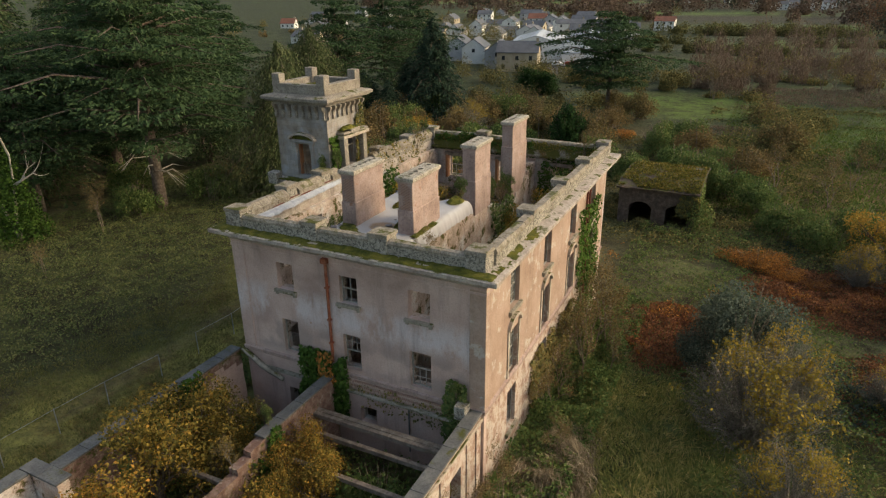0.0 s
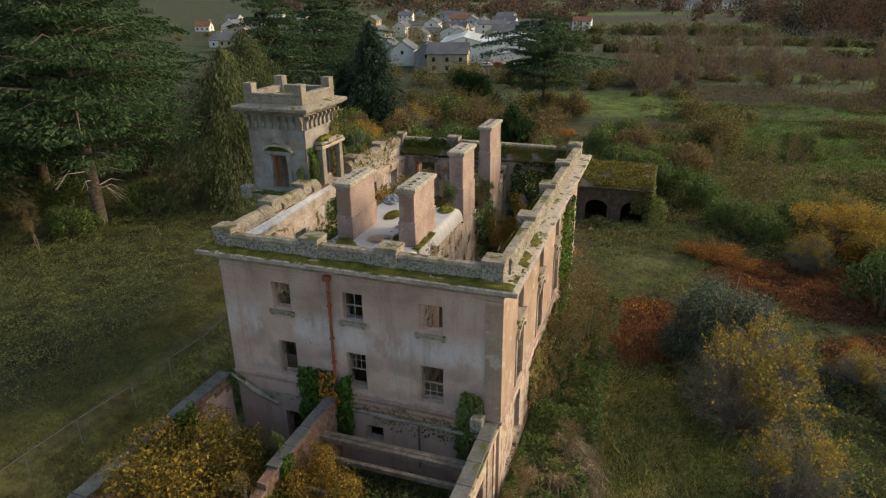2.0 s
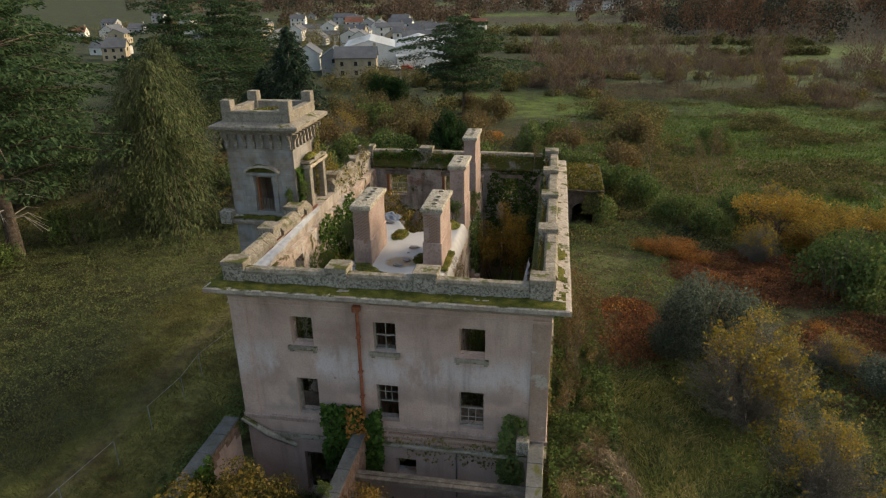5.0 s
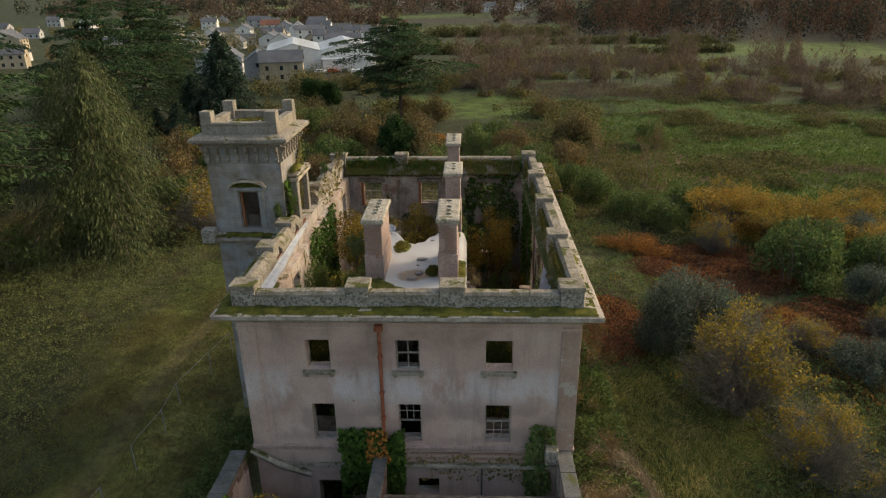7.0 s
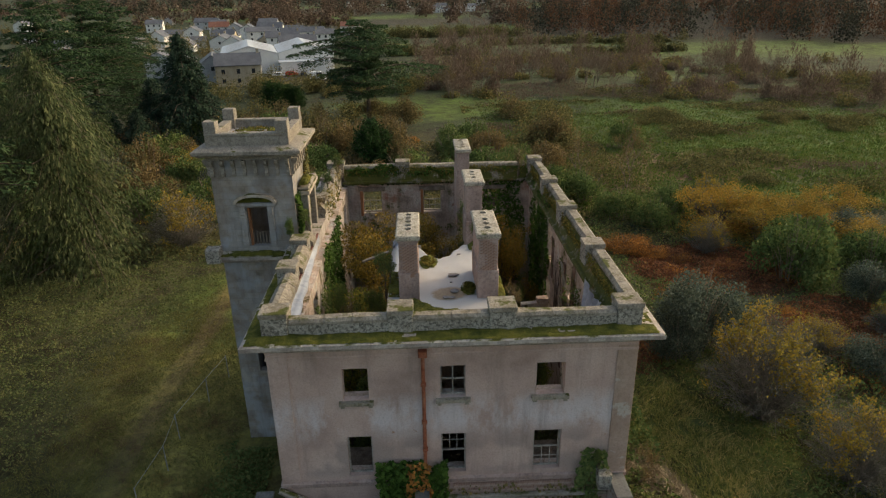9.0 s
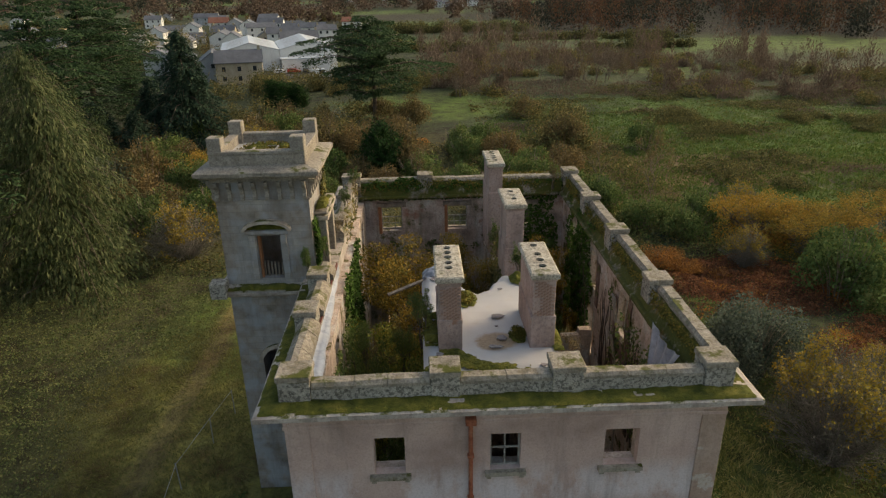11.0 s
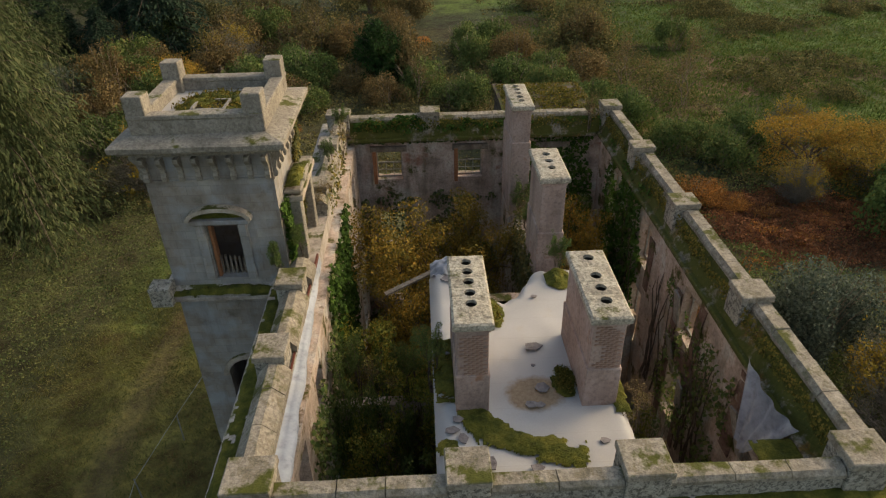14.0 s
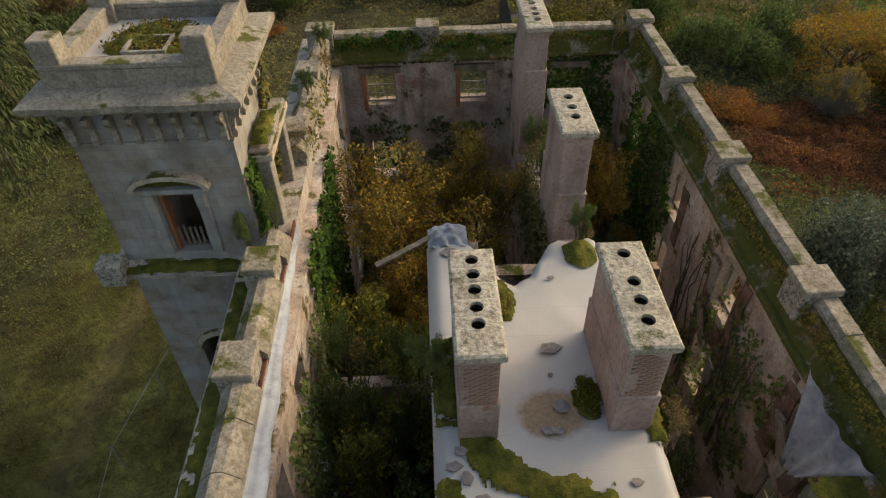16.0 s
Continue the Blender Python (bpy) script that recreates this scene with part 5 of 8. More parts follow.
part("band", sweep_ring(TX0, TX1, TY0, TY1, [(-0.1, 16.38), (0.04, 16.38), (0.05, 16.46), (-0.1, 16.48)]), M_ASHLAR, tower)


def bracket_bm(depth, w):
    """A scrolled console: deep at the top, curling back below; faces -y."""
    bm = bmesh.new()
    prof = [(0, 17.36), (-depth, 17.36), (-depth, 17.22), (-depth * 0.8, 17.12), (-depth * 0.5, 17.0), (-depth * 0.36, 16.75), (-depth * 0.5, 16.62), (-depth * 0.4, 16.45), (0, 16.42)]
    a = [bm.verts.new((-w / 2, y, z)) for y, z in prof]
    b = [bm.verts.new((w / 2, y, z)) for y, z in prof]
    n = len(prof)
    for k in range(n):
        bm.faces.new([a[k], a[(k + 1) % n], b[(k + 1) % n], b[k]])
    bm.faces.new(a)
    bm.faces.new(b)
    bmesh.ops.recalc_face_normals(bm, faces=bm.faces)
    return bm


bracket = finish("bracket", bracket_bm(0.36, 0.17), M_TSTONE)
for k in range(8):
    f = 0.15 + (TX1 - TX0 - 0.3) * k / 7
    for m in (pose(TX0 + f, TY0, 0), pose(TX1, TY0 + f, 0, 0, 0, 90), pose(TX1 - f, TY1, 0, 0, 0, 180), pose(TX0, TY1 - f, 0, 0, 0, -90)):
        ob = new("bracket", bracket)
        ob.parent, ob.matrix_parent_inverse = tower, Matrix.Translation(-tower.location)
        ob.matrix_basis = m
# blocking course, corner posts and roof
for b in ((TX0, TX1, TY0, TY0 + 0.42), (TX0, TX1, TY1 - 0.42, TY1), (TX0, TX0 + 0.42, TY0 + 0.43, TY1 - 0.43), (TX1 - 0.42, TX1, TY0 + 0.43, TY1 - 0.43)):
    p = part("parapet", jitter(box(*b, 18.1, 18.62, 0.02), 0.02), M_TSTONE, tower)
    part("coping", jitter(box(b[0] - 0.04, b[1] + 0.04, b[2] - 0.04, b[3] + 0.04, 18.62, 18.78, 0.03), 0.02), M_TSTONE, p)
for x in (TX0, TX1 - 0.62):
    for y in (TY0, TY1 - 0.62):
        bm = box(x - 0.02, x + 0.64, y - 0.02, y + 0.64, 18.12, 19.42, 0.03)
        part("corner_post", jitter(bm, 0.02), M_TSTONE, tower, "square stone corner post")
part("roof", jitter(box(TX0 + 0.4, TX1 - 0.4, TY0 + 0.4, TY1 - 0.4, 18.1, 18.28), 0.01), M_MEMBRANE, tower, "pale roof sheet with moss and an open hatch")
rf = part("moss", moss_sheet(TX0 + 0.7, TX1 - 0.6, TY0 + 0.9, TY1 - 0.5, 18.29, 21.0, 0.74, 0.2, 0.07, round_=True), M_MOSS, tower, "moss and grass on the tower roof")
for b in ((-29.7, -28.5, 37.6, 37.68), (-29.7, -28.5, 38.6, 38.68), (-29.7, -29.62, 37.69, 38.59), (-28.58, -28.5, 37.69, 38.59)):
    part("hatch_kerb", box(*b, 18.28, 18.5), M_PAINT, tower)
# solid near-black block inside the kerb paints the hatch's inner shade
part("hatch_shade_block", box(-29.6, -28.6, 37.7, 38.58, 18.3, 18.42), M_SOOT_SHADE, tower, "dark block painting the shade of an open roof hatch")
# doorway surround with segmental pediment, on the south face
for u in (-29.82, -28.28):
    part("architrave", jitter(box(u - 0.16, u + 0.16, TY0 - 0.12, TY0 - 0.002, 12.32, 14.72, 0.02), 0.01), M_ASHLAR, tower)
    part("console", jitter(box(u - 0.16, u + 0.16, TY0 - 0.22, TY0 - 0.13, 14.2, 14.74, 0.04), 0.01), M_ASHLAR, tower)
part("entablature", jitter(box(-30.1, -28.0, TY0 - 0.26, TY0 - 0.002, 14.74, 14.92, 0.02), 0.01), M_ASHLAR, tower)
part("pediment", arch_bm("x", TY0 - 0.002, -0.34, -29.05, 14.92, 1.02, 0.38, 0.16), M_CORNICE_DRY, tower, "curved stone pediment")
pf = bmesh.new()
fan = [pf.verts.new((-29.05 - 1.0 * math.cos(math.pi * i / 12), TY0 - 0.05, 14.92 + 0.38 * math.sin(math.pi * i / 12))) for i in range(13)]
pf.faces.new(fan)
part("tympanum", pf, M_MOSS, tower)
for k in range(6):
    part("door_slat", jitter(box(-29.5 + 0.17 * k, -29.42 + 0.17 * k, TY0 + 0.3, TY0 + 0.34, 12.3, 12.95 + 0.2 * rs.random()), 0.02), M_TIMBER, tower, "broken grey balustrade slat")
part("door_jamb", jitter(box(-29.6, -29.5, TY0 + 0.1, TY0 + 0.45, 12.32, 14.55), 0.02), M_BOARD, tower)
# east window case, standing out on piers
for y in (37.75, 40.2):
    part("pilaster", jitter(box(TX1 + 0.004, TX1 + 0.55, y - 0.25, y + 0.25, 12.3, 14.95, 0.03), 0.015), M_TSTONE, tower, "pale stone pier")
part("entablature", jitter(box(TX1 + 0.004, TX1 + 0.7, 37.3, 40.65, 14.95, 15.2, 0.03), 0.03), M_CORNICE_DRY, tower)
for y0_, y1_, z1_ in ((37.35, 38.3, 15.38), (38.32, 39.5, 15.55), (39.52, 40.6, 15.36)):
    part("pediment_block", jitter(box(TX1 + 0.004, TX1 + 0.66, y0_, y1_, 15.21, z1_, 0.05), 0.05, 1.6), M_TSTONE, tower, "weathered block of the broken pediment")
part("moss", moss_sheet(TX1 + 0.05, TX1 + 0.62, 37.4, 39.4, 15.5, 31.0, 0.9, 0.2), M_MOSS, tower)
for u in (38.4, 39.68):
    part("window_frame", box(TX1 - 0.3, TX1 - 0.22, u, u + 0.08, 12.75, 14.95), M_PAINT, tower)
part("window_frame", box(TX1 - 0.3, TX1 - 0.22, 38.49, 39.67, 14.1, 14.18), M_PAINT, tower)
# belt ledge at roof level with a broken corner block
part("ledge", sweep_ring(TX0, TX1, TY0, TY1, [(-0.3, 11.35), (0.08, 11.35), (0.2, 11.5), (0.5, 11.62), (0.55, 11.82), (0.0, 12.05), (-0.3, 12.05)]), M_CORNICE, tower, "mossy stone ledge")
part("moss", moss_sheet(TX0 - 0.3, TX1, TY0 - 0.55, TY0 - 0.02, 11.9, 33.0, 0.85, 0.16), M_MOSS, tower, "thick moss on the ledge")
part("corner_block", jitter(box(-32.05, -31.25, 35.6, 36.3, 11.55, 12.4, 0.04), 0.04, 2.0), M_STONE, tower, "lichened stone block on the ledge corner")
part("hood", arch_bm("x", TY0 - 0.002, -0.16, -29.15, 7.5, 0.95, 0.85, 0.22), M_CORNICE_DRY, tower)
part("buttress", jitter(box(-28.9, -26.75, 35.9, 36.34, GROUND - 0.3, 5.2, 0.03), 0.03), M_ASHLAR, tower)

# ---- ruined service wing ----
annex = thing("ruined_annex", (-19.5, 19, GROUND), "roofless walls of a collapsed service wing with grey coping", "ruin")


def coping(axis, c, half, u0, u1, top, parent, stone=1.6, material=None):
    n = max(1, round((u1 - u0) / stone))
    for i in range(n):
        a, b = u0 + (u1 - u0) * i / n + 0.008, u0 + (u1 - u0) * (i + 1) / n - 0.008
        bm = box(a, b, c - half, c + half, top, top + 0.12, 0.02) if axis == "x" else box(c - half, c + half, a, b, top, top + 0.12, 0.02)
        part("coping_slab", jitter(bm, 0.015, 1.7), material or M_LEAD, parent)


wl = part("wall", wall_bm("y", -27.85, 0.6, 13.6, 25.95, GROUND - 0.4, 3.9, [(16.5, 17.6, 0.2, 2.2)]), M_BRICK, annex, "red brick wall with crumbling plaster")
coping("y", -27.55, 0.42, 13.7, 25.92, 3.9, wl)
part("plaster", jitter(wall_bm("y", -27.24, 0.03, 20.5, 25.93, GROUND, 3.5, (), ragged([(20.5, 0.8), (22.5, 2.6), (24.2, 3.3), (26, 3.0)], 0.4)), 0.01), M_RENDER, wl, "cracked pink plaster")
wj = part("wall", wall_bm("x", 13.0, 0.6, -28.9, -26.4, GROUND - 0.4, 3.9), M_INNER, annex)
coping("x", 13.3, 0.42, -29.0, -26.3, 3.9, wj, 1.3)
wj2 = part("wall", wall_bm("y", -28.85, 0.55, 7.0, 12.95, GROUND - 0.4, 3.9), M_INNER, annex)
coping("y", -28.6, 0.4, 7.0, 12.85, 3.9, wj2)
wm = part("wall", wall_bm("y", -20.45, 0.5, 11.0, 25.95, GROUND - 0.4, 4.0, [(22.0, 23.2, GROUND, 1.4)], ragged([(11, 3.0), (15, 3.1), (18, 3.4), (19.6, 3.9), (26, 3.95)], 0.22)), M_BRICK, annex, "broken red brick dividing wall")
coping("y", -20.2, 0.34, 19.6, 25.92, 3.96, wm)
wr = part("wall", wall_bm("y", -10.75, -0.55, 8.0, 25.95, GROUND - 0.4, 4.2, [(22.1, 23.4, GROUND, 2.7), (17.5, 19.0, GROUND + 0.6, 2.7), (13.0, 14.5, GROUND + 0.6, 2.7)]), M_EAST, annex, "warm render wall with pilaster strips")
coping("y", -11.02, 0.38, 8.0, 25.92, 4.2, wr)
for y in (25.2, 24.0, 21.0, 19.8, 16.2, 11.8):
    part("pilaster_strip", jitter(box(-10.745, -10.68, y, y + 0.35, GROUND, 3.75), 0.01), M_EAST, wr)
part("moulding", jitter(box(-10.745, -10.62, 8.0, 25.92, 3.75, 3.95, 0.03), 0.01), M_CORNICE_DRY, wr)
for y, z, r in ((24.05, 2.75, 0.16), (23.75, 2.75, 0.13), (22.95, 2.2, 0.13), (20.3, 2.5, 0.13)):
    part("beam", jitter(box(-20.2, -11.1, y - r, y + r, z - r, z + r, 0.02), 0.05, 0.6), M_TIMBER, annex, "weathered grey timber beam")
part("rafter", jitter(box(-27.2, -20.4, 17.4, 17.65, 2.3, 2.55, 0.02), 0.06, 0.5), M_TIMBER, annex, "fallen grey timber")
part("capping_pier", jitter(box(-12.0, -11.35, 25.2, 25.93, 3.9, 4.75, 0.04), 0.03), M_STONE, annex)
# scar of the lost roof and a ledge on the house wall
part("roof_scar", jitter(box(-25.6, -20.5, Y0 - 0.16, Y0 - 0.07, 3.05, 3.3), 0.06, 0.7), M_SILL, annex, "ragged plaster line left by the lost roof")
sc = tube([(-26.9, Y0 - 0.16, 4.1), (-25.4, Y0 - 0.2, 3.2), (-23.9, Y0 - 0.16, 2.6)], [0.16, 0.2, 0.14], 6)
part("roof_scar", np_mesh("roof_scar", *sc, M_SILL), None, annex)
part("ledge", jitter(box(-19.6, -11.4, Y0 - 0.3, Y0 - 0.07, 3.2, 3.4, 0.03), 0.03, 1.0), M_SILL, annex)
st = tube([(-15.1, Y0 - 0.1, 3.2), (-15.1, Y0 - 0.1, 0.2)], [0.05, 0.05], 6)
part("pipe", np_mesh("pipe", *st, M_LEAD), None, annex)
# exposed soldier bricks under the string course
brick = finish("brick", box(-0.052, 0.052, -0.05, 0.05, -0.14, 0.14, 0.008), M_PALEBRICK)
rb2 = random.Random(8)
for row in range(2):
    for i in range(66):
        x = -19.5 + 0.118 * i
        if rb2.random() < 0.12 or (row == 0 and rb2.random() < 0.2):
            continue
        ob = new("brick", brick)
        ob.parent, ob.matrix_parent_inverse = wall_s, Matrix()
        ob.matrix_basis = pose(x, Y0 - 0.03 - 0.04 * rb2.random(), 3.56 + 0.3 * row, rb2.uniform(-3, 3), rb2.uniform(-4, 4), 0)

# ---- vaulted outbuilding ----
barn = thing("outbuilding", (-9, 78, GROUND), "low stone outbuilding with two dark arched openings", "outbuilding")
part("wall", wall_bm("x", 73.5, 0.6, -13.5, -5.0, GROUND - 0.4, 3.3, [(-12.3, -9.7, GROUND, 0.7, 1.0), (-8.2, -5.7, GROUND, 0.7, 1.0)], step=0.8, rough=0.05), M_BARN, barn)
part("wall", wall_bm("y", -13.5, 0.6, 74.11, 85, GROUND - 0.4, 3.3), M_BARN, barn)
part("wall", wall_bm("y", -5.0, -0.6, 74.11, 85, GROUND - 0.4, 3.3), M_BARN, barn)
part("wall", wall_bm("x", 85, 0.6, -13.5, -5.0, GROUND - 0.4, 3.3), M_BARN, barn)
part("partition", wall_bm("y", -9.2, 0.9, 74.11, 84.9, GROUND - 0.4, 3.0), M_BARN, barn)
br2 = bmesh.new()
bmesh.ops.create_grid(br2, x_segments=20, y_segments=24, size=0.5)
for v in br2.verts:
    s, t = v.co.x, v.co.y
    v.co = Vector((-9.25 + 9.2 * s, 79.2 + 12.6 * t, 3.35 + 0.5 * (1 - (2 * t) ** 2) + 0.12 * noise.noise(Vector((s * 9, t * 9, 0)))))
roof = part("roof", br2, M_BARNROOF, barn, "flat mossy brown roof")
part("eaves", jitter(box(-13.8, -4.7, 73.1, 73.7, 3.15, 3.4), 0.06), M_BARN, barn)

# ---- site fence ----
fence = thing("wire_fence", (-36.3, 26, GROUND), "temporary mesh fence panels with steel posts along the drive", "fence")
fp = [(-36.6, 8), (-36.6, 12), (-36.7, 15.6), (-36.6, 19.1), (-36.4, 22.5), (-35.9, 26.5), (-35.9, 30), (-35.6, 33.5), (-35.9, 36.5), (-35.2, 40.5), (-34.6, 43.5)]
for i, (x, y) in enumerate(fp):
    post = tube([(x, y, GROUND - 0.2), (x + 0.06 * rs.uniform(-1, 1), y, GROUND + 1.9)], [0.035, 0.035], 6)
    part("post", np_mesh("post", *post, M_WIRE), None, fence)
    if i and i not in (6,):
        px, py = fp[i - 1]
        for z in (1.85,):
            rail = tube([(px, py, GROUND + z), (x, y, GROUND + z)], [0.016, 0.016], 5)
            part("rail", np_mesh("rail", *rail, M_WIRE), None, fence)

# ---- plants ----
RNG = np.random.default_rng(11)


def crown_mesh(name, blobs, count, size, mat_, rng, spread=0.35, aspect=0.6, shell=0.5):
    P, N = blob_points(blobs, count, rng, shell)
    return np_mesh(name, *cards(P, N, size * (1 + spread * rng.normal(size=count)).clip(0.4, 2), aspect, rng), mat_)


def limb(store, p, d, length, r, rng, depth, tips, bend=0.25, kids=3, sides=5, ratio=0.68):
    """A branching limb; collects the tips."""
    pts, n = [Vector(p)], 3
    dd = Vector(d).normalized()
    for i in range(n):
        dd = (dd + bend * Vector(rng.normal(size=3) * 0.5) + Vector((0, 0, 0.05))).normalized()
        pts.append(pts[-1] + dd * length / n)
    tube(pts, [r * (1 - 0.22 * i) for i in range(n + 1)], sides, store)
    tips.append(pts[-1])
    if depth > 0:
        for k in range(kids):
            side = Vector(rng.normal(size=3))
            nd = (dd + 0.75 * (side - dd * side.dot(dd)).normalized()).normalized()
            limb(store, pts[rng.integers(2, n + 1)], nd, length * ratio * rng.uniform(0.8, 1.15), r * 0.5, rng, depth - 1, tips, bend, kids, max(3, sides - 1), ratio)


def plant(name, label, category, group, trunk=None, crown=None, bark=None):
    """A plant prototype in its own metres, at the origin until placed."""
    e = thing(name, (0, 0, 0), label, category, group)
    if trunk:
        part("trunk", np_mesh("trunk", *trunk, bark or M_BARK), None, e, local=True)
    if crown:
        part("crown", crown, None, e, local=True)
    return e


def broadleaf(name, seed, H, R, mat_, label, count, leaf, group, trunk_h=0.3, gaps=0.5, twigs=True, bark=None):
    """Tree or tall shrub with forked limbs and leaves in clumps round their ends."""
    rng = np.random.default_rng(seed)
    store, tips = ([], []), []
    for k in range(3 if twigs else 2):
        a = 2 * math.pi * k / 3 + rng.uniform(0, 1)
        limb(store, (0.15 * math.cos(a), 0.15 * math.sin(a), -0.3), (0.35 * math.cos(a), 0.35 * math.sin(a), 1), H * 0.45, 0.035 * H, rng, 3, tips, 0.3, 3)
    T_ = np.array([tuple(t) for t in tips])
    T_ = T_[T_[:, 2] > H * 0.18]
    s = np.array([R / max(1e-3, np.percentile(np.hypot(T_[:, 0], T_[:, 1]), 92)), 0, H * 0.93 / np.percentile(T_[:, 2], 97)])
    V = np.array(store[0])
    V[:, :2] *= s[0]
    V[:, 2] = np.where(V[:, 2] > 0, V[:, 2] * s[2], V[:, 2])
    T_[:, :2] *= s[0]
    T_[:, 2] *= s[2]
    rng.shuffle(T_)
    T_ = T_[:70]
    blobs = [(t[0], t[1], t[2], *(R * gaps * 0.42 * rng.uniform(0.6, 1.3, 3) * (1, 1, 0.75))) for t in T_]
    low = [(R * 0.55 * math.cos(a), R * 0.55 * math.sin(a), H * 0.22, R * 0.35, R * 0.35, H * 0.2) for a in np.arange(0, 6.2, 0.9)] if trunk_h < 0.15 else []
    return plant(name, label, "tree" if H > 6 else "shrub", group, (V, store[1]), crown_mesh("crown", blobs + low, count, leaf, mat_, rng), bark)


def shrub(name, seed, H, R, mat_, label, count, leaf, group, twig=M_TWIG, flat=1.0):
    """Low bush: overlapping clumps to the ground, with shoots standing out."""
    rng = np.random.default_rng(seed)
    blobs = []
    for k in range(22):
        a, r = rng.uniform(0, 6.28), R * math.sqrt(rng.random()) * 0.78
        h = H * (1 - 0.55 * (r / R) ** 2) * rng.uniform(0.35, 0.85)
        q = R * rng.uniform(0.2, 0.42)
        blobs.append((r * math.cos(a), r * math.sin(a), h, q, q, min(h, q * flat)))
    store = ([], [])
    for k in range(26):
        a, r = rng.uniform(0, 6.28), R * rng.uniform(0.1, 0.9)
        p = Vector((0.4 * r * math.cos(a), 0.4 * r * math.sin(a), 0))
        q = Vector((r * math.cos(a), r * math.sin(a), H * (1.08 - 0.5 * (r / R) ** 2) * rng.uniform(0.8, 1.1)))
        tube([p, p.lerp(q, 0.55) + Vector((0, 0, 0.12 * H)), q], [0.05, 0.03, 0.012], 3, store)
    return plant(name, label, "bush", group, store, crown_mesh("crown", blobs, count, leaf, mat_, rng, shell=0.45), twig)


def bare(name, seed, H, R, label, group, depth=4, bark=None, r0=0.02, kids=3, wisp=None, count=0):
    """Leafless tree with fine branching; a few last leaves where wisp is given."""
    rng = np.random.default_rng(seed)
    store, tips = ([], []), []
    for k in range(2):
        limb(store, (0.1 * k, 0, -0.3), (0.25 * (-1) ** k, 0.1, 1), H * 0.42, r0 * H, rng, depth, tips, 0.22, kids, 5, 0.66)
    V = np.array(store[0])
    top = np.percentile(V[:, 2], 99.5)
    V[:, 2] = np.where(V[:, 2] > 0, V[:, 2] * H / top, V[:, 2])
    V[:, :2] *= R / np.percentile(np.hypot(V[:, 0], V[:, 1]), 98)
    crown = None
    if wisp is not None:
        P = V[rng.integers(0, len(V), count)] + rng.normal(size=(count, 3)) * 0.15
        P = P[P[:, 2] > H * 0.3]
        crown = np_mesh("crown", *cards(P, rng.normal(size=P.shape), 0.14 * np.ones(len(P)) * (H / 6) ** 0.5, 0.6, rng), wisp)
    return plant(name, label, "tree", group, (V, store[1]), crown, bark or M_TWIG)


def conifer(name, seed, H, R, mat_, label, group, tiers=26, droop=0.35, start=0.14, leaf=0.6, per=46, power=0.85, flat=False, ragged_=0.25, hang=0.0, aspect=0.32):
    """Conifer: limbs in uneven tiers carrying hanging sprays; flat: the layered plates of a cedar."""
    rng = np.random.default_rng(seed)
    store = ([], [])
    tube([(0, 0, -0.4), (0.1, 0, H * 0.5), (0, 0.1, H)], [0.028 * H, 0.018 * H, 0.02], 8, store)
    P, N, S, A = [], [], [], []
    for t in range(tiers):
        f = t / (tiers - 1)
        z = H * (start + (1 - start) * f ** 0.9)
        reach = R * ((1 - f) ** power if not flat else (1 - 0.75 * f ** 2.2) * (0.55 + 0.45 * min(1, f * 4))) + 0.25
        nb = max(3, int((7 if not flat else 5) * (0.5 + reach / R)))
        a0 = rng.uniform(0, 6.28)
        for b in range(nb):
            a = a0 + 6.283 * b / nb + rng.normal() * 0.25
            L = reach * max(0.35, 1 + ragged_ * rng.normal())
            z0 = z + rng.normal() * H * 0.012
            d = np.array([math.cos(a), math.sin(a), 0.0])
            end_drop = droop * L if not flat else -0.04 * L
            mid = np.array([0, 0, z0]) + d * L * 0.55 + (0, 0, (0.06 if not flat else 0.1) * L - end_drop * 0.2)
            tip = np.array([0, 0, z0]) + d * L + (0, 0, -end_drop)
            thin = 0.35 if hang else 1.0
            tube([(0, 0, z0), tuple(mid), tuple(tip)], [thin * (0.012 * L + 0.03), thin * (0.008 * L + 0.015), 0.01 * thin], 3, store)
            n = int(per * (0.35 + L / R))
            s = rng.random(n) ** 0.75
            base = np.where(s[:, None] < 0.55, mid * (s[:, None] / 0.55) + np.array([0, 0, z0]) * (1 - s[:, None] / 0.55), mid + (tip - mid) * ((s[:, None] - 0.55) / 0.45))
            wide = (0.30 if not flat else 0.42) * L * (0.25 + 0.75 * np.sin(np.pi * np.minimum(s * 0.9 + 0.08, 1)))
            side = np.cross(d, (0, 0, 1))
            off = side[None] * (rng.uniform(-1, 1, n) * wide)[:, None]
            off[:, 2] -= np.abs(rng.normal(size=n)) * (0.5 if not flat else 0.28) * leaf * 1.8
            P.append(base + off)
            if hang:
                off[:, 2] -= hang * rng.random(n) * (0.4 + s)
                P[-1] = base + off
            N.append((np.array([0, 0, 1.0]) + (0.8 if not flat else 0.7) * rng.normal(size=(n, 3)) + 0.5 * d) if not hang else d + (0, 0, 0.3) + 0.6 * rng.normal(size=(n, 3)))
            S.append(leaf * rng.uniform(0.6, 1.35, n))
            A.append(np.repeat((d + off[:, :3] / (np.abs(off).max() + 0.1) * 0.0)[:1], n, 0) + side[None] * (0.6 * np.sign((off * side).sum(1)))[:, None] + np.array([0, 0, -2.0 if hang else -0.5 if not flat else -0.1]))
    P, N, S, A = np.concatenate(P), np.concatenate(N), np.concatenate(S), np.concatenate(A)
    return plant(name, label, "tree", group, store, np_mesh("crown", *cards(P, N, S, aspect, rng, A), mat_))


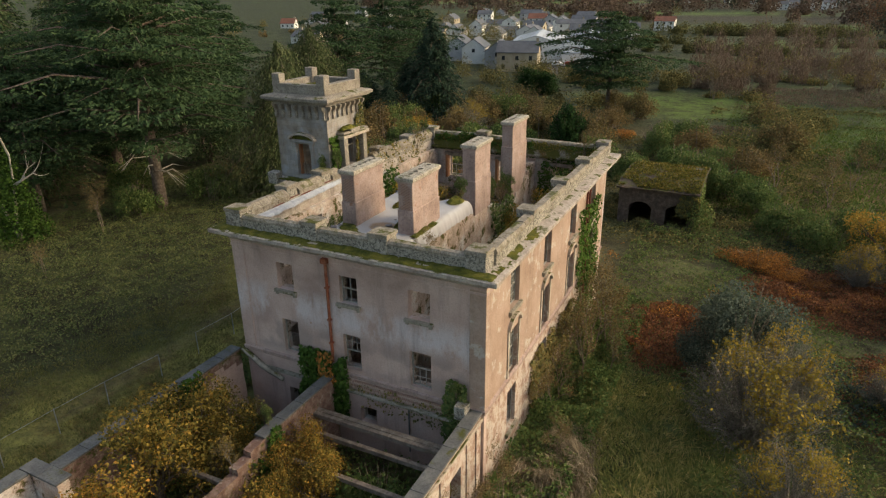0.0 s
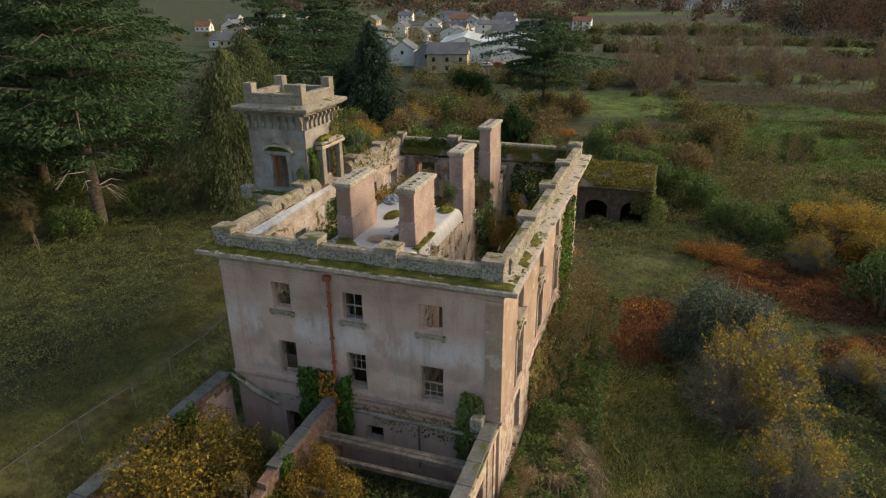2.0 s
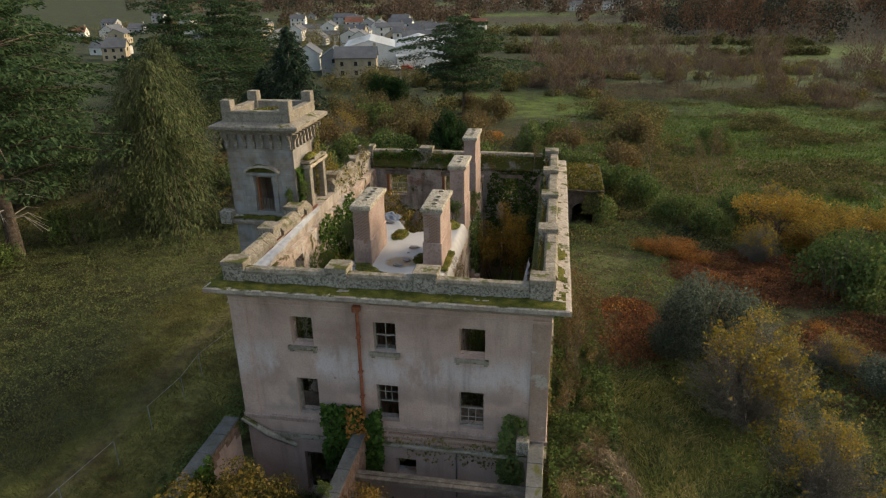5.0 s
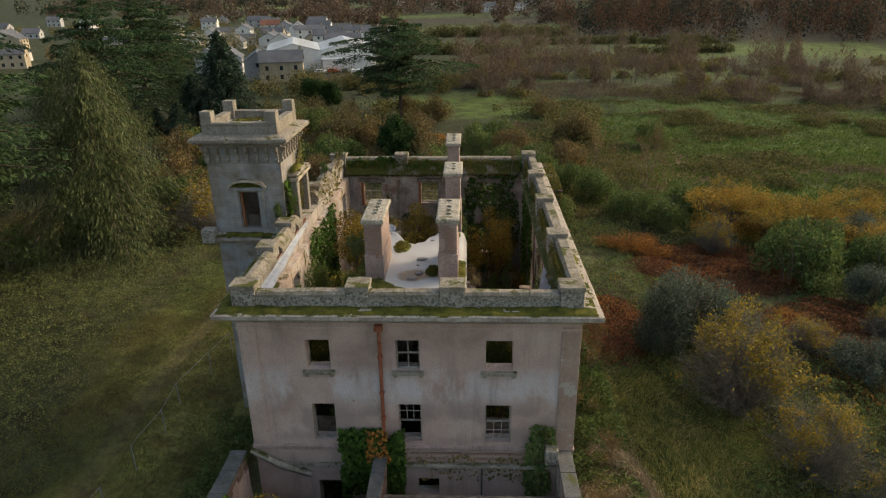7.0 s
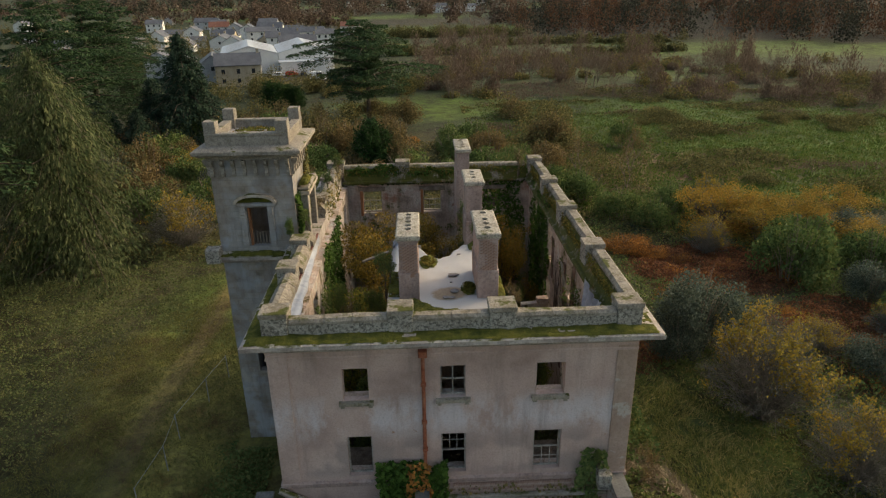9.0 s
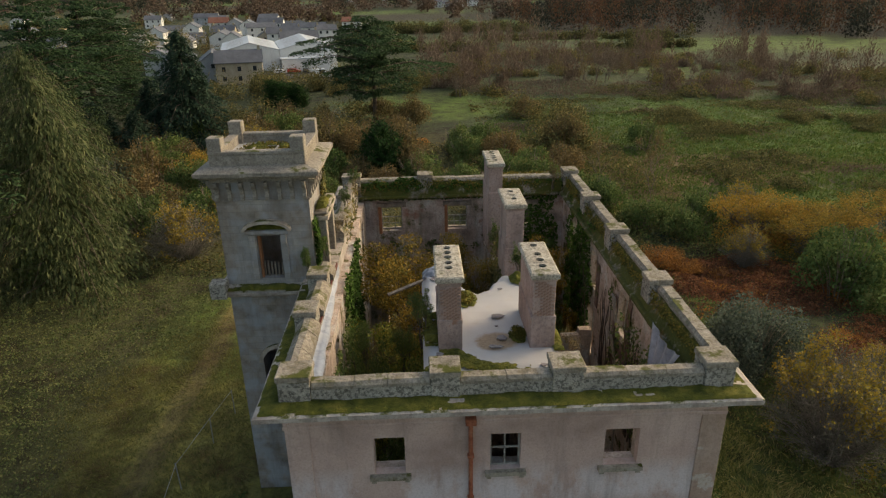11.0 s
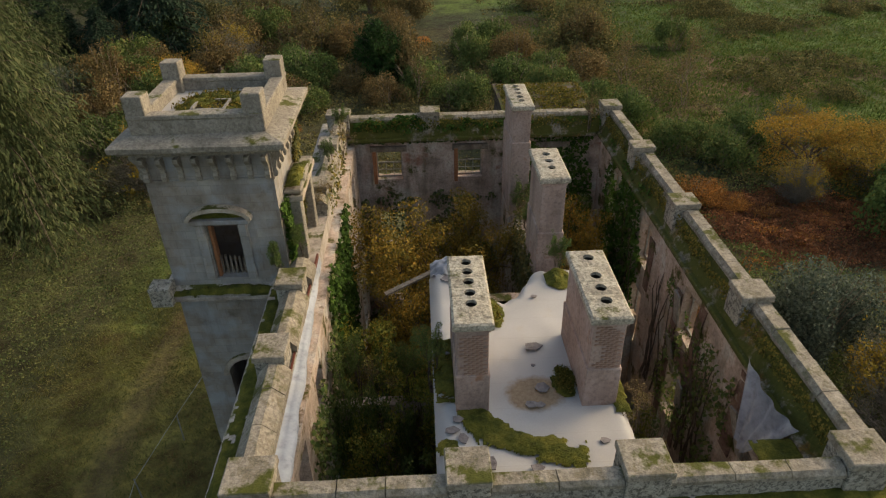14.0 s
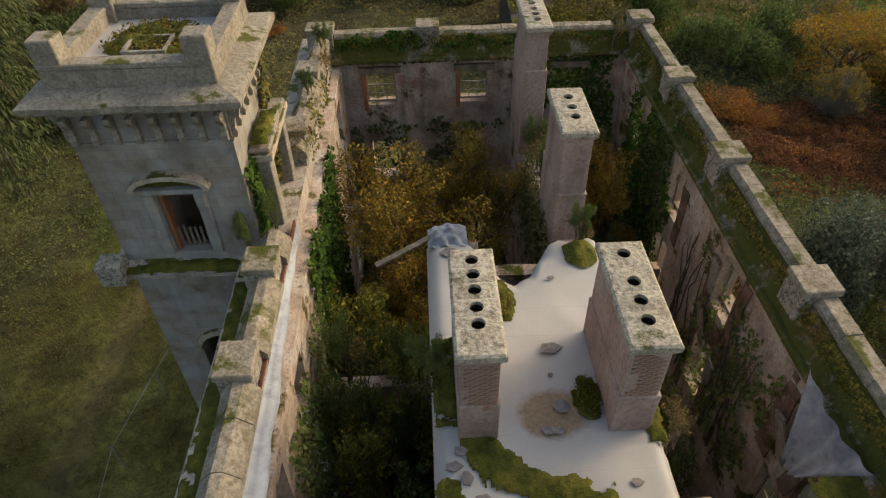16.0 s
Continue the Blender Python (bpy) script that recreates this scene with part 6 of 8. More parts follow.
def put(proto, spots, z=None):
    """Sets the prototype on the first spot and copies on the rest: (x, y, scale[, height scale[, turn]])."""
    for i, s in enumerate(spots):
        x, y, k = s[:3]
        kz = s[3] if len(s) > 3 else k
        turn = s[4] if len(s) > 4 else (x * 37.0 + y * 53.0) % 360
        m = Matrix.LocRotScale((x, y, (land(x, y) if z is None else z) - 0.05), Euler((0, 0, radians(turn))), (k, k, kz))
        if i == 0:
            proto.matrix_basis = m
        else:
            copy_thing(proto, m)


def scatter(seed, n, x0, x1, y0, y1, k0, k1, keep=None, gap=0.0):
    rng = random.Random(seed)
    out = []
    tries = 0
    while len(out) < n and tries < n * 40:
        tries += 1
        x, y = rng.uniform(x0, x1), rng.uniform(y0, y1)
        if keep and not keep(x, y):
            continue
        if gap and any((x - a) ** 2 + (y - b) ** 2 < gap * gap for a, b, *_ in out):
            continue
        k = rng.uniform(k0, k1)
        out.append((x, y, k, k * rng.uniform(0.8, 1.2), rng.uniform(0, 360)))
    return out


# woods to the west
fir = conifer("fir_tree", 3, 26, 7.5, L_CONIFER, "tall dark green fir with drooping sprays in the wood", "trees of the wood", 30, 0.42, 0.05, 0.7, 62, 0.7, False, 0.36)
put(fir, [(-88, 52, 1.0), (-104, 62, 1.15), (-96, 38, 1.1), (-125, 70, 1.15), (-135, 96, 1.15), (-120, 40, 1.1), (-110, 20, 1.1), (-150, 80, 1.25), (-160, 110, 1.25), (-140, 55, 1.2), (-165, 146, 1.2), (-136, 30, 1.2), (-100, 76, 0.95)])
spire = conifer("fir_tree", 4, 20.5, 6.6, L_SPIRE, "dense blue-green conical fir beyond the tower", "trees of the wood", 34, 0.3, 0.02, 0.72, 80, 0.72, False, 0.24)
put(spire, [(-60.3, 118, 1.0), (-68, 122, 0.75, 0.62), (-66, 110, 0.6, 0.45), (-74, 114, 0.8, 0.5)])
weeping = conifer("weeping_conifer", 6, 20, 6.6, L_WEEP, "olive green conifer with long hanging sprays", "weeping conifers", 30, 0.45, 0.04, 0.55, 120, 0.42, False, 0.5, 1.5, 0.24)
put(weeping, [(-55.6, 66, 1.0), (-72.5, 95, 1.0, 1.02), (-64, 84, 0.6, 0.55), (-83, 104, 0.9, 0.8)])
old_cedar = conifer("cedar_tree", 15, 29, 12, L_CEDAR, "broad old cedar with a bare trunk and dead snags low down", "cedars of the wood", 17, 0.0, 0.3, 0.62, 300, 1.0, True, 0.4)
sn = ([], [])
q_ = np.random.default_rng(44)
for k in range(11):
    a, z = q_.uniform(0, 6.28), q_.uniform(3.0, 9.5)
    p, L = Vector((0.4 * math.cos(a), 0.4 * math.sin(a), z)), q_.uniform(2.0, 5.0)
    m1 = p + Vector((math.cos(a) * L * 0.5, math.sin(a) * L * 0.5, 0.3))
    e1 = p + Vector((math.cos(a + 0.2) * L, math.sin(a + 0.2) * L, -q_.uniform(0.2, 1.6)))
    tube([p, m1, e1], [0.08, 0.055, 0.02], 5, sn)
    for b in (-0.5, 0.6):
        tube([m1, m1.lerp(e1, 0.6) + Vector((math.cos(a + b), math.sin(a + b), -0.4))], [0.035, 0.012], 4, sn)
part("dead_branch", np_mesh("dead_branch", *sn, M_DEADWOOD), None, old_cedar, "bleached dead snags", local=True)
put(old_cedar, [(-66.5, 54, 1.0, 1.0, 20)])
cedar = conifer("cedar_tree", 5, 26, 10, L_CEDAR, "broad old cedar with flat layered boughs", "cedars of the wood", 15, 0.0, 0.2, 0.68, 210, 1.0, True, 0.45)
put(cedar, [(-84, 119, 1.0, 0.98), (-92, 152, 1.0, 1.0), (-98, 179, 1.0, 0.95), (-84, 62, 1.0, 1.05), (-94, 84, 1.0, 1.05), (-80, 47, 0.8, 0.85), (-108, 50, 1.0, 1.1), (-118, 116, 1.0, 1.0), (-76, 134, 0.6, 0.5)])
cedar2 = conifer("cedar_tree", 8, 19, 10.5, L_CEDAR, "spreading dark cedar standing alone in the meadow", "meadow cedar", 11, 0.0, 0.3, 0.65, 330, 1.0, True, 0.5)
put(cedar2, [(-30.6, 143, 1.0, 1.05)])
cyp = conifer("cypress_tree", 9, 8.5, 2.6, L_CYPRESS, "dense green cypress behind the house", "cypresses", 28, -0.6, 0.0, 0.42, 44, 0.45)
put(cyp, [(-27.2, 99, 1.0), (-25.6, 100, 0.8), (-28.6, 100.5, 0.75), (-53, 160, 0.9, 0.7), (-51, 161, 0.8, 0.65), (-55.5, 161, 0.9, 0.75), (-49, 160, 0.8, 0.6)])

# dead tree wrapped in ivy
dead = bare("dead_tree", 21, 23, 5, "bare bleached dead tree with ivy round its foot", "dead tree", 3, M_DEADWOOD, 0.022, 2)
P, N = blob_points([(0, 0, 1.5, 3.2, 3.2, 2.2), (0, 0, 4, 2.6, 2.6, 3), (0, 0, 7, 1.9, 1.9, 3), (0, 0, 9.5, 1.1, 1.1, 2)], 7000, RNG)
part("ivy", np_mesh("ivy", *cards(P, N, RNG.uniform(0.2, 0.4, 7000), 0.7, RNG), L_IVY), None, dead, "ivy", local=True)
put(dead, [(-71.5, 39, 1.0, 1.0, 200)])

# broadleaf trees and bushes
in_house = lambda x, y: -29 < x < -9 and 6 < y < 53 or -33 < x < -26 and 34 < y < 43
YT = broadleaf("autumn_tree", 31, 6.8, 3.9, L_YELLOW, "small tree with yellow and orange autumn leaves", 12000, 0.15, "autumn trees in the ruin", 0.3, 0.55)
put(YT, [(-24.4, 16.6, 1.12, 1.0), (-25.0, 21.4, 0.6, 0.78), (-22.2, 20.2, 0.5, 0.6), (-23.0, 13.0, 0.9, 0.9), (-16.6, 19.8, 0.62, 0.72), (-18.6, 21.4, 0.5, 0.72), (-17.6, 16.5, 0.6, 0.7), (-13.2, 17.5, 0.5, 0.55)])
YI = broadleaf("autumn_tree", 32, 12.0, 3.4, L_AMBER, "golden-leaved tree growing inside the roofless rooms", 17000, 0.125, "trees inside the house", 0.3, 0.55)
put(YI, [(-22.0, 42.3, 1.05, 1.06), (-19.9, 44.6, 0.75, 0.92), (-22.6, 38.8, 0.75, 0.8), (-14.2, 45.0, 0.7, 0.9)])
GI = broadleaf("young_tree", 33, 8.5, 2.3, L_GREEN, "green sapling growing inside the roofless rooms", 8000, 0.14, "saplings inside the house", 0.3, 0.55)
# the first two stand behind the south windows to darken their openings
put(GI, [(-22.9, 30.0, 0.55, 1.1), (-14.4, 30.6, 0.6, 1.12), (-24.4, 33.2, 0.75, 1.2), (-22.6, 33.4, 0.5, 1.0), (-24.6, 36.6, 0.9, 1.0), (-13.2, 48.2, 1.0, 1.1), (-13.6, 43.0, 0.8, 0.85), (-18.5, 48.5, 0.8, 0.8), (-22.6, 36.4, 0.6, 0.75)])
GY = broadleaf("young_tree", 34, 9.0, 2.7, L_PITGREEN, "young tree with yellowing green leaves inside the rooms", 9000, 0.14, "saplings inside the house", 0.3, 0.55)
put(GY, [(-23.6, 36.0, 1.0, 1.1), (-24.2, 32.6, 0.6, 0.95), (-22.0, 34.4, 0.65, 1.05), (-24.6, 38.0, 0.7, 1.0), (-13.8, 34.0, 0.55, 0.8)])
GB = shrub("green_bush", 41, 3.2, 3.0, L_GREEN, "dense dark green bush", 5200, 0.21, "green bushes")
put(GB, [(4, 76, 1.0, 1.2), (15.5, 57, 1.3, 1.4), (7.5, 72, 1.0, 1.0), (11, 76, 1.1), (19, 62, 1.2), (24, 58, 1.1), (1.5, 83, 1.1), (-16, 92, 1.0), (-22, 96, 1.2), (-10, 97, 1.1), (-2.5, 88, 1.0), (20, 47, 0.9), (-64, 60, 1.1), (-67, 51, 1.0), (-58, 66, 1.1), (-76, 58, 1.2), (-54, 79, 1.1), (-50, 92, 1.2, 1.4), (-44, 98, 1.3), (-38, 104, 1.2), (-35, 90, 0.9), (-21, 15.5, 0.55, 0.5), (-14.4, 21.2, 0.75, 0.95), (-13.0, 19.0, 0.6, 0.8), (-23.5, 33.0, 0.55, 0.7), (-22.3, 31.2, 0.4, 0.5), (-14, 31, 0.5, 0.6), (-14.5, 40, 0.6, 0.8)] + scatter(3, 16, -66, -36, 76, 125, 0.8, 1.5) + scatter(4, 10, -30, 20, 88, 118, 0.7, 1.2))
GG = shrub("grey_green_bush", 42, 5.8, 3.6, L_GREYGREEN, "rounded grey-green bush in rough grass", 14000, 0.17, "grey-green bushes", flat=1.3)
put(GG, [(1.3, 45.6, 1.05, 1.12), (-0.6, 43.6, 0.6, 0.6), (20, 52, 0.7, 0.6), (13, 40, 0.7, 0.55), (26, 66, 0.8, 0.6), (-46, 84, 0.9), (-64, 92, 1.0)])


def twig_dome(name, seed, H, R, label, group):
    """Dense dome of fine grey twigs, with small dull leaves and clusters of yellow ones towards the top."""
    rng = np.random.default_rng(seed)
    store, pts_, dirs = ([], []), [], []
    for k in range(340):
        a, c = rng.uniform(0, 6.28), rng.uniform(-0.15, 1.0)
        w = math.sqrt(max(0.0, 1 - c * c))
        r = rng.uniform(0.72, 1.08) * (1 + 0.25 * noise.noise(Vector((2.2 * w * math.cos(a), 2.2 * w * math.sin(a), 2.2 * c + seed))))
        q = Vector((R * r * w * math.cos(a), R * r * w * math.sin(a), max(0.15, H * (0.34 + 0.66 * r * c))))
        p = Vector((0.16 * R * math.cos(a) * rng.random(), 0.16 * R * math.sin(a) * rng.random(), 0.1))
        m = p.lerp(q, 0.5) + Vector(rng.normal(size=3)) * 0.12 * R * 0.5 + Vector((0, 0, 0.08 * H))
        tube([p, m, q], [0.035, 0.02, 0.006], 3, store)
        for b in range(4):
            u = m.lerp(q, rng.uniform(0.2, 0.9))
            e = u + ((q - m).normalized() + 0.8 * Vector(rng.normal(size=3))).normalized() * rng.uniform(0.4, 1.0)
            tube([u, e], [0.012, 0.005], 3, store)
            for v in (u, e, u.lerp(e, 0.5)):
                pts_.append(tuple(v))
        pts_.append(tuple(q))
    T_ = np.array(pts_)
    T_ = T_[T_[:, 2] > 0.1]
    P = T_[rng.integers(0, len(T_), 9000)] + rng.normal(size=(9000, 3)) * 0.17
    e = plant(name, label, "bush", group, store, np_mesh("crown", *cards(P, rng.normal(size=P.shape), 0.12 * rng.uniform(0.6, 1.4, len(P)), 0.4, rng), L_GREYTWIG), M_GREYTWIG)
    f = np.array([noise.noise(Vector(p) * 0.55 + Vector((seed, 0, 0))) for p in T_]) + 1.1 * (T_[:, 2] / H - 0.55) + 0.35 * (np.hypot(T_[:, 0], T_[:, 1]) / R - 0.8)
    Y_ = T_[f > 0.14]
    P = Y_[rng.integers(0, len(Y_), 2900)] + rng.normal(size=(2900, 3)) * 0.14
    part("leaves", np_mesh("leaves", *cards(P, rng.normal(size=P.shape) + (0, 0, 0.7), 0.2 * rng.uniform(0.6, 1.4, len(P)), 0.7, rng), L_YELLOWLEAF), None, e, "clusters of yellow leaves", local=True)
    return e


YB = twig_dome("yellowing_bush", 43, 7.0, 4.1, "grey twiggy bush with yellowing leaves", "yellowing bushes")
put(YB, [(2.4, 36.6, 1.0, 1.0), (3.6, 40.0, 0.8, 0.92), (4.4, 30.2, 0.72, 0.76), (7.6, 26.5, 0.6, 0.6), (13.5, 33, 0.7, 0.55), (-46.5, 70.5, 1.0, 0.95), (-42.5, 80, 1.0, 0.9), (-48, 108, 1.1, 0.95), (10.5, 44, 0.5, 0.45), (18, 46, 0.55, 0.45)] + scatter(7, 5, 8, 40, 62, 84, 0.4, 0.75))
GO = broadleaf("golden_bush", 46, 6.2, 4.0, L_AMBER, "golden orange autumn bush in the scrub", 9000, 0.17, "golden bushes", 0.1, 0.55)
put(GO, [(13, 69, 1.1, 0.95), (17.5, 67, 1.0, 0.85), (25, 66, 0.9, 0.6), (30, 72, 1.0, 0.7), (22, 70, 0.8, 0.7), (36, 66, 0.8, 0.6), (-51, 96, 0.9, 0.9), (-46, 88, 0.6, 0.6), (28, 50, 0.6, 0.5), (16, 33, 0.5, 0.4)])
OB = shrub("orange_bush", 44, 3.0, 3.2, L_ORANGE, "bright orange autumn bush among bracken", 7000, 0.16, "orange bushes")
put(OB, [(2.0, 65.5, 0.9, 0.6), (4.6, 64, 0.7, 0.5), (-0.5, 67, 0.7, 0.55), (6.8, 62.5, 0.5, 0.45), (8, 58, 0.35, 0.35), (11, 61, 0.4, 0.35), (15.5, 69.5, 0.9, 1.2), (22, 66, 0.8, 0.8), (28, 60, 0.7, 0.6), (-52, 97, 1.0, 1.2), (-37, 84, 0.7, 0.8), (-22, 118, 0.9), (-16, 16.0, 0.4, 0.4), (-12.4, 23.8, 0.16, 0.2), (16, 40, 0.5, 0.4), (20, 38, 0.6, 0.4), (12, 50, 0.5, 0.4), (-56, 100, 1.0, 1.3)])
TB = shrub("tan_bush", 45, 4.2, 3.4, L_TAN, "brown and tan autumn thicket", 5500, 0.22, "tan thickets")
put(TB, [(-52, 82, 1.1), (-60, 96, 1.2, 1.5), (-66, 84, 1.1, 1.4), (-57, 88, 1.1), (-38, 92, 0.9), (-40, 112, 1.2), (-50, 118, 1.3), (-30, 116, 1.1), (-26, 92, 0.8), (-30, 98, 0.8), (-8, 106, 1.1), (-1, 98, 1.0)] + scatter(9, 14, -70, 10, 92, 150, 0.9, 1.5))
BT = bare("bare_tree", 51, 9, 3.4, "leafless grey-brown tree with fine twigs", "bare trees", 4, M_TWIG, 0.014, 3, L_TAN, 1300)
put(BT, [(-8.6, 42.5, 0.9, 0.9), (-8.4, 38.5, 0.75, 0.85), (-8.8, 46, 0.9, 0.95), (-8.0, 44.2, 0.9, 0.8), (-8.8, 40.3, 0.7, 0.9), (-9.2, 33.5, 0.5, 0.55), (-9.3, 36, 0.55, 0.65), (-9.2, 22.0, 0.5, 0.6), (-9.0, 24.5, 0.5, 0.62), (-22.2, 18.5, 0.55, 0.6), (-21.4, 23.2, 0.4, 0.5), (-25, 24, 0.35, 0.42), (-6.8, 40.5, 0.6, 0.6), (3, 92, 1.0), (12, 96, 1.0), (9, 88, 0.9), (-4, 172, 1.3), (-22, 92, 0.9), (-36, 112, 1.2), (-62, 61, 0.7), (-60, 34, 0.5), (-66, 45, 0.8), (14, 172, 1.2), (20, 170, 1.2), (30, 168, 1.2), (-12, 170, 1.2), (38, 174, 1.3), (-15.5, 45.5, 0.7, 0.95), (-7.5, 30, 0.45, 0.45)])

# evergreen masses at the wood's edge
EG = broadleaf("evergreen_tree", 35, 15, 6.5, L_CONIFER, "billowing dark evergreen tree at the edge of the wood", 13000, 0.42, "evergreens of the wood", 0.1, 0.75)
put(EG, [(-78, 74, 0.85, 0.8), (-74, 108, 0.8, 0.7), (-88, 66, 0.9, 0.8), (-96, 96, 0.9, 0.8), (-104, 84, 1.0, 0.9)])
PB = bare("pollard_tree", 52, 9, 3.2, "leafless brown tree at the marsh edge", "marsh trees", 3, M_TWIG, 0.014, 3, L_BROWN, 900)
put(PB, scatter(12, 34, -12, 90, 166, 225, 0.8, 1.3))


# hedges, copses and far woods
def thickets(name, seed, spots, R, H, per, leaf, mat_, label, twigs=False):
    """Far bushes and trees past counting: clumps of leaves in one sheet."""
    rng = np.random.default_rng(seed)
    Ps, Ns = [], []
    for x, y, k, kz, _ in spots:
        blobs = []
        for j in range(9):
            a, r = rng.uniform(0, 6.28), R * k * math.sqrt(rng.random()) * 0.75
            q = R * k * rng.uniform(0.25, 0.5)
            h = H * kz * (1 - 0.5 * (r / (R * k)) ** 2) * rng.uniform(0.3, 0.9)
            blobs.append((x + r * math.cos(a), y + r * math.sin(a), land(x, y) + h, q, q, max(min(h, q), 0.95 * h) + 0.1))
        P, N = blob_points(blobs, per, rng, 0.5)
        Ps.append(P)
        Ns.append(N)
    P, N = np.concatenate(Ps), np.concatenate(Ns)
    S = leaf * rng.uniform(0.6, 1.4, len(P))
    quads = cards(P, rng.normal(size=P.shape) * (1, 1, 0.3), S, 0.13, rng, 0.45 * N + (0, 0, 0.9)) if twigs else cards(P, N, S, 0.65, rng)
    return solo(name, np_mesh(name, *quads, mat_), None, label, "woodland", kind="stuff")


def n2(x, y, s, fx=0.03, fy=0.05):
    return noise.noise(Vector((x * fx, y * fy, s)))


def marsh_edge(x):
    """South edge of the brown scrub beyond the marsh."""
    return 166 - 0.12 * x - 0.010 * max(0.0, x - 30) ** 1.6


scrub = lambda x, y: marsh_edge(x) < y < marsh_edge(x) + 95 and n2(x, y, 1) > -0.12
thickets("brown_thicket", 61, scatter(13, 48, -16, 130, 100, 262, 0.5, 1.15, scrub, 4), 4.2, 3.0, 560, 1.0, L_TWIGGY, "brown leafless thickets beyond the marsh", True)
thickets("brown_thicket", 59, scatter(14, 100, -16, 130, 100, 262, 0.5, 1.1, scrub, 3), 4.6, 2.2, 560, 0.5, L_OLIVE, "low olive scrub beyond the marsh")
thickets("bare_copse", 58, scatter(33, 26, -20, 110, 150, 265, 0.7, 1.2, lambda x, y: scrub(x, y) and n2(x, y, 21, 0.03, 0.03) > 0.0, 4), 3.6, 8.5, 520, 1.3, L_TWIGGY, "leafless brown trees in a hazy row", True)
thickets("bare_copse", 57, scatter(34, 24, -24, 36, 176, 330, 0.7, 1.2, None, 5), 3.8, 8.0, 480, 1.4, L_TWIGGY, "leafless copse beyond the meadow", True)
thickets("marsh_thicket", 60, scatter(15, 26, 20, 90, 84, 140, 0.5, 1.1, lambda x, y: n2(x, y, 3, 0.05) > 0.1 and y < marsh_edge(x) - 10), 4.2, 1.3, 1500, 0.26, L_OLIVE, "low olive thickets in the marsh")
thickets("hedge", 63, scatter(17, 30, -60, 10, 112, 148, 0.6, 1.1, lambda x, y: abs(x + 18) > 16) + scatter(18, 30, -70, -20, 172, 196, 0.6, 1.1, lambda x, y: not (-72 < x < -36 and y > 190)) + [(-68, 172, 1.2, 1.2, 0), (-74, 176, 1.2, 1.2, 0), (-62, 178, 1.1, 1.1, 0), (-56, 172, 1.0, 1.0, 0), (-84, 184, 1.2, 1.2, 0)], 4.2, 4.2, 800, 0.4, L_OLIVE, "olive hedges and scrub beyond the house")
thickets("hedge", 64, scatter(40, 90, -120, 120, 380, 394, 0.7, 1.2, lambda x, y: y < wood_edge(x) and not (-170 < x < -60)) + scatter(41, 60, -50, 90, 276, 282, 0.5, 0.9, lambda x, y: n2(x, y, 6, 0.02) > -0.1) + scatter(42, 60, -60, 110, 326, 331, 0.5, 0.9, lambda x, y: n2(x, y, 7, 0.02) > -0.2 and y < wood_edge(x)), 4.5, 4.2, 300, 0.7, L_OLIVE, "field hedges in the valley")
wood = lambda x, y: 0 < y - wood_edge(x) < 190
thickets("far_wood", 65, scatter(21, 190, 45, 420, 130, 520, 0.8, 1.4, wood, 6), 6.5, 12, 260, 1.1, L_DARKWOOD, "dark mixed woodland on the valley side")
thickets("far_wood", 66, scatter(25, 210, 45, 420, 130, 520, 0.8, 1.4, wood, 6), 6.0, 13, 260, 2.0, L_RUSSET, "russet leafless woodland on the valley side", True)
thickets("far_wood", 67, scatter(23, 110, -250, 330, 500, 690, 0.9, 1.4, lambda x, y: n2(x, y, 4, 0.01, 0.02) > 0.05) + scatter(27, 190, -500, 500, 640, 1000, 1.0, 1.7, lambda x, y: n2(x, y, 6, 0.008, 0.02) > 0.05), 7, 9, 200, 1.9, L_TWIGGY, "brown woods on the far slopes")
thickets("far_wood", 68, scatter(28, 200, -600, 600, 700, 1300, 1.0, 1.8, lambda x, y: n2(x, y, 9, 0.008, 0.02) > 0.08), 7, 9, 180, 2.1, L_DARKWOOD, "dark woods on the far slopes")
thickets("garden_trees", 69, scatter(22, 46, -330, -70, 260, 620, 0.5, 0.9, None, 12) + scatter(24, 26, -160, -112, 215, 330, 0.8, 1.2), 6, 7, 520, 0.5, L_OLIVE, "garden trees between the houses of the town")
thickets("garden_trees", 70, scatter(26, 30, -320, -60, 270, 640, 0.5, 0.8, None, 12), 5, 6, 520, 0.5, L_TAN, "autumn trees between the houses of the town")


# ---- ground cover ----
def cover_cards(name, seed, n, x0, x1, y0, y1, keep, height, size, mat_, label, up=0.6, aspect=0.6, category="undergrowth", blade=False):
    """Leaves over uneven mounds, one sheet of growth; blade: standing stalks that lean together in tussocks."""
    rng = np.random.default_rng(seed)
    P, S, A = [], [], []
    q = random.Random(seed)
    while len(P) < n:
        x, y = q.uniform(x0, x1), q.uniform(y0, y1)
        w = keep(x, y)
        if w <= 0 or q.random() > w:
            continue
        m = 0.5 + 0.5 * noise.noise(Vector((x * 0.35, y * 0.35, seed))) + 0.45 * noise.noise(Vector((x * 0.9, y * 0.9, seed + 2)))
        if blade:
            if m + 0.5 * q.random() < 0.45:
                continue
            v = noise.noise_vector(Vector((x * 0.45, y * 0.45, seed)))
            A.append((1.6 * v.x, 1.6 * v.y, 0.8))
        P.append((x, y, land(x, y) + height * max(0.08, m) * w * (0.45 + 0.55 * q.random())))
        S.append(size * q.uniform(0.6, 1.4))
    N = rng.normal(size=(n, 3)) * (1, 1, 0.4) if blade else np.array([0, 0, up]) + rng.normal(size=(n, 3)) * 0.55
    return solo(name, np_mesh(name, *cards(np.array(P), N, np.array(S), aspect, rng, np.array(A) if blade else None), mat_), None, label, category, kind="stuff")


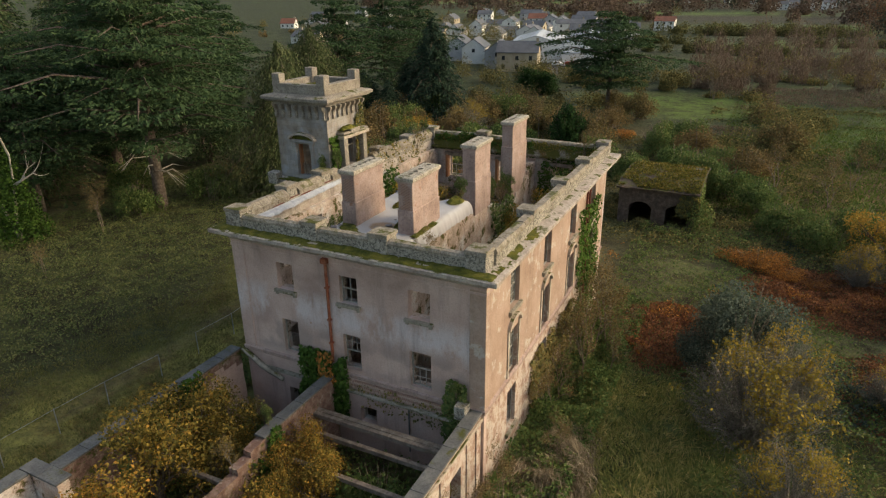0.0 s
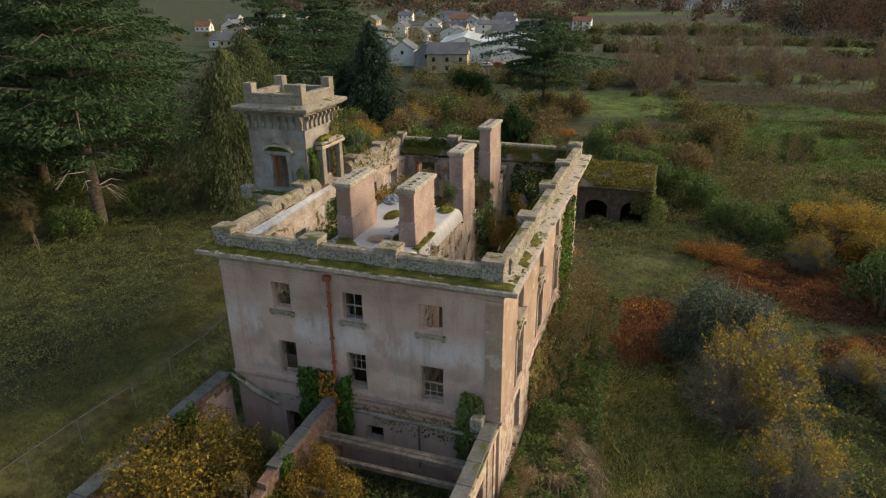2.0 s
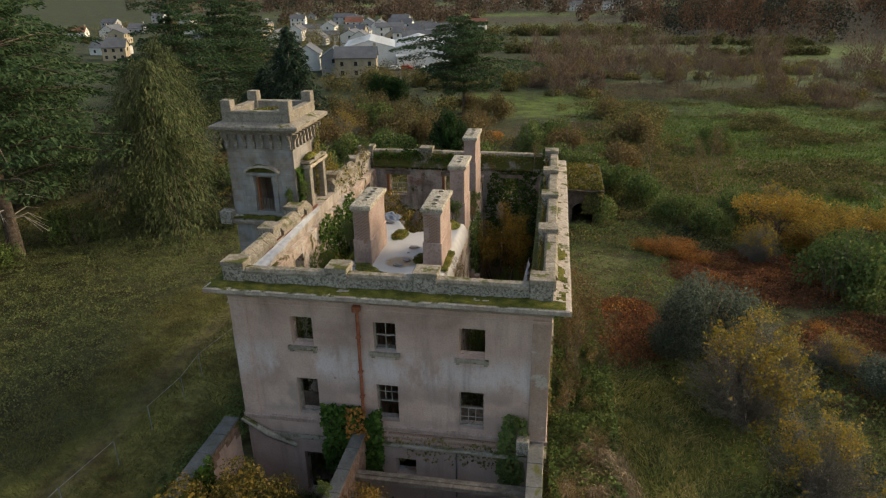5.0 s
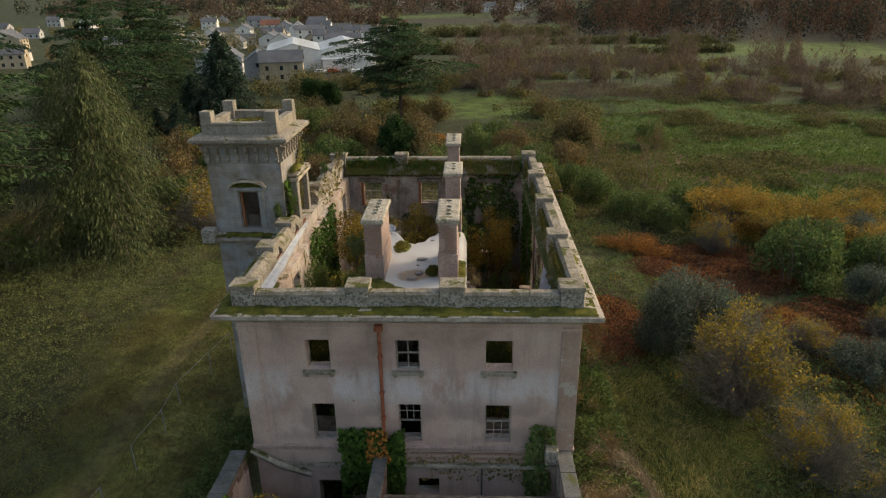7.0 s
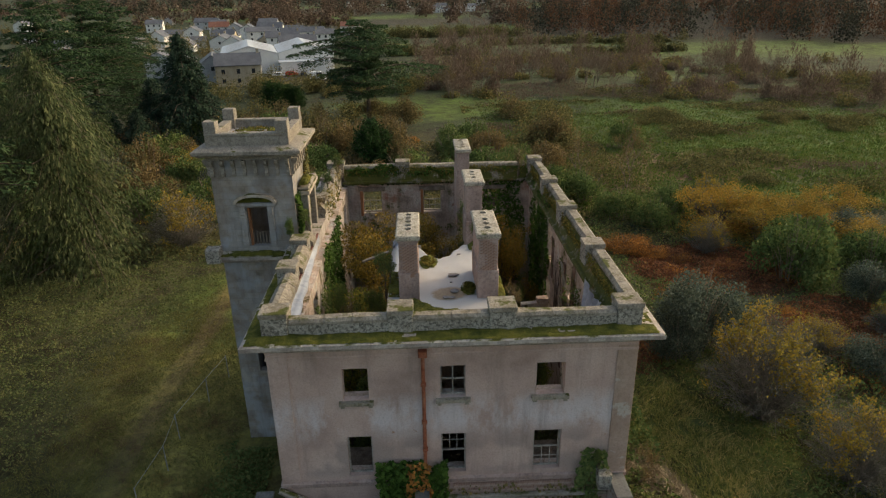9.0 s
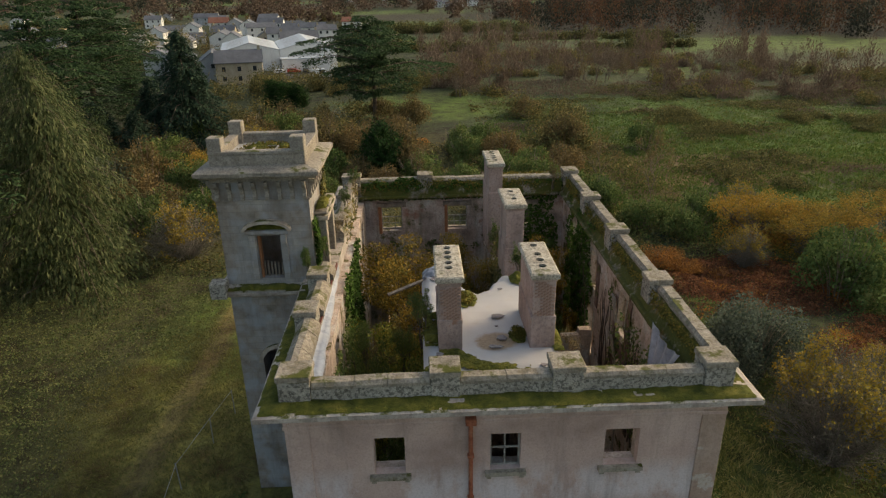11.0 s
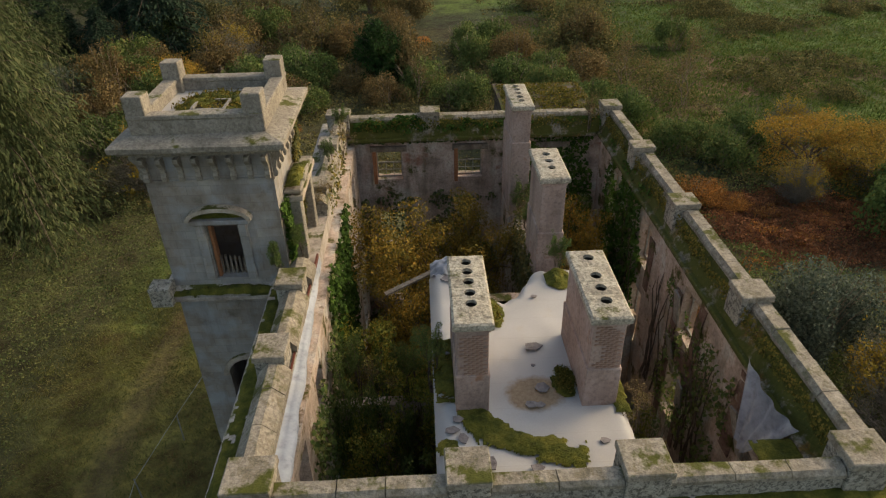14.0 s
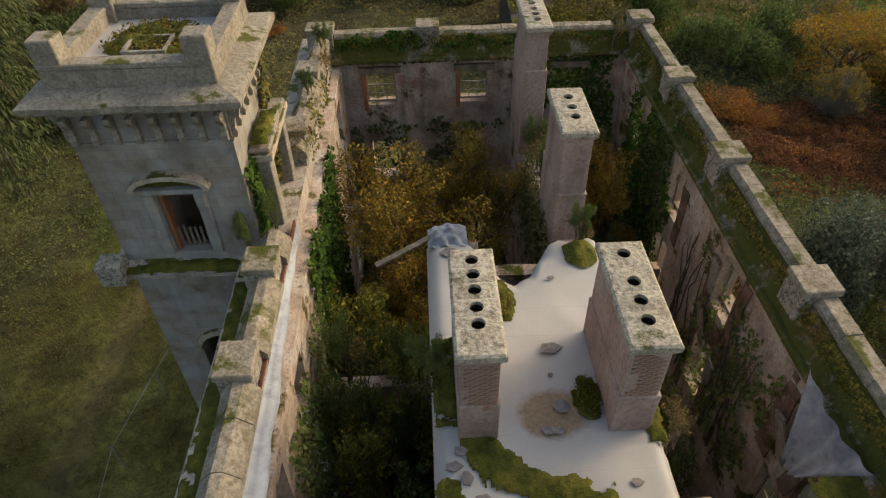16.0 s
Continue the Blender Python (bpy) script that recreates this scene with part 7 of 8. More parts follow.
def clear(x, y):
    """1 on open land, 0 under buildings and on the drive."""
    if -29.3 < x < -10.2 and 6 < y < 52.2 or -32 < x < -26 and 35 < y < 42 or -14 < x < -3.8 and 72.5 < y < 87:
        return 0.0
    return 1.0


def left_bramble(x, y):
    e = -43.5 + 3.5 * noise.noise(Vector((y * 0.12, 2, 0))) + (0 if y < 48 else 0.55 * (y - 48))
    return clear(x, y) * smooth(0, 4, e - x)


def bracken_beds(x, y):
    return max(patch(x, y, 9, 60, 7, 6.5), patch(x, y, -4, 48, 4, 5), patch(x, y, 15, 48, 7, 5), 0.5 * patch(x, y, 22, 42, 7, 6))


def grass_lane(x, y):
    """The open strip of grass that curves past the bushes."""
    return patch(x, y, -2.6 + 0.012 * (y - 24) ** 2 * (-1 if y > 24 else 0.4), y, 3.4, 1.0) * smooth(44, 38, y)


cover_cards("bramble", 71, 100000, -76, -34, 8, 70, left_bramble, 1.5, 0.18, L_BRAMBLE, "dark bramble thicket covering the ground")
cover_cards("undergrowth", 72, 60000, -72, 12, 66, 120, lambda x, y: clear(x, y) * (1 if noise.noise(Vector((x * 0.08, y * 0.08, 5))) > -0.2 else 0.25), 1.7, 0.28, L_OLIVE, "olive and brown autumn undergrowth")
cover_cards("bracken", 73, 46000, -12, 30, 34, 74, lambda x, y: clear(x, y) * bracken_beds(x, y), 1.2, 0.19, L_BRACKEN, "rust red dead bracken")
cover_cards("bracken", 84, 3500, -12, 34, 20, 74, lambda x, y: clear(x, y) * smooth(0.35, 0.6, noise.noise(Vector((x * 0.3, y * 0.3, 31))) + 0.2 * bracken_beds(x, y)) * (1 - grass_lane(x, y)), 1.3, 0.2, L_ORANGE, "sprays of orange leaves among the scrub")
cover_cards("bramble", 74, 100000, -10.4, 40, 12, 74, lambda x, y: clear(x, y) * (1 - 0.8 * bracken_beds(x, y)) * (1 - grass_lane(x, y)) * smooth(-0.75, 0.1, noise.noise(Vector((x * 0.13, y * 0.13, 2)))), 1.7, 0.19, L_GREEN, "green bramble and scrub beside the house")
cover_cards("bramble", 83, 36000, 4, 40, 20, 74, lambda x, y: (1 - bracken_beds(x, y)) * smooth(-0.1, 0.35, noise.noise(Vector((x * 0.1, y * 0.1, 9)))), 2.0, 0.2, L_GREYGREEN, "grey-green bramble mounds")
cover_cards("bramble", 75, 22000, -10.4, -6, 12, 52, clear, 2.2, 0.2, L_GREEN, "green scrub along the foot of the wall")
cover_cards("dry_canes", 85, 9000, -10.2, -4.5, 18, 34, lambda x, y: clear(x, y) * patch(x, y, -7.6, 27, 2.6, 6), 1.5, 0.8, L_DRY, "pale dry bramble canes", 0.2, 0.05, "undergrowth", True)
cover_cards("bramble", 76, 12000, -33.5, -27, 8, 36, lambda x, y: clear(x, y) * smooth(-33.5, -30.5, x), 1.0, 0.18, L_GREEN, "weeds along the foot of the wall")
cover_cards("grass", 77, 85000, -48, -28, 2, 66, lambda x, y: clear(x, y) * (1 - left_bramble(x, y)) * (0.35 if abs(x + 38.5 + 0.5 * math.sin(y * 0.2)) < 0.8 else 1), 0.22, 0.3, L_GRASS, "rough yellowing grass along the drive", 0.2, 0.1, "grass", True)
cover_cards("grass", 78, 60000, -9, 20, 8, 50, lambda x, y: clear(x, y) * (0.25 + 0.75 * grass_lane(x, y)), 0.5, 0.5, L_LONGGRASS, "long rough grass in leaning tussocks", 0.2, 0.09, "grass", True)
cover_cards("grass", 79, 120000, -6, 110, 76, 172, lambda x, y: smooth(190, 80, y), 0.5, 0.6, L_MARSH, "tussocky green marsh grass", 0.15, 0.16, "grass", True)
cover_cards("marsh_scrub", 86, 60000, -10, 112, 76, 176, lambda x, y: smooth(0.16, 0.5, noise.noise(Vector((x * 0.045, y * 0.075, 17))) + 0.35 * noise.noise(Vector((x * 0.16, y * 0.2, 18))) + 0.25 * smooth(-26, 4, y - marsh_edge(x)) + 0.3 * smooth(96, 80, y)), 1.3, 0.34, L_OLIVE, "low olive scrub over the marsh")
cover_cards("marsh_scrub", 87, 34000, -10, 112, 80, 190, lambda x, y: smooth(0.2, 0.55, noise.noise(Vector((x * 0.04, y * 0.08, 27))) + 0.35 * noise.noise(Vector((x * 0.16, y * 0.2, 28))) + 0.45 * smooth(-20, 6, y - marsh_edge(x))), 1.2, 0.6, L_TWIGGY, "low brown scrub over the marsh", 0.2, 0.14, "undergrowth", True)
cover_cards("rubble_weeds", 80, 12000, -25.8, -11.4, 27, 50.5, lambda x, y: 0.0 if -20.9 < x < -16.4 and y < 36 else 1.0, 1.6, 0.26, L_BRAMBLE, "dark brambles over the rubble inside the house")
cover_cards("rubble_weeds", 81, 9000, -27, -11.5, 8, 25.8, lambda x, y: 0.0 if abs(x + 20.2) < 0.4 else 1.0, 1.6, 0.24, L_GREEN, "brambles filling the roofless wing")


def ivy(name, seed, n, axis, at, u0, u1, z0, z1, sign, mat_, label, size=0.2, deep=0.18, thr=-0.1, owner=None):
    """Leaves clinging to a wall, thinning to a ragged edge."""
    rng = np.random.default_rng(seed)
    q = random.Random(seed)
    P = []
    tries = 0
    while len(P) < n and tries < n * 30:
        tries += 1
        u, z = q.uniform(u0, u1), q.uniform(z0, z1)
        e = min((u - u0), (u1 - u), (z1 - z)) / 0.9
        if noise.noise(Vector((u * 0.7, z * 0.5, seed))) + 0.3 * noise.noise(Vector((u * 2.3, z * 1.8, seed))) + min(0.35, e - 0.35) < thr:
            continue
        o = at + sign * (0.02 + deep * q.random() * (0.6 + 0.6 * noise.noise(Vector((u * 1.3, z * 1.3, 1)))))
        P.append((u, o, z) if axis == "x" else (o, u, z))
    P = np.array(P)
    N = rng.normal(size=P.shape) * 0.5 + (np.array([0, sign, 0.4]) if axis == "x" else np.array([sign, 0, 0.4]))
    return solo(name, np_mesh(name, *cards(P, N, size * rng.uniform(0.6, 1.4, len(P)), 0.75, rng), mat_), None, label, "ivy", kind="stuff")


ivy("ivy", 110, 900, "y", -5.0, 74, 80, -1.0, 3.2, 1, L_GREEN, "creeper on the outbuilding", 0.3, 0.6, -0.3)
ivy("ivy", 111, 900, "x", 73.5, -7.0, -4.6, 0.5, 3.6, -1, L_GOLD, "creeper over the outbuilding corner", 0.25, 0.5, -0.2)
ivy("ivy", 112, 260, "x", Y0 - 0.09, -19.3, -12.0, 2.4, 4.3, -1, L_OLIVE, "weeds on the ledge of the house wall", 0.16, 0.25, 0.15)
ivy("ivy", 113, 2600, "y", X0 + 1.1, 29.5, 37.0, 2.0, 10.5, 1, L_GREEN, "creeper on the inner west wall", 0.18, 0.35, 0.05)
ivy("moss_tufts", 114, 4200, "y", -11.26, 27.0, 50.4, 12.0, 13.05, -1, L_MOSS, "brown and green moss tufts on the parapet slope", 0.1, 0.12, -0.35)
ivy("moss_tufts", 115, 1800, "x", 50.5, -25.7, -11.6, 12.0, 13.05, -1, L_MOSS, "moss tufts on the rear parapet slope", 0.1, 0.15, -0.35)
ivy("ivy", 91, 5000, "y", X0 + 1.1, 36.0, 43.5, 1.0, 11.8, 1, L_IVY, "green ivy on the inner west wall", 0.22, 0.4)
ivy("ivy", 92, 4500, "y", X1 - 0.72, 41.5, 48.5, 2.0, 12.4, -1, L_IVY, "ivy on the inner east wall", 0.2, 0.35)
ivy("ivy", 93, 3500, "x", Y1 - 0.72, -16.2, -11.5, 3.0, 12.8, -1, L_IVY, "dark ivy on the inner rear wall", 0.2, 0.35)
ivy("ivy", 94, 2600, "x", Y1 - 0.8, -26.0, -16.5, 11.6, 13.2, -1, L_IVY, "ivy over the rear parapet", 0.18, 0.3)
ivy("ivy", 95, 1600, "x", Y1 - 0.72, -26.0, -17.0, 3.0, 8.5, -1, L_BRAMBLE, "ivy on the inner rear wall", 0.2, 0.3, 0.1)
ivy("ivy", 96, 3500, "y", X1 + 0.02, 43.2, 49.5, 0.0, 10.0, 1, L_IVY, "ivy climbing the sunlit side wall", 0.22, 0.4)
ivy("ivy", 97, 3000, "y", X1 + 0.02, 33.0, 43.0, -1.0, 3.6, 1, L_OLIVE, "creeper on the foot of the side wall", 0.22, 0.4, 0.05)
ivy("ivy", 98, 900, "y", TX1 + 0.02, 39.6, 40.8, 12.5, 17.4, 1, L_GOLD, "yellow-green ivy on the tower corner", 0.18, 0.25, -0.3)
ivy("ivy", 99, 700, "y", TX1 + 0.02, 36.4, 37.5, 12.0, 15.2, 1, L_IVY, "ivy at the tower corner", 0.18, 0.3, -0.3)
ivy("ivy", 100, 2800, "x", Y0 - 0.09, -22.3, -19.0, 1.4, 5.5, -1, L_IVY, "green creeper on the house wall", 0.22, 0.6, -0.4)
ivy("ivy", 101, 160, "x", Y0 - 0.35, -20.9, -19.7, 3.7, 5.6, -1, L_ORANGE, "russet creeper on the house wall", 0.2, 0.4, -0.4)
ivy("ivy", 102, 1100, "x", Y0 - 0.09, -13.0, -11.5, 0.8, 5.9, -1, L_GREEN, "olive creeper on the house wall", 0.2, 0.4, -0.3)
ivy("ivy", 104, 1600, "y", -27.15, 18.5, 22.5, 0.0, 4.4, 1, L_IVY, "ivy over the broken wing wall", 0.22, 0.5, -0.3)
ivy("ivy", 105, 1300, "y", -19.9, 18.5, 21.0, 0.5, 4.2, 1, L_IVY, "bright ivy on the dividing wall", 0.2, 0.4, -0.2)
ivy("ivy", 106, 1500, "y", -17.1, 37.0, 44.0, 7.0, 11.2, -1, L_OLIVE, "creeper on the spine wall", 0.2, 0.35, 0.0)
ivy("ivy", 107, 1500, "y", -16.35, 40.5, 45.0, 5.0, 10.5, 1, L_GREEN, "creeper on the spine wall", 0.2, 0.6, -0.2)
ivy("ivy", 108, 700, "y", X0 + 0.5, 41.5, 50.0, 11.6, 13.4, 1, L_GOLD, "creeper over the broken parapet", 0.18, 0.4, 0.0)
ivy("ivy", 109, 1200, "y", X1 - 0.72, 31.0, 38.0, 4.5, 10.5, -1, L_GREEN, "green creeper hanging on the inner wall", 0.18, 0.3, 0.12)


def tufts(name, seed, n, x0, x1, y0, y1, z, label, size=0.07):
    """Short moss and grass tufts over a cushion."""
    rng = np.random.default_rng(seed)
    a, q = rng.uniform(0, 6.28, n), np.sqrt(rng.random(n)) * rng.uniform(0.75, 1.1, n)
    P = np.stack([(x0 + x1) / 2 + (x1 - x0) / 2 * q * np.cos(a), (y0 + y1) / 2 + (y1 - y0) / 2 * q * np.sin(a), z + 0.1 * (1.1 - q ** 2) * rng.random(n)], 1)
    return solo(name, np_mesh(name, *cards(P, rng.normal(size=P.shape) + (0, 0, 0.6), size * rng.uniform(0.5, 1.5, n), 0.5, rng), L_MOSS), None, label, "moss", kind="stuff")


tufts("moss_tufts", 3, 700, -18.0, -17.3, 29.7, 30.9, 12.25, "moss tufts beside the chimney")
tufts("moss_tufts", 4, 900, -20.0, -19.2, 33.0, 34.5, 12.22, "moss tufts at the torn roof edge")
tufts("moss_tufts", 5, 900, -30.5, -27.7, 37.4, 40.1, 18.4, "moss and grass tufts on the tower roof", 0.12)
tufts("moss_tufts", 6, 700, -21.7, -20.95, 29.7, 32.4, 12.15, "moss tufts beside the chimney", 0.12)

rng_ = np.random.default_rng(88)
P = np.stack([rng_.uniform(-13.6, -4.8, 5200), 73.2 + 11.5 * rng_.random(5200) ** 1.3, np.zeros(5200)], 1)
P = P[np.array([noise.noise(Vector((p[0] * 0.45, p[1] * 0.45, 3.0))) + 0.25 * rng_.random() > -0.12 for p in P])]
P[:, 2] = 3.4 + 0.5 * (1 - (2 * (P[:, 1] - 79.2) / 12.6) ** 2) + 0.22 * rng_.random(len(P))
solo("roof_weeds", np_mesh("roof_weeds", *cards(P, rng_.normal(size=P.shape) + (0, 0, 0.8), rng_.uniform(0.15, 0.4, len(P)), 0.5, rng_), L_MOSS), None, "golden moss and weeds over the outbuilding roof", "moss", kind="stuff")
for k, (x, y, r, h) in enumerate(((-14.3, 74.5, 1.1, 2.6), (-4.4, 73.6, 1.4, 3.2), (-10.6, 72.6, 0.9, 0.9))):
    P, N = blob_points([(x, y, GROUND + h * 0.5, r, r, h * 0.6)], 1500, rng_)
    solo("creeper", np_mesh("creeper", *cards(P, N, rng_.uniform(0.15, 0.3, 1500), 0.6, rng_), L_OLIVE if k != 1 else L_GREEN), None, "rank creeper against the outbuilding wall", "creeper", kind="stuff")

# small self-sown plants on ledges and walls
for x, y, z, k in ((-16.7, 36.3, 11.5, 0.24), (-16.8, 41.6, 9.6, 0.3), (-16.7, 44.5, 8.6, 0.36), (-26.4, 36.6, 12.6, 0.2), (-27.2, 36.0, 11.9, 0.24), (-26.2, 44.6, 12.6, 0.2), (-26.1, 49.2, 12.4, 0.22), (-21.7, 31.0, 11.3, 0.3), (-24.6, 34.8, 6.9, 0.4), (-22.6, 34.8, 6.9, 0.36), (-20.3, 20.4, 3.6, 0.2), (-12.0, 25.5, 4.6, 0.16), (-12.2, 50.3, 12.2, 0.2)):
    copy_thing(GI, Matrix.LocRotScale((x, y, z), Euler((0, 0, x * 7)), (k * 1.25, k * 1.25, k)))
for x, y, z, k in ((-15.6, 29.4, 10.6, 0.28), (-16.6, 36.5, 11.6, 0.22), (-12.3, 50.2, 12.1, 0.3), (-25.9, 47.5, 12.2, 0.26), (-26.2, 41.2, 12.3, 0.22), (-16.6, 43.2, 8.8, 0.4), (-24.0, 34.8, 6.8, 0.35), (-20.2, 17.6, 3.2, 0.3), (-11.1, 21.5, 0.0, 0.4)):
    copy_thing(BT, Matrix.LocRotScale((x, y, z), Euler((0, 0, x * 5)), (k, k, k)))

# ---- town ----


def gable_house(x, y, turn, L, W, H, rise, wall_m, roof_m, label, cols=4, floors=2, chimneys=1):
    """Plain house: walls, pitched roof with eaves, windows, a door and chimneys."""
    h = thing("town_house", (x, y, land(x, y)), label, "house", "houses of the town")
    h.rotation_euler = (0, 0, radians(turn))
    bm = bmesh.new()
    bm_box(bm, -L / 2, L / 2, -W / 2, W / 2, -0.5, H)
    for s in (-1, 1):
        g = [bm.verts.new((s * L / 2, -W / 2, H)), bm.verts.new((s * L / 2, W / 2, H)), bm.verts.new((s * L / 2, 0, H + rise))]
        bm.faces.new(g)
    part("wall", bm, wall_m, h, local=True)
    rf_ = bmesh.new()
    e = 0.35
    k = rise / (W / 2)
    for s in (-1, 1):
        vs = [rf_.verts.new(p) for p in ((-L / 2 - e, s * (W / 2 + e), H - k * e + 0.05), (L / 2 + e, s * (W / 2 + e), H - k * e + 0.05), (L / 2 + e, 0, H + rise + 0.05), (-L / 2 - e, 0, H + rise + 0.05))]
        up = [rf_.verts.new(v.co + Vector((0, 0, 0.18))) for v in vs]
        rf_.faces.new(vs)
        rf_.faces.new(up)
        for i in range(4):
            rf_.faces.new([vs[i], vs[(i + 1) % 4], up[(i + 1) % 4], up[i]])
    bmesh.ops.recalc_face_normals(rf_, faces=rf_.faces)
    part("roof", rf_, roof_m, h, local=True)
    for f in range(floors):
        for c in range(cols):
            u = -L / 2 + L * (c + 0.5) / cols
            z = 0.9 + 2.7 * f
            if z + 1.3 > H:
                continue
            for s in (-1, 1):
                part("window", box(u - 0.5, u + 0.5, s * W / 2 - 0.04, s * W / 2 + 0.04, z, z + 1.3), M_PANE_FAR, h, local=True)
    for s in (-1, 1):
        part("window", box(s * L / 2 - 0.04, s * L / 2 + 0.04, -0.5, 0.5, H - 1.6, H - 0.4), M_PANE_FAR, h, local=True)
    for c in range(chimneys):
        u = (L / 2 - 0.6) * (1 if c == 0 else -1)
        part("chimney", box(u - 0.4, u + 0.4, -0.35, 0.35, H + rise - 0.6, H + rise + 1.2), M_HOUSE_B, h, local=True)
    return h


gable_house(-74, 206, 12, 13, 9, 6.0, 3.0, M_HOUSE_B, M_ROOF_A, "buff stone house with a slate roof", 3)
gable_house(-84, 214, 105, 15, 8, 5.5, 2.8, M_HOUSE_C, M_ROOF_A, "grey rendered house with a slate roof", 4)
gable_house(-96, 222, 105, 14, 8, 5.5, 2.8, M_HOUSE_A, M_ROOF_A, "white terraced house with a slate roof", 4)
gable_house(-107, 232, 105, 16, 8, 5.5, 2.8, M_HOUSE_C, M_ROOF_A, "grey terraced house with a slate roof", 5)
# industrial shed: three shallow roofs side by side
shed = thing("industrial_shed", (-72, 252, land(-72, 252)), "large pale metal shed with sheeted roofs", "shed")
shed.rotation_euler = (0, 0, radians(14))
for k in range(2):
    x0_, x1_ = -19 + 19 * k, -0.2 + 19 * k
    bm = box(x0_, x1_, -20, 14, -0.5, 6.5)
    part("wall", bm, M_HOUSE_A, shed, "white cladding", local=True)
    xm = (x0_ + x1_) / 2
    for a, b in ((x0_, xm), (xm, x1_)):
        za, zb = (6.5, 9.0) if b == xm else (9.0, 6.5)
        bm = bmesh.new()
        lo = [bm.verts.new(p) for p in ((a, -20.3, za), (b, -20.3, zb), (b, 14.3, zb), (a, 14.3, za))]
        hi = [bm.verts.new(v.co + Vector((0, 0, 0.2))) for v in lo]
        bm.faces.new(lo)
        bm.faces.new(hi)
        for i in range(4):
            bm.faces.new([lo[i], lo[(i + 1) % 4], hi[(i + 1) % 4], hi[i]])
        bmesh.ops.recalc_face_normals(bm, faces=bm.faces)
        part("roof", bm, M_SHEET, shed, "pale blue-grey sheeting", local=True)
        for i in range(9):
            y = -17 + 3.6 * i
            m = 0.5
            zz = (za + zb) / 2
            t0, t1 = 0.2, 0.8
            bm = bmesh.new()
            q = [bm.verts.new((a + (b - a) * t, yy, za + (zb - za) * t + 0.24)) for t, yy in ((t0, y), (t1, y), (t1, y + 0.9), (t0, y + 0.9))]
            bm.faces.new(q)
            part("rooflight", bm, M_HOUSE_C, shed, local=True)
    bm = bmesh.new()
    g = [bm.verts.new(p) for p in ((x0_, -20.0, 6.5), (x1_, -20.0, 6.5), (xm, -20.0, 9.0))]
    bm.faces.new(g)
    part("gable", bm, M_HOUSE_A, shed, local=True)
    part("door", box(xm - 2, xm + 2, -20.12, -20.02, 0, 4.2), M_HOUSE_C, shed, local=True)
part("lean_to", box(0, 17, -27, -20.3, -0.5, 4.0), M_HOUSE_A, shed, local=True)
part("lean_to_roof", box(-0.3, 17.3, -27.3, -20.3, 4.0, 4.25), M_SHEET, shed, local=True)
yard = bmesh.new()
bmesh.ops.create_grid(yard, x_segments=12, y_segments=8, size=0.5)
for v in yard.verts:
    v.co = Vector((-58 + 36 * v.co.x, 221 + 22 * v.co.y, land(-58 + 36 * v.co.x, 221 + 22 * v.co.y) + 0.08))
solo("yard", yard, M_ASPHALT, "asphalt yard in front of the shed", kind="structure")


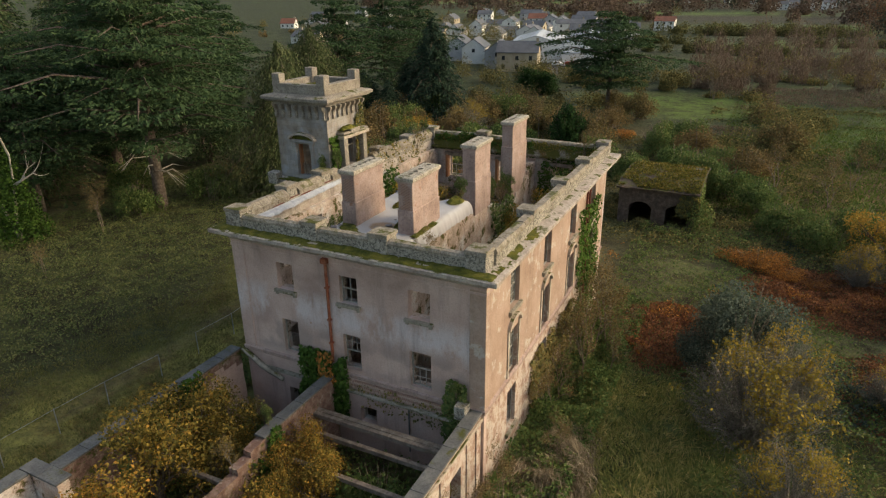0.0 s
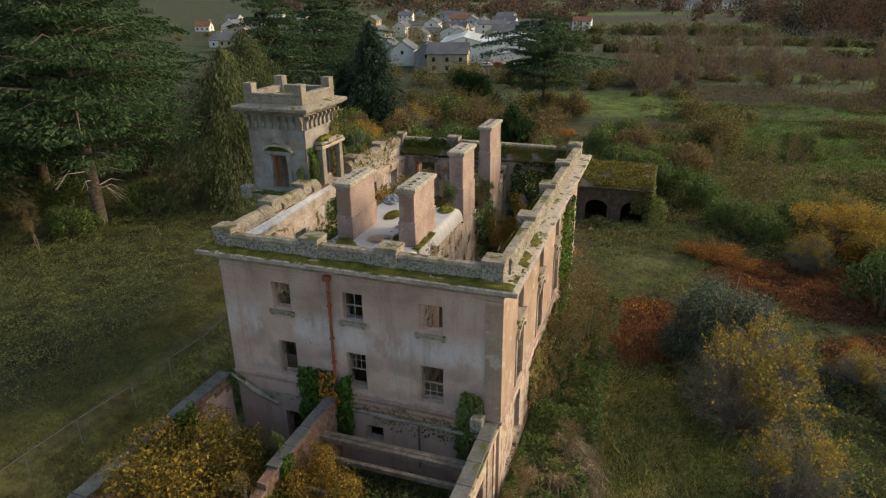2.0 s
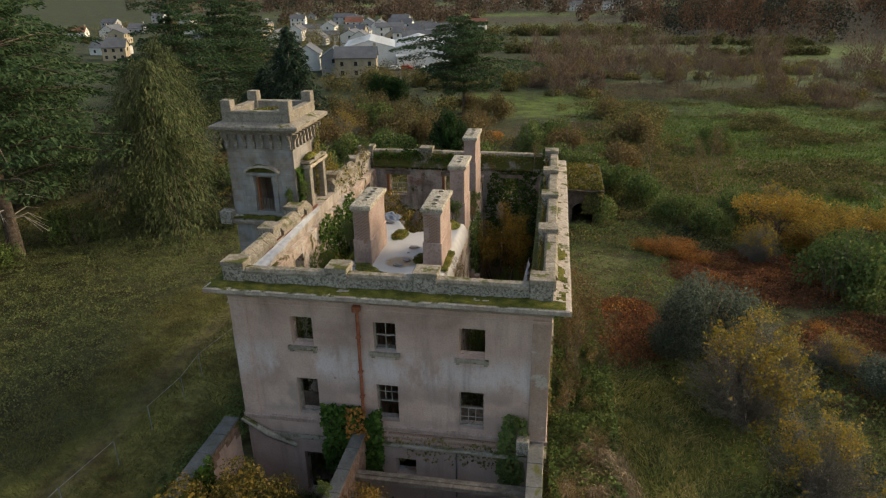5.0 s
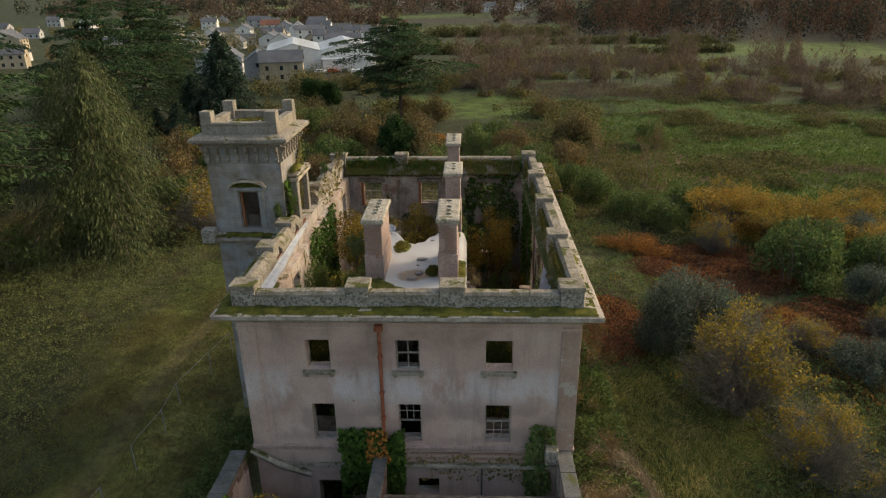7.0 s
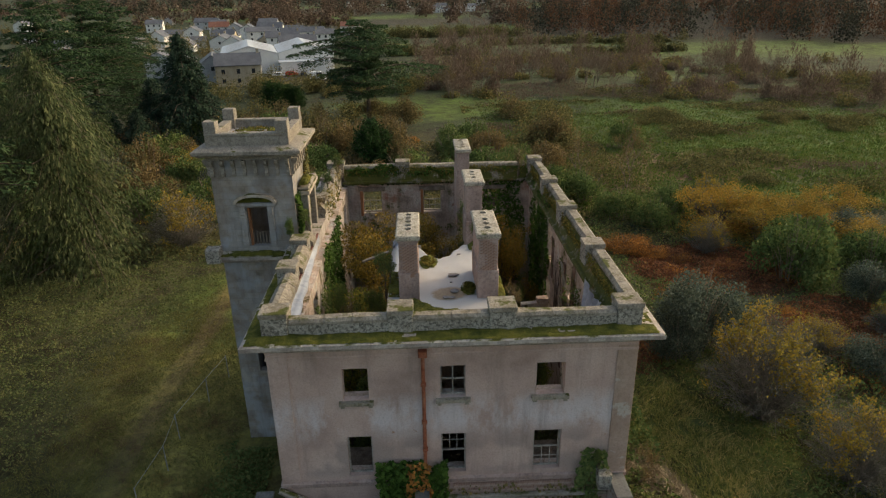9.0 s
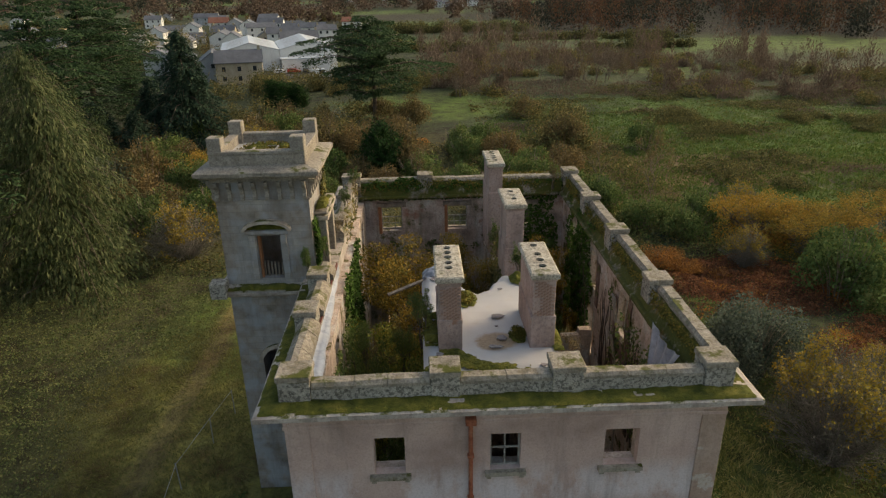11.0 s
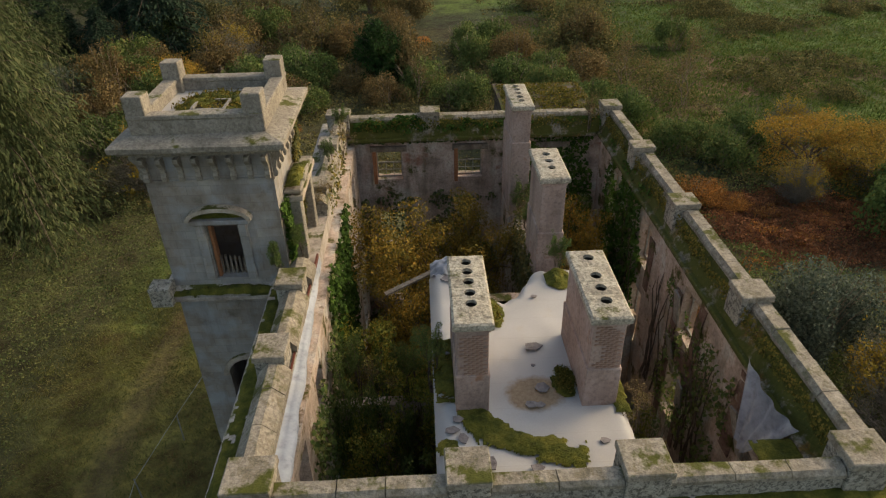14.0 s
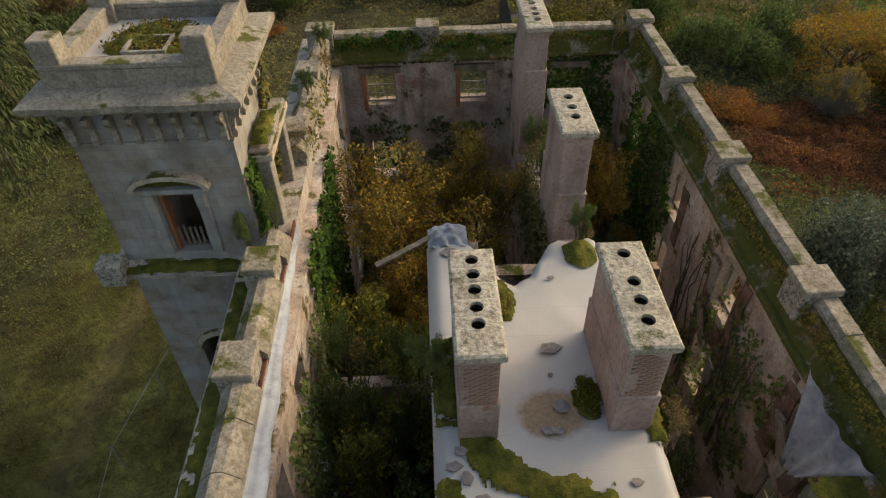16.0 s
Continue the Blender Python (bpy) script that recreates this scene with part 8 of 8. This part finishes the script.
def car(x, y, turn, paint, label, van=False):
    c = thing("parked_van" if van else "parked_car", (x, y, land(x, y) + 0.1), label, "van" if van else "car", "vehicles in the yard")
    c.rotation_euler = (0, 0, radians(turn))
    L, W, H = (5.4, 2.0, 2.4) if van else (4.3, 1.75, 1.45)
    bm = bmesh.new()
    prof = [(-L / 2, 0.35), (L / 2, 0.35), (L / 2, 0.8), (L / 2 - 0.9, 0.95), (L / 2 - 1.6, H), (-L / 2 + (0.1 if van else 0.6), H), (-L / 2, 0.95)]
    a = [bm.verts.new((u, -W / 2, z)) for u, z in prof]
    b = [bm.verts.new((u, W / 2, z)) for u, z in prof]
    for k in range(len(prof)):
        bm.faces.new([a[k], a[(k + 1) % 7], b[(k + 1) % 7], b[k]])
    bm.faces.new(a)
    bm.faces.new(b)
    bmesh.ops.recalc_face_normals(bm, faces=bm.faces)
    bmesh.ops.bevel(bm, geom=bm.edges[:], offset=0.08, segments=1, affect="EDGES")
    part("body", bm, paint, c, local=True)
    for s in (-1, 1):
        part("window", box(-L * (0.1 if van else 0.25), L / 2 - 1.5, s * W / 2 - 0.02, s * W / 2 + 0.02, 0.98, H - 0.15), M_PANE_FAR, c, local=True)
        for u in (-L * 0.3, L * 0.3):
            wv, wf = tube([(u, s * W / 2 - 0.12, 0.33), (u, s * W / 2 + 0.05, 0.33)], [0.33, 0.33], 12)
            part("wheel", np_mesh("wheel", wv, wf, M_RUBBER), None, c, local=True)


car(-51.5, 214, 10, M_CARWHITE, "white panel van parked in the yard", True)
car(-48.5, 211, 40, M_CARWHITE, "white car parked in the yard")
car(-62, 226, 0, M_CARRED, "red car parked by the shed")
car(-66, 224, 5, M_CARWHITE, "white car parked by the shed")
car(-58, 227, 90, M_CARDARK, "dark car parked by the shed")
rt = random.Random(17)
kinds = [(M_HOUSE_A, M_ROOF_A, "white rendered house with a slate roof"), (M_HOUSE_A, M_ROOF_B, "white rendered house with a brown tiled roof"), (M_HOUSE_C, M_ROOF_A, "grey rendered house with a slate roof"), (M_HOUSE_B, M_ROOF_A, "buff stone house with a slate roof")]
spots = [(-110, 320), (-96, 345), (-72, 300), (-134, 345), (-145, 388), (-118, 352), (-104, 372), (-88, 388), (-76, 360), (-66, 345), (-130, 420), (-142, 430), (-108, 418), (-170, 335), (-188, 345), (-121, 376), (-100, 300), (-116, 396), (-98, 438), (-84, 330), (-128, 322), (-150, 350), (-140, 300), (-160, 404), (-180, 370), (-200, 420), (-223, 535), (-224, 575), (-190, 250), (-205, 268), (-222, 290), (-243, 330), (-262, 352), (-284, 408), (-300, 372), (-318, 430), (-343, 529), (-300, 500), (-260, 470), (-175, 300), (-158, 270), (-240, 400), (-120, 470), (-60, 420), (-150, 460), (-170, 500), (-200, 480),
         (0, 725), (12, 735), (24, 728), (-12, 745), (40, 740), (10, 800), (34, 860), (-30, 860), (60, 830), (80, 900), (-60, 900), (150, 760), (170, 770), (200, 790), (-105, 900), (-90, 980)]
for i, (x, y) in enumerate(spots):
    a, b, c = kinds[0] if y > 700 else kinds[rt.choice([0, 0, 1, 2, 0, 3, 2])]
    gable_house(x, y, rt.choice([0, 10, 15, 95, 100, 20]), rt.uniform(9, 17), rt.uniform(7, 9), rt.choice([3.2, 5.4, 5.4]), rt.uniform(2.0, 3.0), a, b, c, 3, 2, rt.choice([0, 1, 2]))
